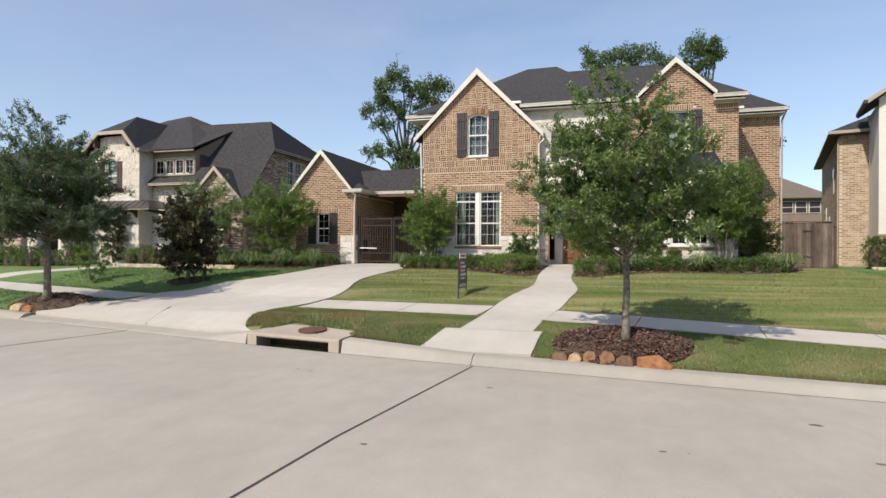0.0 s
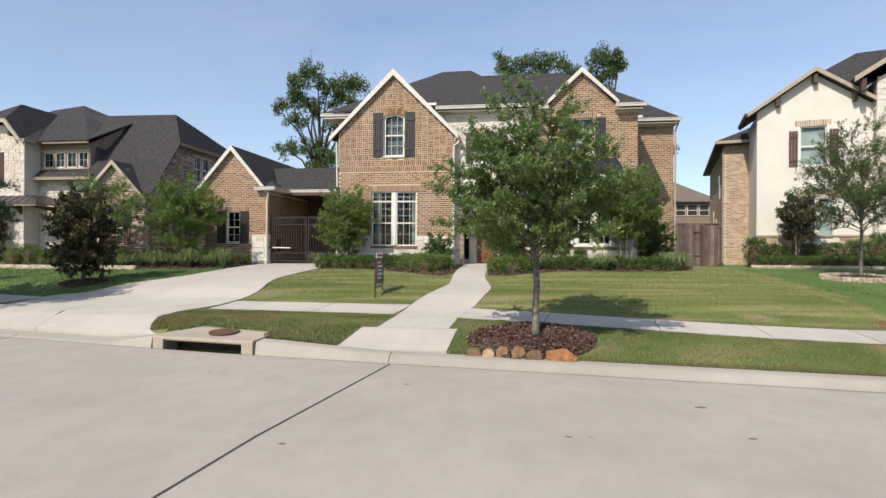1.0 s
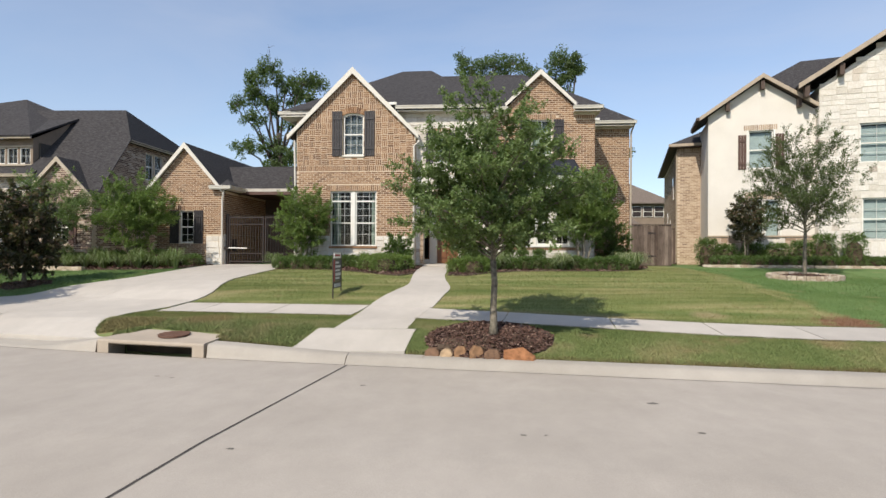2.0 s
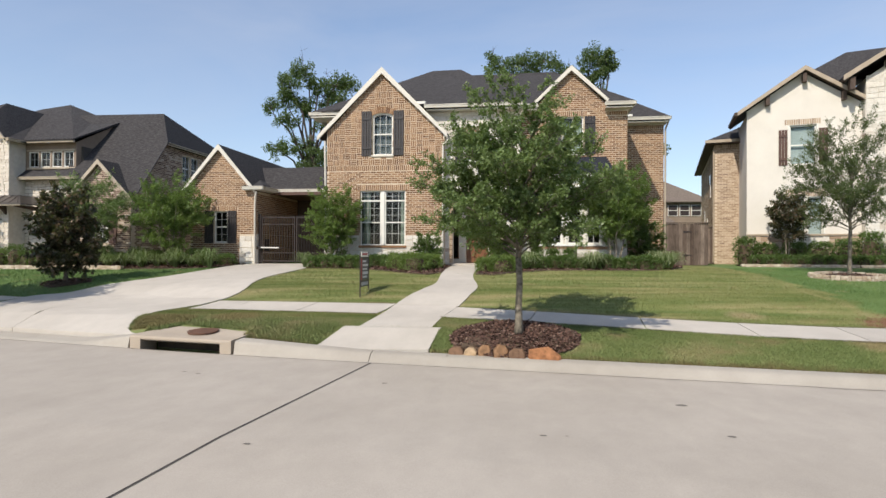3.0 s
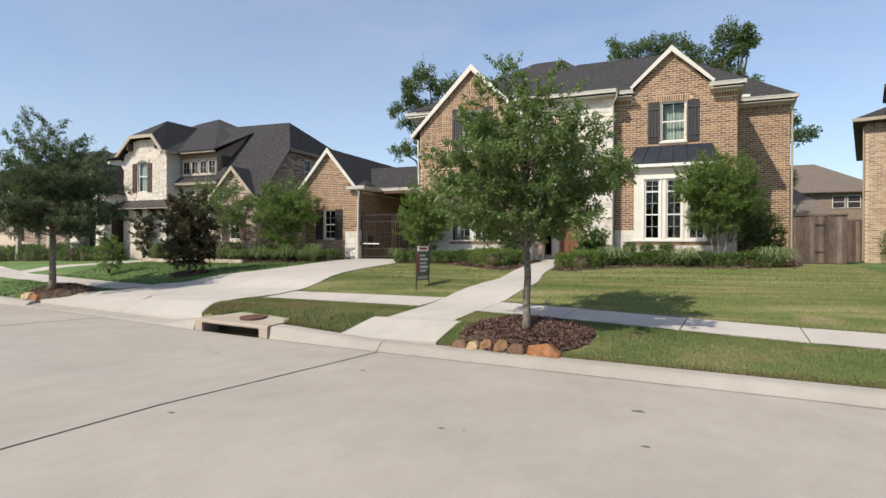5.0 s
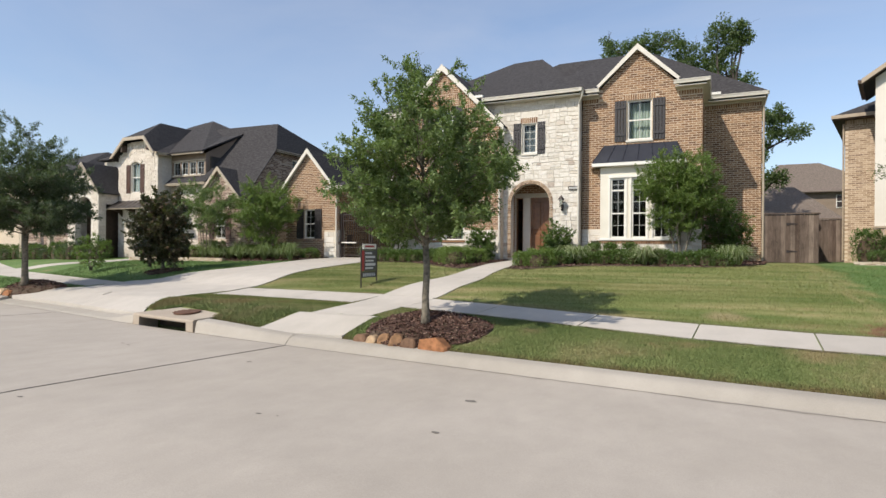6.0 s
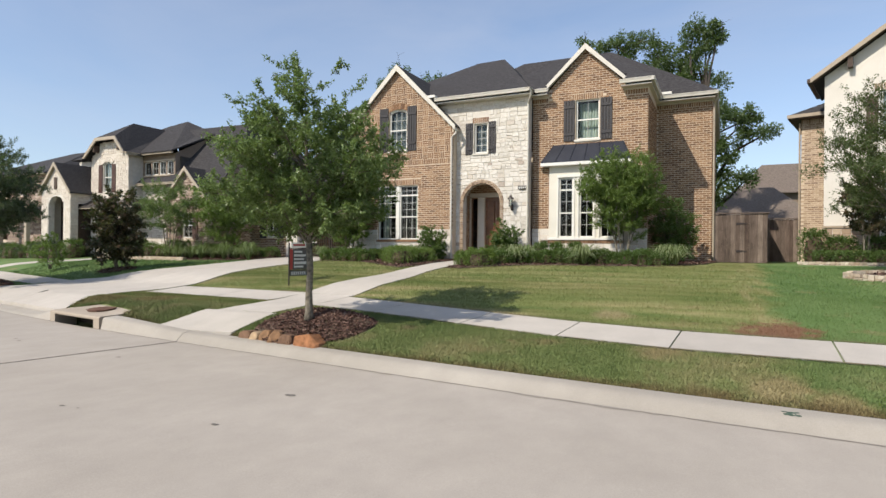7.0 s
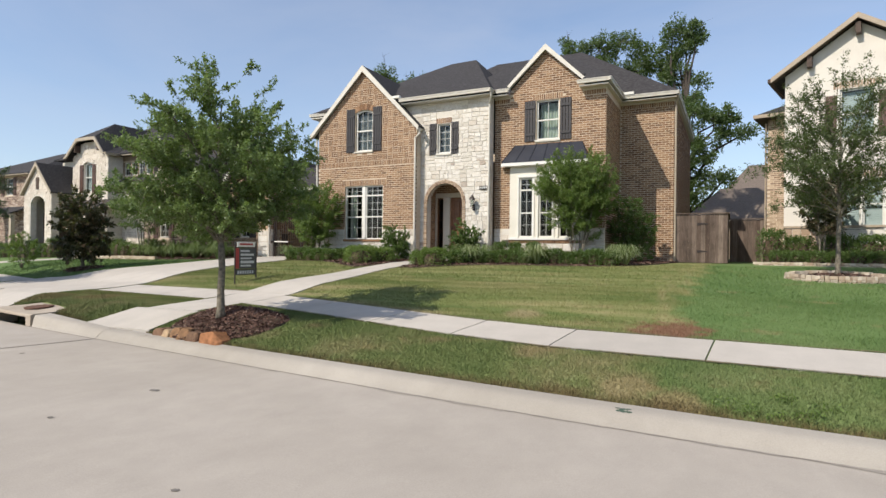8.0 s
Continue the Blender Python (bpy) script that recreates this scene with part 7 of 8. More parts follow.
# ---- planting ----
def leaf_cloud(rng, centres, radii, per, length, width, droop=0.3, flat=0.0):
    """Leaves scattered round centres, each a folded kite of four corners."""
    centres = np.repeat(np.asarray(centres, float), per, 0)
    n = len(centres)
    rad = np.repeat(np.asarray(radii, float), per, 0)
    d = rng.normal(size=(n, 3))
    d /= np.linalg.norm(d, axis=1, keepdims=True)
    r = (rad * rng.random(n) ** 0.45)[:, None]
    p = centres + d * r
    way = rng.normal(size=(n, 3)) * 0.8 + d * 0.6
    way[:, 2] -= droop
    way /= np.linalg.norm(way, axis=1, keepdims=True)
    up = rng.normal(size=(n, 3)) * 0.7 + np.array([0, 0, 1.0 + flat])
    side = np.cross(way, up)
    side /= np.linalg.norm(side, axis=1, keepdims=True) + 1e-9
    L = length * rng.uniform(0.65, 1.2, (n, 1))
    W = width * rng.uniform(0.7, 1.2, (n, 1))
    nrm = np.cross(side, way)
    V = np.stack([p, p + way * L * 0.5 + side * W * 0.5 + nrm * W * 0.18, p + way * L, p + way * L * 0.5 - side * W * 0.5 + nrm * W * 0.18], 1).reshape(-1, 3)
    F = np.arange(n * 4).reshape(n, 4)
    return V, F


def add_leaves(parent, name, V, F, mat, label=""):
    ob = quads(name, V, F, mat)
    base = origin(parent)
    ob.data.transform(Matrix.Translation(-base))
    ob.parent = parent
    return tagged(ob, label, kind="stuff")


def branch_tree(name, base, env, fork, trunk_r, seed, mat, label, limbs=26, reach=(0.8, 1.08), rise=(0.35, 0.9), step=0.17, twig=0.26, leaves=34, length=0.07, width=0.032, bark=None, stems=1, spread=0.16, group="", skew=(0.0, 0.0), droop=0.12, sprays=0, fill=0.3, lift=0.0):
    """A tree grown limb by limb: trunk and leader, limbs out to the edge of the crown, side shoots, leafy twigs."""
    rng = np.random.default_rng(seed)
    T = thing(name, base, label, "tree", group)
    bark = bark or MAT_BARK
    B = Vector(base)
    zs, rs = [e[0] for e in env], [e[1] for e in env]
    top = zs[-1]
    wood, twigs = M(), []
    axes = []
    for s_ in range(stems):
        a = s_ * math.tau / stems + 0.5
        out = Vector((math.cos(a), math.sin(a), 0)) * (spread if stems > 1 else 0.0)
        pts = [B + out * 0.5 + Vector((0, 0, -0.1)), B + out * 0.55 + Vector((0, 0, 0.1))]
        k = 3
        for i in range(1, k + 1):
            pts.append(B + out * (0.55 + 0.7 * i / k) + Vector((rng.normal() * 0.008, rng.normal() * 0.008, (fork - B.z) * i / k)))
        radii = [trunk_r * 1.5, trunk_r * 1.1] + [trunk_r * (1.0 - 0.16 * i / k) for i in range(1, k + 1)]
        part("trunk", M().tube(pts, radii, 10), bark, T, smooth=True)
        head = pts[-1]
        tip = B + out * 5.0 + Vector((skew[0] * 0.6, skew[1] * 0.6, 0))
        tip.z = top - 0.25 * (top - fork) * rng.uniform(0.4, 1.0)
        axis = [head.lerp(tip, i / 5) + Vector(rng.normal(size=3) * 0.05 * (0 < i < 5)) for i in range(6)]
        wood.tube(axis, [trunk_r * 0.8 * (1 - 0.85 * i / 5) for i in range(6)], 6)
        axes.append(axis)
    def along(axis, u):
        i = min(len(axis) - 2, int(u * (len(axis) - 1)))
        return axis[i].lerp(axis[i + 1], u * (len(axis) - 1) - i)
    grid = np.linspace(zs[0], top, 60)
    girth = np.cumsum(np.interp(grid, zs, rs) ** 1.5)
    for i in range(limbs):
        u = float(np.interp((i + 0.5) / limbs * girth[-1], girth, np.linspace(0, 1, 60)))
        axis = axes[i % stems]
        start = along(axis, max(0.0, u * 0.80 - 0.06 + rng.uniform(-0.03, 0.03)))
        az = i * 2.39996 + rng.uniform(-0.35, 0.35)
        span = top - zs[0]
        zt = zs[0] + span * min(0.97, max(0.03, u + rng.uniform(-0.07, 0.07)))
        R = float(np.interp(zt, zs, rs)) * rng.uniform(*reach) * (1 + 0.10 * math.sin(2 * az + seed))
        end = Vector((B.x + skew[0] + R * math.cos(az), B.y + skew[1] + R * math.sin(az), zt))
        if end.z < start.z - 0.15:
            start = along(axis, 0.0)
        L = (end - start).length
        mid = start.lerp(end, 0.5) + Vector((rng.normal() * 0.06 * L, rng.normal() * 0.06 * L, (rise[0] - 0.25) * 0.35 * L))
        path = []
        for k in range(9):
            w = k / 8
            p = start * (1 - w) ** 2 + mid * (2 * w * (1 - w)) + end * w * w
            p.z -= droop * L * 0.3 * max(0.0, w - 0.6) ** 2
            path.append(p + Vector(rng.normal(size=3)) * 0.012 * (k > 0))
        th = max(0.007, min(trunk_r * 0.45, 0.008 + 0.010 * L)) * (1 - 0.4 * u)
        wood.tube(path, [th * (1 - 0.1 * k) for k in range(9)], 5)
        n = max(3, int(L / step))
        for j in range(n):
            w = fill + (1 - fill) * (j + rng.uniform(0.2, 0.8)) / n
            k = min(7, int(w * 8))
            p = path[k].lerp(path[k + 1], w * 8 - k)
            way = (path[k + 1] - path[k]).normalized()
            side = way.cross(Vector((0, 0, 1))).normalized() * (1 if j % 2 else -1)
            d = (way * rng.uniform(0.3, 0.9) + side * rng.uniform(0.4, 1.0) + Vector((rng.normal() * 0.3, rng.normal() * 0.3, rng.uniform(-0.25, 0.55) + lift))).normalized()
            l2 = (0.22 + 0.30 * L * (1.15 - w)) * rng.uniform(0.6, 1.15)
            q = p + d * l2
            q.z -= droop * l2 * 0.5
            wood.tube([p, p.lerp(q, 0.5) + Vector((0, 0, 0.03 * l2)), q], [th * 0.35, th * 0.22, 0.002], 4)
            for v in np.arange(0.12, 1.0, max(0.10, 0.085 / l2)):
                c = p.lerp(q, float(v))
                e = (d * 0.6 + Vector(rng.normal(size=3)) * 0.75 + Vector((0, 0, 0.12))).normalized()
                twigs.append((c, c + e * twig * rng.uniform(0.5, 1.15)))
            twigs.append((q, q + d * twig * rng.uniform(0.5, 1.1)))
        twigs.append((path[-1], path[-1] + (path[-1] - path[-2]).normalized() * twig))
    for _ in range(sprays):
        az, zt = rng.uniform(0, math.tau), rng.uniform(zs[0] + 0.45 * (top - zs[0]), top)
        R = float(np.interp(zt, zs, rs)) * rng.uniform(0.55, 0.95)
        p = Vector((B.x + skew[0] + R * math.cos(az), B.y + skew[1] + R * math.sin(az), zt - 0.1))
        q = p + Vector((math.cos(az) * rng.uniform(0.1, 0.8), math.sin(az) * rng.uniform(0.1, 0.8), rng.uniform(0.4, 1.0))).normalized() * twig * rng.uniform(1.6, 3.0)
        wood.tube([p, q], [0.006, 0.002], 3)
        for v in np.arange(0.15, 1.0, 0.17):
            c = p.lerp(q, float(v))
            twigs.append((c, c + ((q - p).normalized() + Vector(rng.normal(size=3)) * 0.7).normalized() * twig * 0.6))
    part("branchwork", wood, bark, T, kind="stuff")
    P, Q = np.array([t[0] for t in twigs]), np.array([t[1] for t in twigs])
    P, Q = np.repeat(P, leaves, 0), np.repeat(Q, leaves, 0)
    n = len(P)
    way = Q - P
    way /= np.linalg.norm(way, axis=1, keepdims=True) + 1e-9
    c = P + (Q - P) * rng.random((n, 1)) + rng.normal(size=(n, 3)) * twig * 0.10
    d = way * 0.5 + rng.normal(size=(n, 3)) * 0.6
    d[:, 2] -= 0.15
    d /= np.linalg.norm(d, axis=1, keepdims=True)
    up = rng.normal(size=(n, 3)) * 0.55 + [0, -0.25, 1.0]
    sd = np.cross(d, up)
    sd /= np.linalg.norm(sd, axis=1, keepdims=True) + 1e-9
    L, W = length * rng.uniform(0.6, 1.2, (n, 1)), width * rng.uniform(0.7, 1.2, (n, 1))
    nm = np.cross(sd, d)
    V = np.stack([c, c + d * L * 0.5 + sd * W * 0.5 + nm * W * 0.18, c + d * L, c + d * L * 0.5 - sd * W * 0.5 + nm * W * 0.18], 1).reshape(-1, 3)
    add_leaves(T, "crown", V, np.arange(n * 4).reshape(n, 4), mat)
    return T


def massed_tree(name, base, masses, trunk_r, seed, mat, label, head, per=300, length=0.2, width=0.1, bare=8, bark=None, thick=1.0):
    """A tall open tree: a forked trunk, crooked limbs, and a heavy spray of leaves at the end of each; masses are (x, y, z, radius)."""
    rng = np.random.default_rng(seed)
    T = thing(name, base, label, "tree")
    bark = bark or MAT_BARK_DARK
    B = Vector(base)
    hub = Vector(head)
    part("trunk", M().tube([B + Vector((0, 0, -0.1)), B + Vector((0, 0, 0.4)), B.lerp(hub, 0.5) + Vector((0.12, 0, 0)), hub], [trunk_r * 1.4, trunk_r * 1.05, trunk_r * 0.85, trunk_r * 0.6], 10), bark, T, smooth=True)
    wood, clumps, radii = M(), [], []
    for x, y, z, r in masses:
        c = Vector((x, y, z))
        low = max(0.25, min(1.0, (z - B.z) * 0.55 / max(0.1, hub.z - B.z)))
        start = B.lerp(hub, low)
        mid = start.lerp(c, 0.55) + Vector(rng.normal(size=3)) * 0.3 + Vector((0, 0, 0.12 * (c - start).length))
        pre = mid.lerp(c, 0.6) + Vector(rng.normal(size=3)) * 0.15
        wood.tube([start, mid, pre, c], [trunk_r * 0.36, trunk_r * 0.24, trunk_r * 0.15, 0.02], 5)
        k = max(5, int(17 * r * r))
        for _ in range(k):
            d = Vector(rng.normal(size=3))
            d = d.normalized() * r * rng.uniform(0.45, 1.08)
            d.z *= 0.82
            p = c + d
            wood.tube([c, c.lerp(p, 0.5) + Vector((0, 0, 0.06)), p], [0.03, 0.02, 0.006], 3)
            clumps.append(tuple(p))
            radii.append(rng.uniform(0.24, 0.46))
    tops = sorted(masses, key=lambda q: -q[2])
    for i in range(bare):
        x, y, z, r = tops[int(rng.integers(min(6, len(tops))))]
        p = Vector((x, y, z))
        q = p + Vector((rng.normal() * 0.5, rng.normal() * 0.4, 1.0)).normalized() * (r + rng.uniform(0.3, 0.9))
        wood.tube([p, p.lerp(q, 0.6) + Vector(rng.normal(size=3)) * 0.08, q], [0.03, 0.018, 0.006], 4)
        for _ in range(3):
            e = p.lerp(q, rng.uniform(0.5, 0.9))
            wood.tube([e, e + Vector((rng.normal() * 0.35, rng.normal() * 0.2, rng.uniform(0.1, 0.5)))], [0.012, 0.004], 3)
    part("branchwork", wood, bark, T, kind="stuff")
    V, F = leaf_cloud(rng, clumps, radii, int(per * 0.2 * thick), length, width)
    add_leaves(T, "crown", V, F, mat)
    return T


OAK = [(2.2, 1.05), (2.5, 1.68), (3.0, 1.86), (3.5, 1.75), (4.0, 1.48), (4.4, 1.12), (4.75, 0.75), (5.1, 0.35)]
branch_tree("oak_tree", (0.80, 10.14, 0.55), OAK, 1.85, 0.066, 4, MAT_OAK, "young green oak street tree in a mulch ring", limbs=42, reach=(0.62, 1.05), rise=(0.5, 0.9), step=0.15, twig=0.21, leaves=28, length=0.068, width=0.034, skew=(-0.12, 0.05), sprays=10, fill=0.2)
SHADE = [(2.2, 1.5), (2.7, 2.3), (3.3, 2.5), (4.0, 2.3), (4.7, 1.75), (5.3, 1.05), (5.8, 0.4)]
branch_tree("oak_tree", (-15.45, 12.45, 0.58), SHADE, 2.2, 0.10, 9, MAT_OAK_GREY, "grey-green oak street tree in a mulch ring", limbs=44, reach=(0.75, 1.06), rise=(0.55, 0.9), step=0.17, twig=0.27, leaves=30, length=0.085, width=0.03, skew=(-0.1, 0.0), sprays=26, fill=0.2)
ELM = [(2.75, 1.1), (3.2, 1.75), (4.0, 2.0), (4.8, 1.7), (5.5, 1.1), (6.2, 0.4)]
branch_tree("elm_tree", (11.5, 20.45, 1.3), ELM, 2.7, 0.062, 12, MAT_ELM, "thin-crowned young tree in a round stone planter", limbs=34, reach=(0.6, 1.08), rise=(0.95, 1.0), step=0.2, twig=0.3, leaves=24, length=0.07, width=0.03, sprays=50, fill=0.3, lift=0.65, droop=0.0)
MAG = [(1.1, 0.65), (1.6, 0.85), (2.3, 0.95), (3.0, 0.92), (3.6, 0.72), (4.15, 0.35)]
branch_tree("magnolia_tree", (-14.12, 16.7, 0.98), MAG, 1.3, 0.06, 3, MAT_DARKLEAF, "dark bronze-leaved magnolia on the lawn", limbs=34, reach=(0.8, 1.1), rise=(0.35, 0.8), step=0.2, twig=0.2, leaves=14, length=0.15, width=0.078, fill=0.15)
branch_tree("sapling", (-18.75, 16.85, 0.88), [(0.95, 0.35), (1.4, 0.55), (1.9, 0.5), (2.35, 0.2)], 1.0, 0.02, 5, MAT_MYRTLE, "small green sapling on the lawn", limbs=14, step=0.14, twig=0.14, leaves=18, length=0.075, width=0.034, stems=3, spread=0.08)
BUSH = [(1.5, 0.5), (2.0, 0.78), (2.7, 1.0), (3.4, 1.05), (3.9, 0.95), (4.3, 0.65), (4.6, 0.3)]
branch_tree("holly_bush", (-6.85, 22.1, 1.33), BUSH, 1.5, 0.035, 8, MAT_MYRTLE, "tall green holly beside the window", limbs=36, reach=(0.72, 1.06), rise=(0.5, 0.9), step=0.17, twig=0.2, leaves=23, length=0.075, width=0.034, stems=3, spread=0.1, sprays=24, fill=0.15, lift=0.3)
MYR = [(2.2, 0.5), (2.6, 0.8), (3.2, 1.15), (3.8, 1.38), (4.4, 1.36), (4.8, 1.05), (5.1, 0.5)]
branch_tree("crape_myrtle", (4.3, 22.4, 1.36), MYR, 2.05, 0.024, 6, MAT_MYRTLE, "bright green multi-stemmed crape myrtle before the bay", limbs=46, reach=(0.72, 1.06), rise=(0.7, 1.0), step=0.17, twig=0.22, leaves=28, length=0.07, width=0.03, stems=6, spread=0.2, sprays=46, fill=0.15, lift=0.35)
branch_tree("crape_myrtle", (5.75, 24.6, 1.4), [(1.5, 0.5), (2.0, 0.75), (2.7, 0.78), (3.3, 0.55), (3.8, 0.2)], 1.6, 0.022, 7, MAT_HEDGE, "shaded green shrub in the corner of the wing", limbs=28, rise=(0.6, 1.0), step=0.17, twig=0.2, leaves=25, length=0.08, width=0.036, stems=4, spread=0.1, fill=0.15)
branch_tree("crape_myrtle", (-14.1, 22.3, 1.3), [(1.7, 0.7), (2.4, 1.1), (3.1, 1.45), (3.8, 1.5), (4.3, 1.25), (4.7, 0.8), (4.95, 0.35)], 1.9, 0.026, 14, MAT_MYRTLE, "green crape myrtle beside the garage wing", limbs=40, reach=(0.72, 1.06), rise=(0.7, 1.0), step=0.19, twig=0.25, leaves=25, length=0.08, width=0.033, stems=5, spread=0.2, sprays=40, fill=0.15, lift=0.35)
branch_tree("crape_myrtle", (-17.2, 21.6, 1.25), [(2.5, 0.8), (3.2, 1.5), (3.9, 1.7), (4.6, 1.15), (5.05, 0.4)], 2.6, 0.028, 15, MAT_OAK, "multi-stemmed crape myrtle with bare lower stems", limbs=30, reach=(0.7, 1.08), rise=(0.6, 0.9), step=0.22, twig=0.26, leaves=18, length=0.09, width=0.036, stems=5, spread=0.24, sprays=14, fill=0.35)
branch_tree("climbing_shrub", (-24.5, 23.2, 1.35), [(1.4, 0.35), (2.2, 0.5), (3.0, 0.5), (3.6, 0.35), (3.95, 0.15)], 1.6, 0.02, 26, MAT_DARKLEAF, "tall dark shrub against the limestone wall", limbs=22, step=0.16, twig=0.16, leaves=18, length=0.09, width=0.045, stems=3, spread=0.08, fill=0.1)
branch_tree("camellia_bush", (-2.95, 22.3, 1.36), [(1.4, 0.4), (1.8, 0.55), (2.3, 0.5), (2.75, 0.2)], 1.5, 0.02, 16, MAT_HEDGE, "rounded green shrub beside the entry", limbs=24, step=0.14, twig=0.14, leaves=28, length=0.07, width=0.034, stems=3, spread=0.06, fill=0.1)
branch_tree("camellia_bush", (0.0, 22.6, 1.38), [(1.4, 0.45), (1.9, 0.6), (2.4, 0.5), (2.9, 0.18)], 1.5, 0.02, 17, MAT_HEDGE, "pointed green shrub beside the entry arch", limbs=26, step=0.14, twig=0.14, leaves=30, length=0.07, width=0.034, stems=3, spread=0.06, fill=0.1)
branch_tree("loquat_tree", (11.75, 25.65, 1.5), [(2.6, 0.45), (3.1, 0.75), (3.7, 0.82), (4.25, 0.6), (4.7, 0.25)], 2.5, 0.035, 18, MAT_DARKLEAF, "small dark-leaved tree before the stucco wall", limbs=24, step=0.22, twig=0.2, leaves=16, length=0.13, width=0.06, stems=2, spread=0.08, fill=0.2)
# tall trees behind the house
massed_tree("tall_tree", (-15.6, 42.5, 1.4), [(-16.4, 42.5, 15.9, 1.15), (-17.3, 42.0, 14.8, 1.1), (-19.0, 42.5, 13.2, 0.75), (-18.2, 43.0, 14.0, 0.85), (-13.9, 42.5, 14.7, 1.2), (-12.7, 42.8, 14.9, 0.8), (-13.3, 42.2, 13.7, 0.75), (-14.9, 43.0, 14.1, 1.0), (-16.6, 42.5, 13.2, 1.1), (-17.6, 42.0, 11.9, 0.9), (-18.4, 42.5, 9.9, 0.9), (-16.5, 42.5, 9.9, 1.3), (-15.0, 42.3, 9.2, 1.1), (-14.7, 42.8, 11.6, 0.8), (-15.4, 42.6, 14.9, 0.65), (-13.6, 42.6, 9.6, 0.9), (-16.0, 42.5, 8.2, 1.1)], 0.3, 21, MAT_FARLEAF, "tall open-crowned tree behind the houses", (-15.7, 42.5, 11.0), per=350, length=0.2, width=0.1, bare=2)
massed_tree("tall_tree", (1.4, 43.5, 1.4), [(-1.0, 43.5, 16.0, 1.1), (0.6, 43.3, 16.0, 1.25), (2.1, 43.5, 16.3, 1.1), (3.4, 43.6, 15.3, 1.0), (-1.8, 43.5, 16.7, 0.55), (1.3, 43.5, 14.7, 1.5), (3.2, 43.2, 14.0, 1.2), (-0.5, 43.2, 14.2, 1.3), (0.0, 43.5, 12.6, 1.4), (2.4, 43.5, 12.6, 1.4)], 0.32, 23, MAT_FARLEAF, "tall dark green tree behind the roof", (1.4, 43.5, 11.5), per=330, length=0.2, width=0.095, bare=2)
massed_tree("tall_tree", (6.2, 42.2, 1.4), [(5.5, 43.0, 16.3, 0.95), (6.6, 43.2, 16.4, 0.8), (5.4, 43.2, 14.9, 1.0), (4.6, 43.4, 14.2, 1.0), (6.2, 43.0, 15.3, 0.7), (7.0, 43.2, 15.5, 0.45), (5.7, 42.8, 13.2, 1.1), (7.1, 42.6, 12.7, 0.5), (6.3, 42.0, 11.6, 1.1), (8.8, 40.5, 9.9, 0.75), (9.7, 40.3, 8.9, 0.65), (8.0, 40.5, 9.7, 0.85), (8.4, 40.8, 8.7, 0.85), (6.8, 40.8, 10.3, 1.1), (6.5, 40.5, 8.6, 1.1), (7.4, 40.2, 7.8, 0.75), (6.7, 40.5, 6.9, 1.0), (7.8, 40.3, 6.4, 0.8), (8.7, 40.2, 6.2, 0.4), (7.1, 40.5, 5.3, 0.8), (6.0, 41.0, 5.8, 0.9)], 0.34, 22, MAT_FARLEAF, "tall dark green tree behind the wing", (6.2, 42.0, 11.5), per=400, length=0.2, width=0.1, bare=3)


def mound(name, cx, cy, rx, ry, h, seed, label, chips=2200):
    """A ring of bark mulch heaped round a trunk."""
    rng = np.random.default_rng(seed)
    T = thing(name, (cx, cy, float(gz(cx, cy))), label, "mulch")
    m = M()
    n, rings = 40, 9
    prof = lambda u: h * (1 - u * u) ** 0.9 if u < 1 else 0.0
    ext = [1 + 0.07 * math.sin(3 * i * math.tau / n + seed) + 0.04 * math.sin(7 * i * math.tau / n) for i in range(n)]
    hgt = lambda x, y, u: float(gz(x, y)) + prof(u) + 0.01
    m.v.append((cx, cy, hgt(cx, cy, 0)))
    for k in range(1, rings + 1):
        u = k / rings
        for i in range(n):
            a = i * math.tau / n
            x, y = cx + rx * u * ext[i] * math.cos(a), cy + ry * u * ext[i] * math.sin(a)
            m.v.append((x, y, hgt(x, y, u) - (0.06 if k == rings else 0)))
    for i in range(n):
        m.f.append((0, 1 + i, 1 + (i + 1) % n))
    for k in range(rings - 1):
        for i in range(n):
            a, b = 1 + k * n, 1 + (k + 1) * n
            m.f.append((a + i, b + i, b + (i + 1) % n, a + (i + 1) % n))
    part("mulch_mound", m, MAT_SOIL_AND_SHADE, T, smooth=True)
    CONC.append([(cx + rx * e * math.cos(i * math.tau / n), cy + ry * e * math.sin(i * math.tau / n)) for i, e in enumerate(ext)])
    u = np.sqrt(rng.random(chips)) * 1.02
    a = rng.random(chips) * math.tau
    x, y = cx + rx * u * np.cos(a), cy + ry * u * np.sin(a)
    z = gz(x, y) + np.where(u < 1, h * np.clip(1 - u * u, 0, 1) ** 0.9, 0) + 0.022
    chips_at(T, x, y, z, rng, 0.042)
    return T


def chips_at(T, x, y, z, rng, size=0.055):
    n = len(x)
    p = np.stack([x, y, z], 1)
    w = rng.normal(size=(n, 3)) * [1, 1, 0.35]
    w /= np.linalg.norm(w, axis=1, keepdims=True)
    s = np.cross(w, rng.normal(size=(n, 3)) * 0.5 + [0, 0, 1])
    s /= np.linalg.norm(s, axis=1, keepdims=True)
    L, W = size * rng.uniform(0.5, 1.4, (n, 1)), size * 0.36 * rng.uniform(0.5, 1.3, (n, 1))
    up = np.cross(s, w) * 0.010
    V = np.stack([p - w * L - s * W, p + w * L - s * W * 0.7, p + w * L + s * W * 0.7, p - w * L + s * W, p + up], 1).reshape(-1, 3)
    i = np.arange(n)[:, None] * 5
    F = np.concatenate([i + [0, 1, 4], i + [1, 2, 4], i + [2, 3, 4], i + [3, 0, 4]], 0)
    add_leaves(T, "bark_litter", V, F, MAT_MULCH)


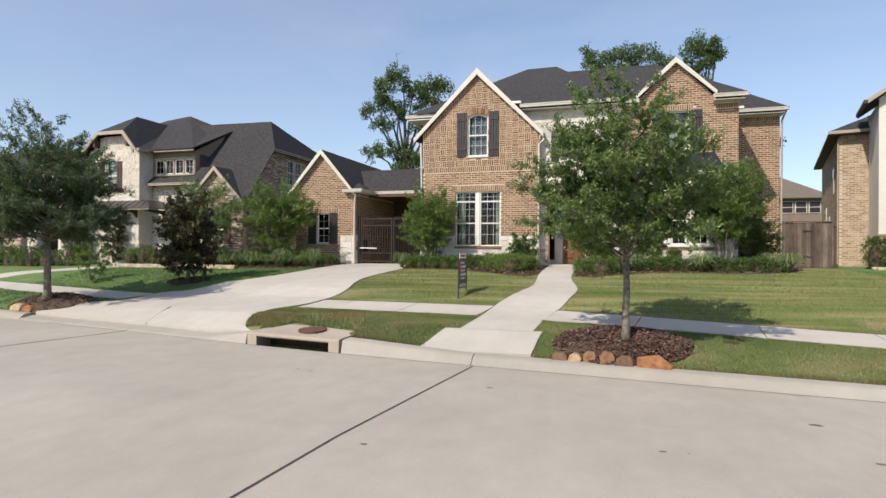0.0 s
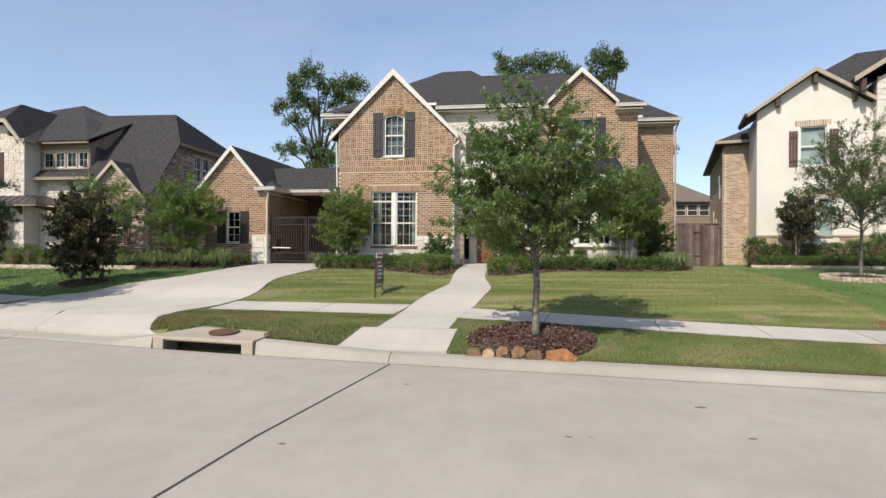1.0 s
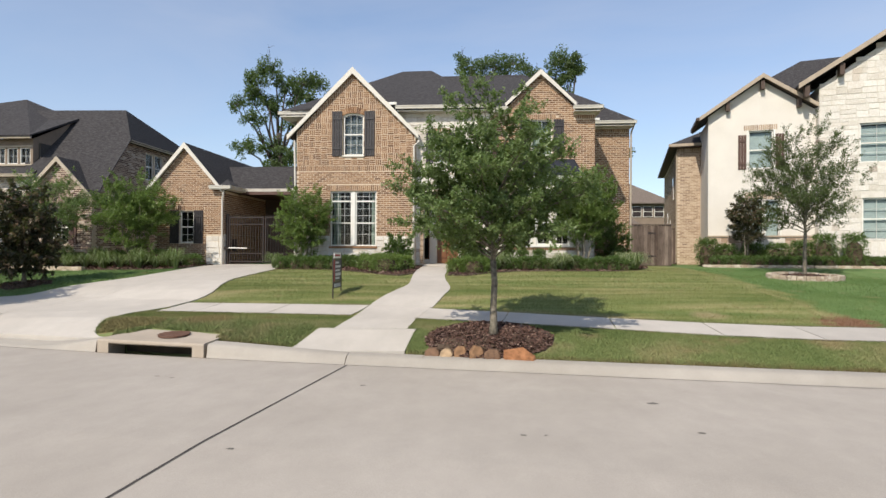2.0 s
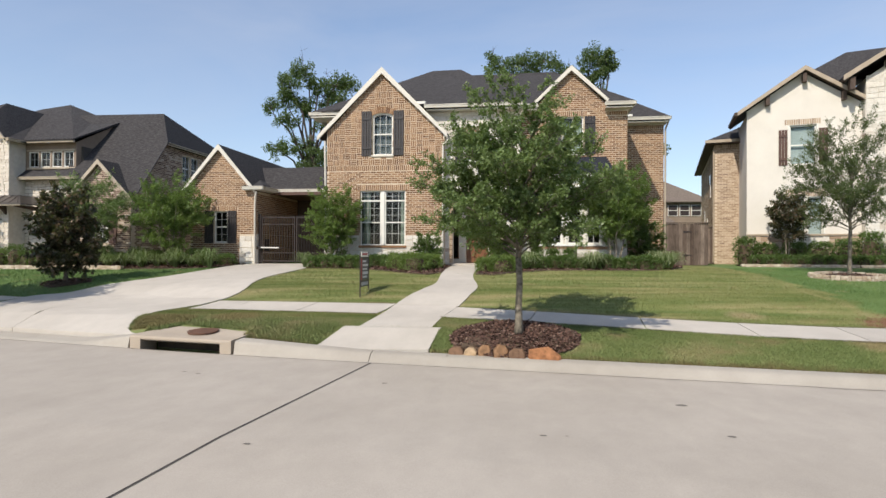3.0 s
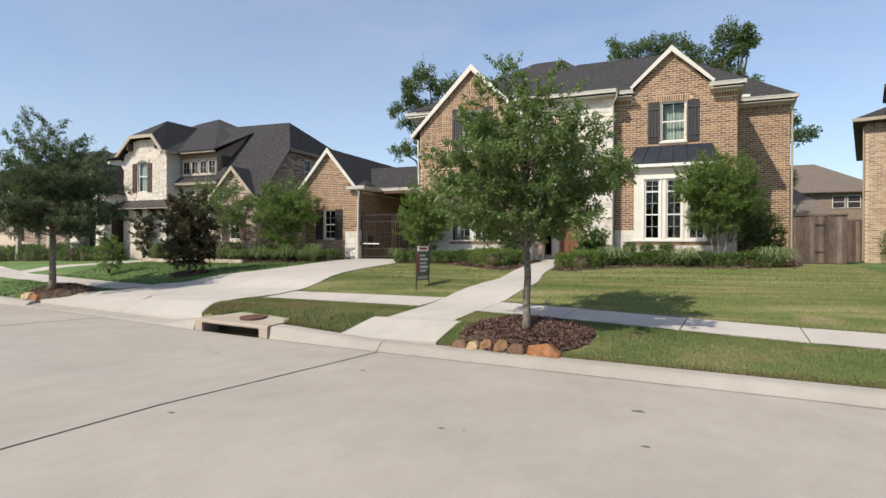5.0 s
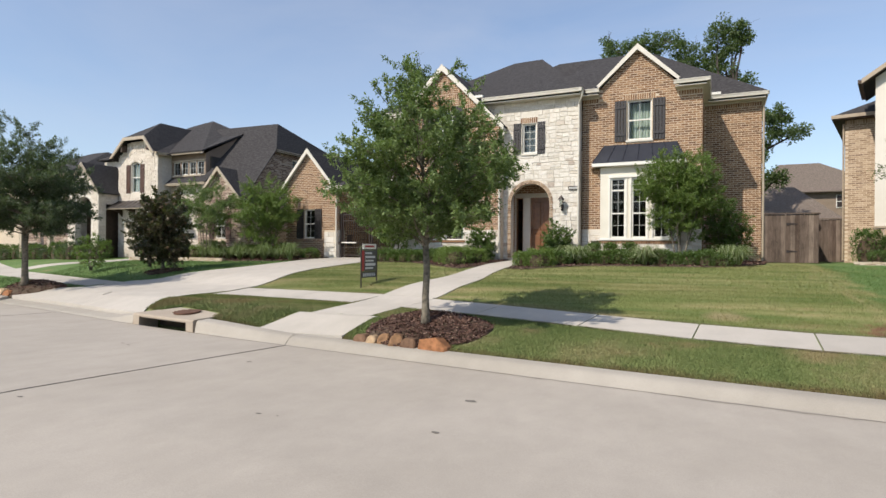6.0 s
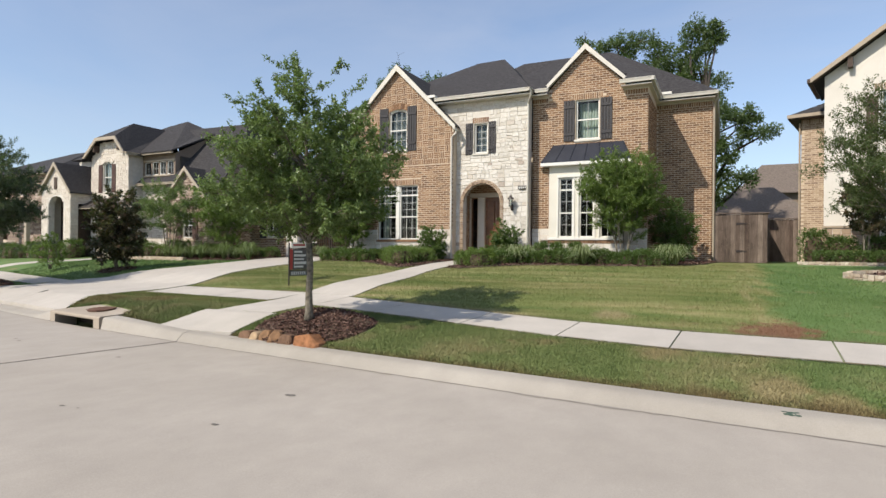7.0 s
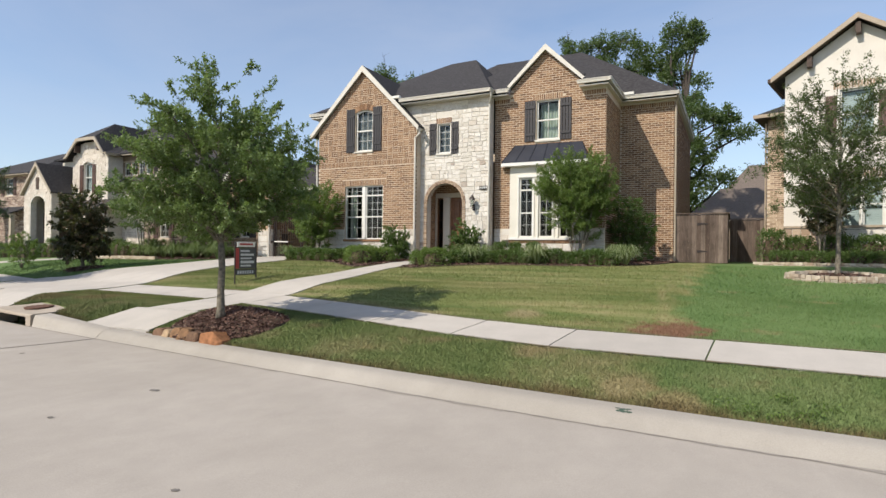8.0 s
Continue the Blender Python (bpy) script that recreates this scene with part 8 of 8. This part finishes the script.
mound("mulch_ring", 0.72, 10.40, 1.17, 0.86, 0.22, 2, "dark reddish bark mulch heaped round the oak", 5200)
mound("mulch_ring", -15.6, 12.75, 1.5, 0.72, 0.24, 5, "dark bark mulch heaped round the far oak", 1400)
mound("mulch_ring", -14.12, 16.75, 0.8, 0.6, 0.05, 6, "thin mulch ring round the magnolia", 500)


def rock(x, y, wide, deep, high, outline, seed, mat, label):
    """A split piece of sandstone: a broken outline carried back in three jittered layers, with worn arrises."""
    rng = random.Random(seed)
    bm = bmesh.new()
    for d, k in ((-0.5, 0.86), (-0.3, 1.0), (0.5, 0.84)):
        for u, z in outline:
            bm.verts.new((u * wide * k + rng.uniform(-0.03, 0.03) * wide, d * deep + (z - 0.4) * 0.22 * deep + rng.uniform(-0.06, 0.06) * deep, high * z * (1.0 if d < 0 else 0.86) + rng.uniform(-0.05, 0.05) * high * (z > 0) - 0.03))
    hull = bmesh.ops.convex_hull(bm, input=bm.verts[:])
    bmesh.ops.delete(bm, geom=[g for g in hull["geom_interior"] if isinstance(g, bmesh.types.BMVert)], context="VERTS")
    bmesh.ops.bevel(bm, geom=bm.edges[:], offset=0.009, segments=2, profile=0.6, affect="EDGES")
    me = bpy.data.meshes.new("edging_rock")
    bm.to_mesh(me)
    bm.free()
    me.materials.append(mat)
    ob = new("edging_rock", me)
    ob.location = (x, y, float(gz(x, y)))
    ob.rotation_euler = (0, 0, rng.uniform(-0.2, 0.2))
    return tagged(ob, label, "rock", "rocks edging the mulch ring")


FLAT_TOP = [(-0.5, 0), (0.5, 0), (0.47, 0.45), (0.3, 0.95), (-0.22, 1.0), (-0.47, 0.6)]
WEDGE = [(-0.5, 0), (0.5, 0), (0.49, 0.32), (0.12, 1.0), (-0.08, 0.82), (-0.48, 0.72)]
ROUNDED = [(-0.5, 0), (0.5, 0), (0.5, 0.4), (0.28, 0.9), (-0.1, 1.0), (-0.42, 0.7)]
UPRIGHT = [(-0.46, 0), (0.42, 0), (0.5, 0.5), (0.36, 0.92), (-0.05, 1.0), (-0.4, 0.55)]
ROCK_O = pieces("orange_sandstone", [(0, (0.275, 0.125, 0.058)), (1, (0.33, 0.16, 0.075))], 0.9, 11, 0.9, 0.8, 0.03)
ROCK_T = pieces("tan_sandstone", [(0, (0.33, 0.23, 0.14)), (1, (0.40, 0.29, 0.18))], 0.9, 11, 0.9, 0.75, 0.03)
ROCK_G = pieces("grey_brown_sandstone", [(0, (0.12, 0.072, 0.045)), (1, (0.17, 0.10, 0.062))], 0.9, 11, 0.9, 0.75, 0.03)
ROCK_B = pieces("brown_sandstone", [(0, (0.19, 0.108, 0.058)), (1, (0.25, 0.145, 0.078))], 0.9, 11, 0.9, 0.75, 0.03)
for x, d, wide, high, shape, mt, sd, lb in ((-0.28, 0.53, 0.29, 0.13, FLAT_TOP, ROCK_G, 1, "flat brown edging rock beside the kerb"), (-0.02, 0.51, 0.25, 0.14, ROUNDED, ROCK_T, 2, "small rounded pale tan edging rock"), (0.22, 0.54, 0.25, 0.17, FLAT_TOP, ROCK_B, 3, "blocky brown edging rock beside the kerb"), (0.475, 0.50, 0.29, 0.21, UPRIGHT, ROCK_B, 4, "upright tan edging rock"), (0.785, 0.48, 0.31, 0.17, FLAT_TOP, ROCK_G, 5, "grey-brown edging rock beside the kerb"), (1.25, 0.49, 0.57, 0.215, WEDGE, ROCK_O, 6, "large wedge-shaped orange sandstone edging rock")):
    rock(x, float(kerb_y(x)) + d - 0.04, wide, 0.28, high, shape, sd, mt, lb)
rock(-16.2, float(kerb_y(-16.2)) + 0.55, 0.55, 0.36, 0.2, FLAT_TOP, 8, ROCK_T, "pale tan edging rock by the far oak")
rock(-15.7, float(kerb_y(-15.7)) + 0.55, 0.42, 0.3, 0.18, ROUNDED, 9, ROCK_O, "orange edging rock by the far oak")


# planting beds
BEDS = [[(-7.6, 21.1), (-5.6, 20.9), (-4.2, 20.1), (-3.3, 19.3), (-2.4, 18.7), (-1.95, 19.4), (-2.05, 21.0), (-2.15, 23.2), (-2.6, 23.0), (-7.5, 23.0)],
        [(-0.75, 18.9), (-0.1, 18.7), (0.6, 19.6), (1.6, 20.3), (3.0, 20.5), (5.0, 20.6), (6.0, 21.2), (6.9, 23.0), (7.2, 26.6), (5.0, 26.6), (4.9, 23.8), (0.7, 23.6), (-0.5, 23.3), (-0.75, 21.0)],
        [(-22.8, 21.6), (-18.5, 21.2), (-15.0, 20.9), (-12.6, 20.9), (-11.5, 21.8), (-11.4, 23.7), (-17.0, 23.7), (-20, 23.7), (-22.8, 24.5)],
        [(9.9, 24.9), (15, 24.6), (20, 24.4), (20, 26.4), (15.3, 26.4), (15.2, 27), (10.2, 27.0)]]


def bed(poly, seed, label):
    rng = np.random.default_rng(seed)
    CONC.append(poly)
    ob = sheet("mulch_bed", poly, MAT_SOIL_AND_SHADE, lift=0.015, thick=0.08, step=0.8, label=label, category="mulch")
    xs, ys = [p[0] for p in poly], [p[1] for p in poly]
    x, y = rng.uniform(min(xs), max(xs), 9000), rng.uniform(min(ys), max(ys), 9000)
    ok = inside(poly, x, y)
    x, y = x[ok][:3500], y[ok][:3500]
    chips_at(ob, x, y, gz(x, y) + 0.03, rng, 0.06)


for i, (p, lb) in enumerate(zip(BEDS, ("dark mulch bed under the left windows", "dark mulch bed before the bay and wing", "mulch bed along the neighbouring house", "mulch bed before the stucco house"))):
    bed(p, 40 + i, lb)


def shrub(x, y, rx, ry, h, seed, mat=None, per=900, leaf=0.055, name="box_shrub", label="clipped green shrub in the bed", group="clipped shrubs", z=None):
    rng = np.random.default_rng(seed)
    z0 = float(gz(x, y)) if z is None else z
    T = thing(name, (x, y, z0), label, "shrub", group)
    mat = mat or MAT_HEDGE
    n = 14
    # solid dark filler stands in for the shade inside the foliage
    m = M()
    m.tube([(x, y, z0 - 0.02), (x, y, z0 + h * 0.35), (x, y, z0 + h * 0.7), (x, y, z0 + h * 0.82)], [min(rx, ry) * 0.7, min(rx, ry) * 0.8, min(rx, ry) * 0.6, 0.05], 8)
    part("stem", m, MAT_SOIL_AND_SHADE, T)
    a = rng.random(per) * math.tau
    u = rng.random(per)
    zz = np.where(u < 0.55, rng.random(per) ** 0.8 * 0.85, 0.85 + 0.15 * rng.random(per))
    k = np.where(u < 0.55, 0.92 + 0.1 * rng.normal(size=per), np.sqrt(rng.random(per)) * 0.95) * (1 - 0.35 * np.clip(zz - 0.6, 0, 1) ** 1.2)
    c = np.stack([x + rx * k * np.cos(a), y + ry * k * np.sin(a), z0 + h * zz * (1 + 0.08 * np.sin(5 * a + seed))], 1)
    V, F = leaf_cloud(rng, c, np.full(per, 0.07), 4, leaf * 1.15, leaf * 0.6, -0.3)
    add_leaves(T, "foliage", V, F, mat)
    return T


def strap_plant(x, y, r, h, seed, label="arching strap-leaved grass clump", mat=None, n=150):
    rng = np.random.default_rng(seed)
    z0 = float(gz(x, y))
    T = thing("strap_grass", (x, y, z0), label, "ornamental grass", "strap-leaved clumps")
    V, F = [], []
    for i in range(n):
        a = rng.random() * math.tau
        L, hh, w = r * rng.uniform(0.35, 1.15), h * rng.uniform(0.5, 1.15), 0.008 + 0.007 * rng.random()
        d, s = np.array([math.cos(a), math.sin(a), 0]), np.array([-math.sin(a), math.cos(a), 0])
        pts = [np.array([x, y, z0]) + d * 0.05, np.array([x, y, z0 + hh * 0.65]) + d * L * 0.3, np.array([x, y, z0 + hh * 0.92]) + d * L * 0.68, np.array([x, y, z0 + hh * 0.5]) + d * L * 1.05]
        b = len(V)
        for k, p in enumerate(pts):
            ww = w * (1, 0.9, 0.6, 0.1)[k]
            V += [p - s * ww, p + s * ww]
        for k in range(3):
            F.append((b + 2 * k, b + 2 * k + 1, b + 2 * k + 3, b + 2 * k + 2))
    add_leaves(T, "foliage", np.array(V), np.array(F), mat or MAT_STRAP)


# left bed
for i in range(5):
    shrub(-7.3 + i * 0.5, 21.3 - 0.05 * i, 0.30, 0.32, 0.40 + 0.04 * (i % 2), 100 + i, per=420)
for i, (x, y, r, h) in enumerate(((-4.3, 21.7, 0.40, 0.42), (-3.75, 20.75, 0.50, 0.50), (-3.05, 20.05, 0.58, 0.58), (-2.6, 20.8, 0.42, 0.48), (-5.0, 22.3, 0.36, 0.42), (-5.7, 22.4, 0.34, 0.38))):
    shrub(x, y, r, r * 0.9, h, 120 + i, MAT_MYRTLE if i in (1, 2, 3) else None, per=700, label="rounded bright green shrub in the bed" if i in (1, 2, 3) else "clipped green shrub in the bed")
for i, (x, y) in enumerate(((-4.25, 21.9), (-3.4, 21.3), (-7.75, 21.45))):
    strap_plant(x, y, 0.5, 0.62, 140 + i)
# right bed
for i, (x, y, r, h) in enumerate(((-0.45, 19.9, 0.38, 0.42), (0.12, 19.75, 0.52, 0.52), (0.62, 20.6, 0.36, 0.40), (1.1, 21.1, 0.32, 0.42))):
    shrub(x, y, r, r * 0.85, h, 150 + i, MAT_MYRTLE if i < 2 else None, per=650, label="rounded bright green shrub in the bed" if i < 2 else "clipped green shrub in the bed")
for i in range(10):
    shrub(1.55 + i * 0.45, 21.3 + 0.12 * math.sin(i * 1.3), 0.27 + 0.04 * (i % 2), 0.30, 0.36 + 0.05 * (i % 3), 160 + i, per=430)
for i, x in enumerate((1.35, 1.95, 2.6)):
    shrub(x, 22.7, 0.28, 0.26, 0.66, 180 + i, per=420)
for i, (x, y) in enumerate(((0.85, 21.0), (1.15, 21.5), (6.05, 21.45), (5.75, 21.6), (3.3, 21.0))):
    strap_plant(x, y, 0.72, 0.66, 190 + i, label="variegated arching strap-leaved grass clump", mat=MAT_STRAP_PALE, n=190)
# bed of the garage and of the stone house
for i in range(12):
    strap_plant(-17.2 + i * 0.5, 21.55 + 0.3 * math.sin(i * 2.1), 0.62, 0.7 + 0.15 * math.sin(i * 1.9), 210 + i, n=130)
for i in range(9):
    shrub(-16.8 + i * 0.62, 22.7 + 0.25 * math.sin(i * 1.7), 0.38, 0.4, 0.5 + 0.16 * math.sin(i * 2.3), 230 + i, per=420, label="loose green shrub in the bed", name="loose_shrub", group="loose shrubs")
for i in range(9):
    shrub(-22.6 + i * 0.62, 22.5 + 0.25 * math.sin(i), 0.42, 0.4, 0.75 + 0.15 * math.sin(i * 1.9), 250 + i, MAT_HEDGE if i % 3 else MAT_MYRTLE, per=380, label="loose green shrub before the stone house", name="loose_shrub", group="loose shrubs")
for i in range(16):
    shrub(-40 + i * 0.9, 24.2 - 0.2 * math.sin(i * 1.2) - 0.12 * i, 0.6, 0.5, 0.8 + 0.2 * math.sin(i * 2.2), 270 + i, MAT_HEDGE if i % 2 else MAT_OAK_GREY, per=360, leaf=0.08, label="loose green shrub along the far houses", name="loose_shrub", group="loose shrubs")
# bed of the stucco house
for i in range(14):
    shrub(10.5 + i * 0.55, 25.45 - 0.05 * i, 0.30, 0.30, 0.34, 300 + i, per=340, label="clipped low hedge shrub behind the stone edging", z=1.5)
for i, (x, y, h) in enumerate(((10.35, 26.3, 1.1), (11.2, 26.4, 0.85), (12.3, 26.3, 0.9), (13.2, 26.0, 0.9), (14.1, 25.8, 1.0), (14.9, 25.5, 1.3), (15.8, 25.0, 1.3))):
    shrub(x, y, 0.5, 0.42, h, 320 + i, per=520, leaf=0.07, label="rounded green shrub before the stucco wall", name="loose_shrub", group="loose shrubs", z=1.48)


def edging(name, pts, h, label, seed, closed=False, rows=2):
    """A low dry wall of small flat stones."""
    rng = random.Random(seed)
    T = thing(name, (*pts[0], 1.3), label, "stone edging")
    n = 0
    seq = list(zip(pts, pts[1:] + ([pts[0]] if closed else [])))[:len(pts) if closed else len(pts) - 1]
    for row in range(rows):
        for (x0, y0), (x1, y1) in seq:
            L = math.hypot(x1 - x0, y1 - y0)
            ux, uy = (x1 - x0) / L, (y1 - y0) / L
            u = rng.uniform(-0.1, 0)
            while u < L:
                w = rng.uniform(0.10, 0.2)
                a, b = max(u, 0), min(u + w - 0.01, L)
                if b - a > 0.05:
                    zb = float(gz(x0, y0)) - 0.04 + row * h / rows
                    d = 0.09 + rng.uniform(-0.015, 0.015)
                    m = M()
                    q = [(x0 + ux * s + k * uy * t, y0 + uy * s - k * ux * t) for s, k, t in ((a, 1, d), (b, 1, d), (b, -1, d), (a, -1, d))]
                    z1 = zb + h / rows - 0.008 + (0.04 if row == rows - 1 else 0.002) + rng.uniform(-0.01, 0.01)
                    m.v = [(*p, zb) for p in q] + [(p[0] * 0.97 + 0.03 * (x0 + x1) / 2, p[1] * 0.97 + 0.03 * (y0 + y1) / 2, z1) if L < 0.5 else (*p, z1) for p in q]
                    m.f = [(3, 2, 1, 0), (4, 5, 6, 7), (0, 1, 5, 4), (1, 2, 6, 5), (2, 3, 7, 6), (3, 0, 4, 7)]
                    part("stone", m, MAT_STONE_EDGE, T)
                u += w


MAT_STONE_EDGE = pieces("edging_limestone", [(0.0, (0.38, 0.29, 0.21)), (0.4, (0.47, 0.39, 0.30)), (0.8, (0.56, 0.49, 0.40)), (1.0, (0.32, 0.23, 0.16))], fine=14, bumpy=0.7, dist=0.02)
ring = [(11.52 + 1.12 * math.cos(i * math.tau / 26), 20.5 + 0.92 * math.sin(i * math.tau / 26)) for i in range(26)]
edging("stone_planter", ring, 0.15, "round dry-stone planter ring round the young tree", 3, True, 3)
CONC.append(ring)
mound("planter_mulch", 11.52, 20.5, 1.03, 0.83, 0.14, 8, "mulch heaped inside the stone planter", 700)
edging("stone_edging", [(9.7, 25.0), (11.5, 24.8), (14, 24.65), (17, 24.5), (20, 24.4)], 0.10, "low dry-stone edging of the neighbouring bed", 4)
edging("stone_edging", [(-22.6, 21.5), (-20.5, 21.25), (-18.4, 21.1), (-15.2, 20.8)], 0.16, "low reddish stone edging of the neighbouring bed", 5)


def weed(x, y, r, seed):
    rng = np.random.default_rng(seed)
    T = thing("weed_clump", (x, y, float(gz(x, y))), "low broad-leaved weed clump in the verge by the kerb", "weed", "weeds in the verge")
    n = 26
    a, k = rng.random(n) * math.tau, r * np.sqrt(rng.random(n))
    px_, py_ = x + k * np.cos(a) * 1.5, y + k * np.sin(a)
    c = np.stack([px_, py_, gz(px_, py_) + 0.012 + 0.022 * rng.random(n)], 1)
    V, F = leaf_cloud(rng, c, np.full(n, 0.025), 3, 0.04, 0.02, 0.1, 0.6)
    add_leaves(T, "foliage", V, F, MAT_MYRTLE)


for i, (x, d, r) in enumerate(((9.05, 0.62, 0.16), (9.35, 0.55, 0.13), (9.7, 0.6, 0.1), (9.55, 0.9, 0.08), (9.9, 0.8, 0.09))):
    weed(x, float(kerb_y(x)) + d, r, 700 + i)


# ---- grass ----
def grass():
    rng = np.random.default_rng(77)
    X, Y, S = [], [], []
    for x0, x1, d0, d1, dens, size in ((-9, 13, 0.40, 3.3, 5200, 0.019), (-8.2, -2.9, 0.42, 1.75, 4200, 0.042), (-12, 13, 3.3, 7.0, 2000, 0.015), (-14, 14, 7.0, 13.0, 500, 0.026), (-22, -9, 0.43, 10, 350, 0.03), (13, 20, 0.43, 13, 200, 0.03), (7, 14, 13, 17, 300, 0.026)):
        n = int((x1 - x0) * (d1 - d0) * dens)
        x = rng.uniform(x0, x1, n)
        y = kerb_y(x) + rng.uniform(d0, d1, n)
        ok = np.ones(n, bool)
        for poly in CONC:
            bx = [p[0] for p in poly]
            by_ = [p[1] for p in poly]
            near = (x > min(bx)) & (x < max(bx)) & (y > min(by_)) & (y < max(by_))
            ok[near] &= ~inside(poly, x[near], y[near])
        ok &= ~((x > -30) & (x < 21) & (y > 23.0))
        ok &= ~((x > -15.6) & (x < -6.9) & (y < kerb_y(x) + 0.75))
        X.append(x[ok]), Y.append(y[ok]), S.append(np.full(ok.sum(), size))
    x, y, s = np.concatenate(X), np.concatenate(Y), np.concatenate(S)
    n = len(x)
    z = gz(x, y) - 0.024
    a = rng.random(n) * math.tau
    h = s * rng.uniform(0.5, 1.4, n) + 0.024
    w = s * 0.24 * rng.uniform(0.7, 1.5, n)
    lx, ly = rng.normal(size=n) * s * 0.8, rng.normal(size=n) * s * 0.8
    V = np.stack([np.stack([x - np.cos(a) * w, y - np.sin(a) * w, z], 1), np.stack([x + np.cos(a) * w, y + np.sin(a) * w, z], 1), np.stack([x + lx, y + ly, z + h], 1)], 1).reshape(-1, 3)
    ob = quads("grass", V, np.arange(n * 3).reshape(n, 3), MAT_BLADE)
    tagged(ob, "short mown grass blades over the lawns and verges", "grass", kind="stuff")


grass()
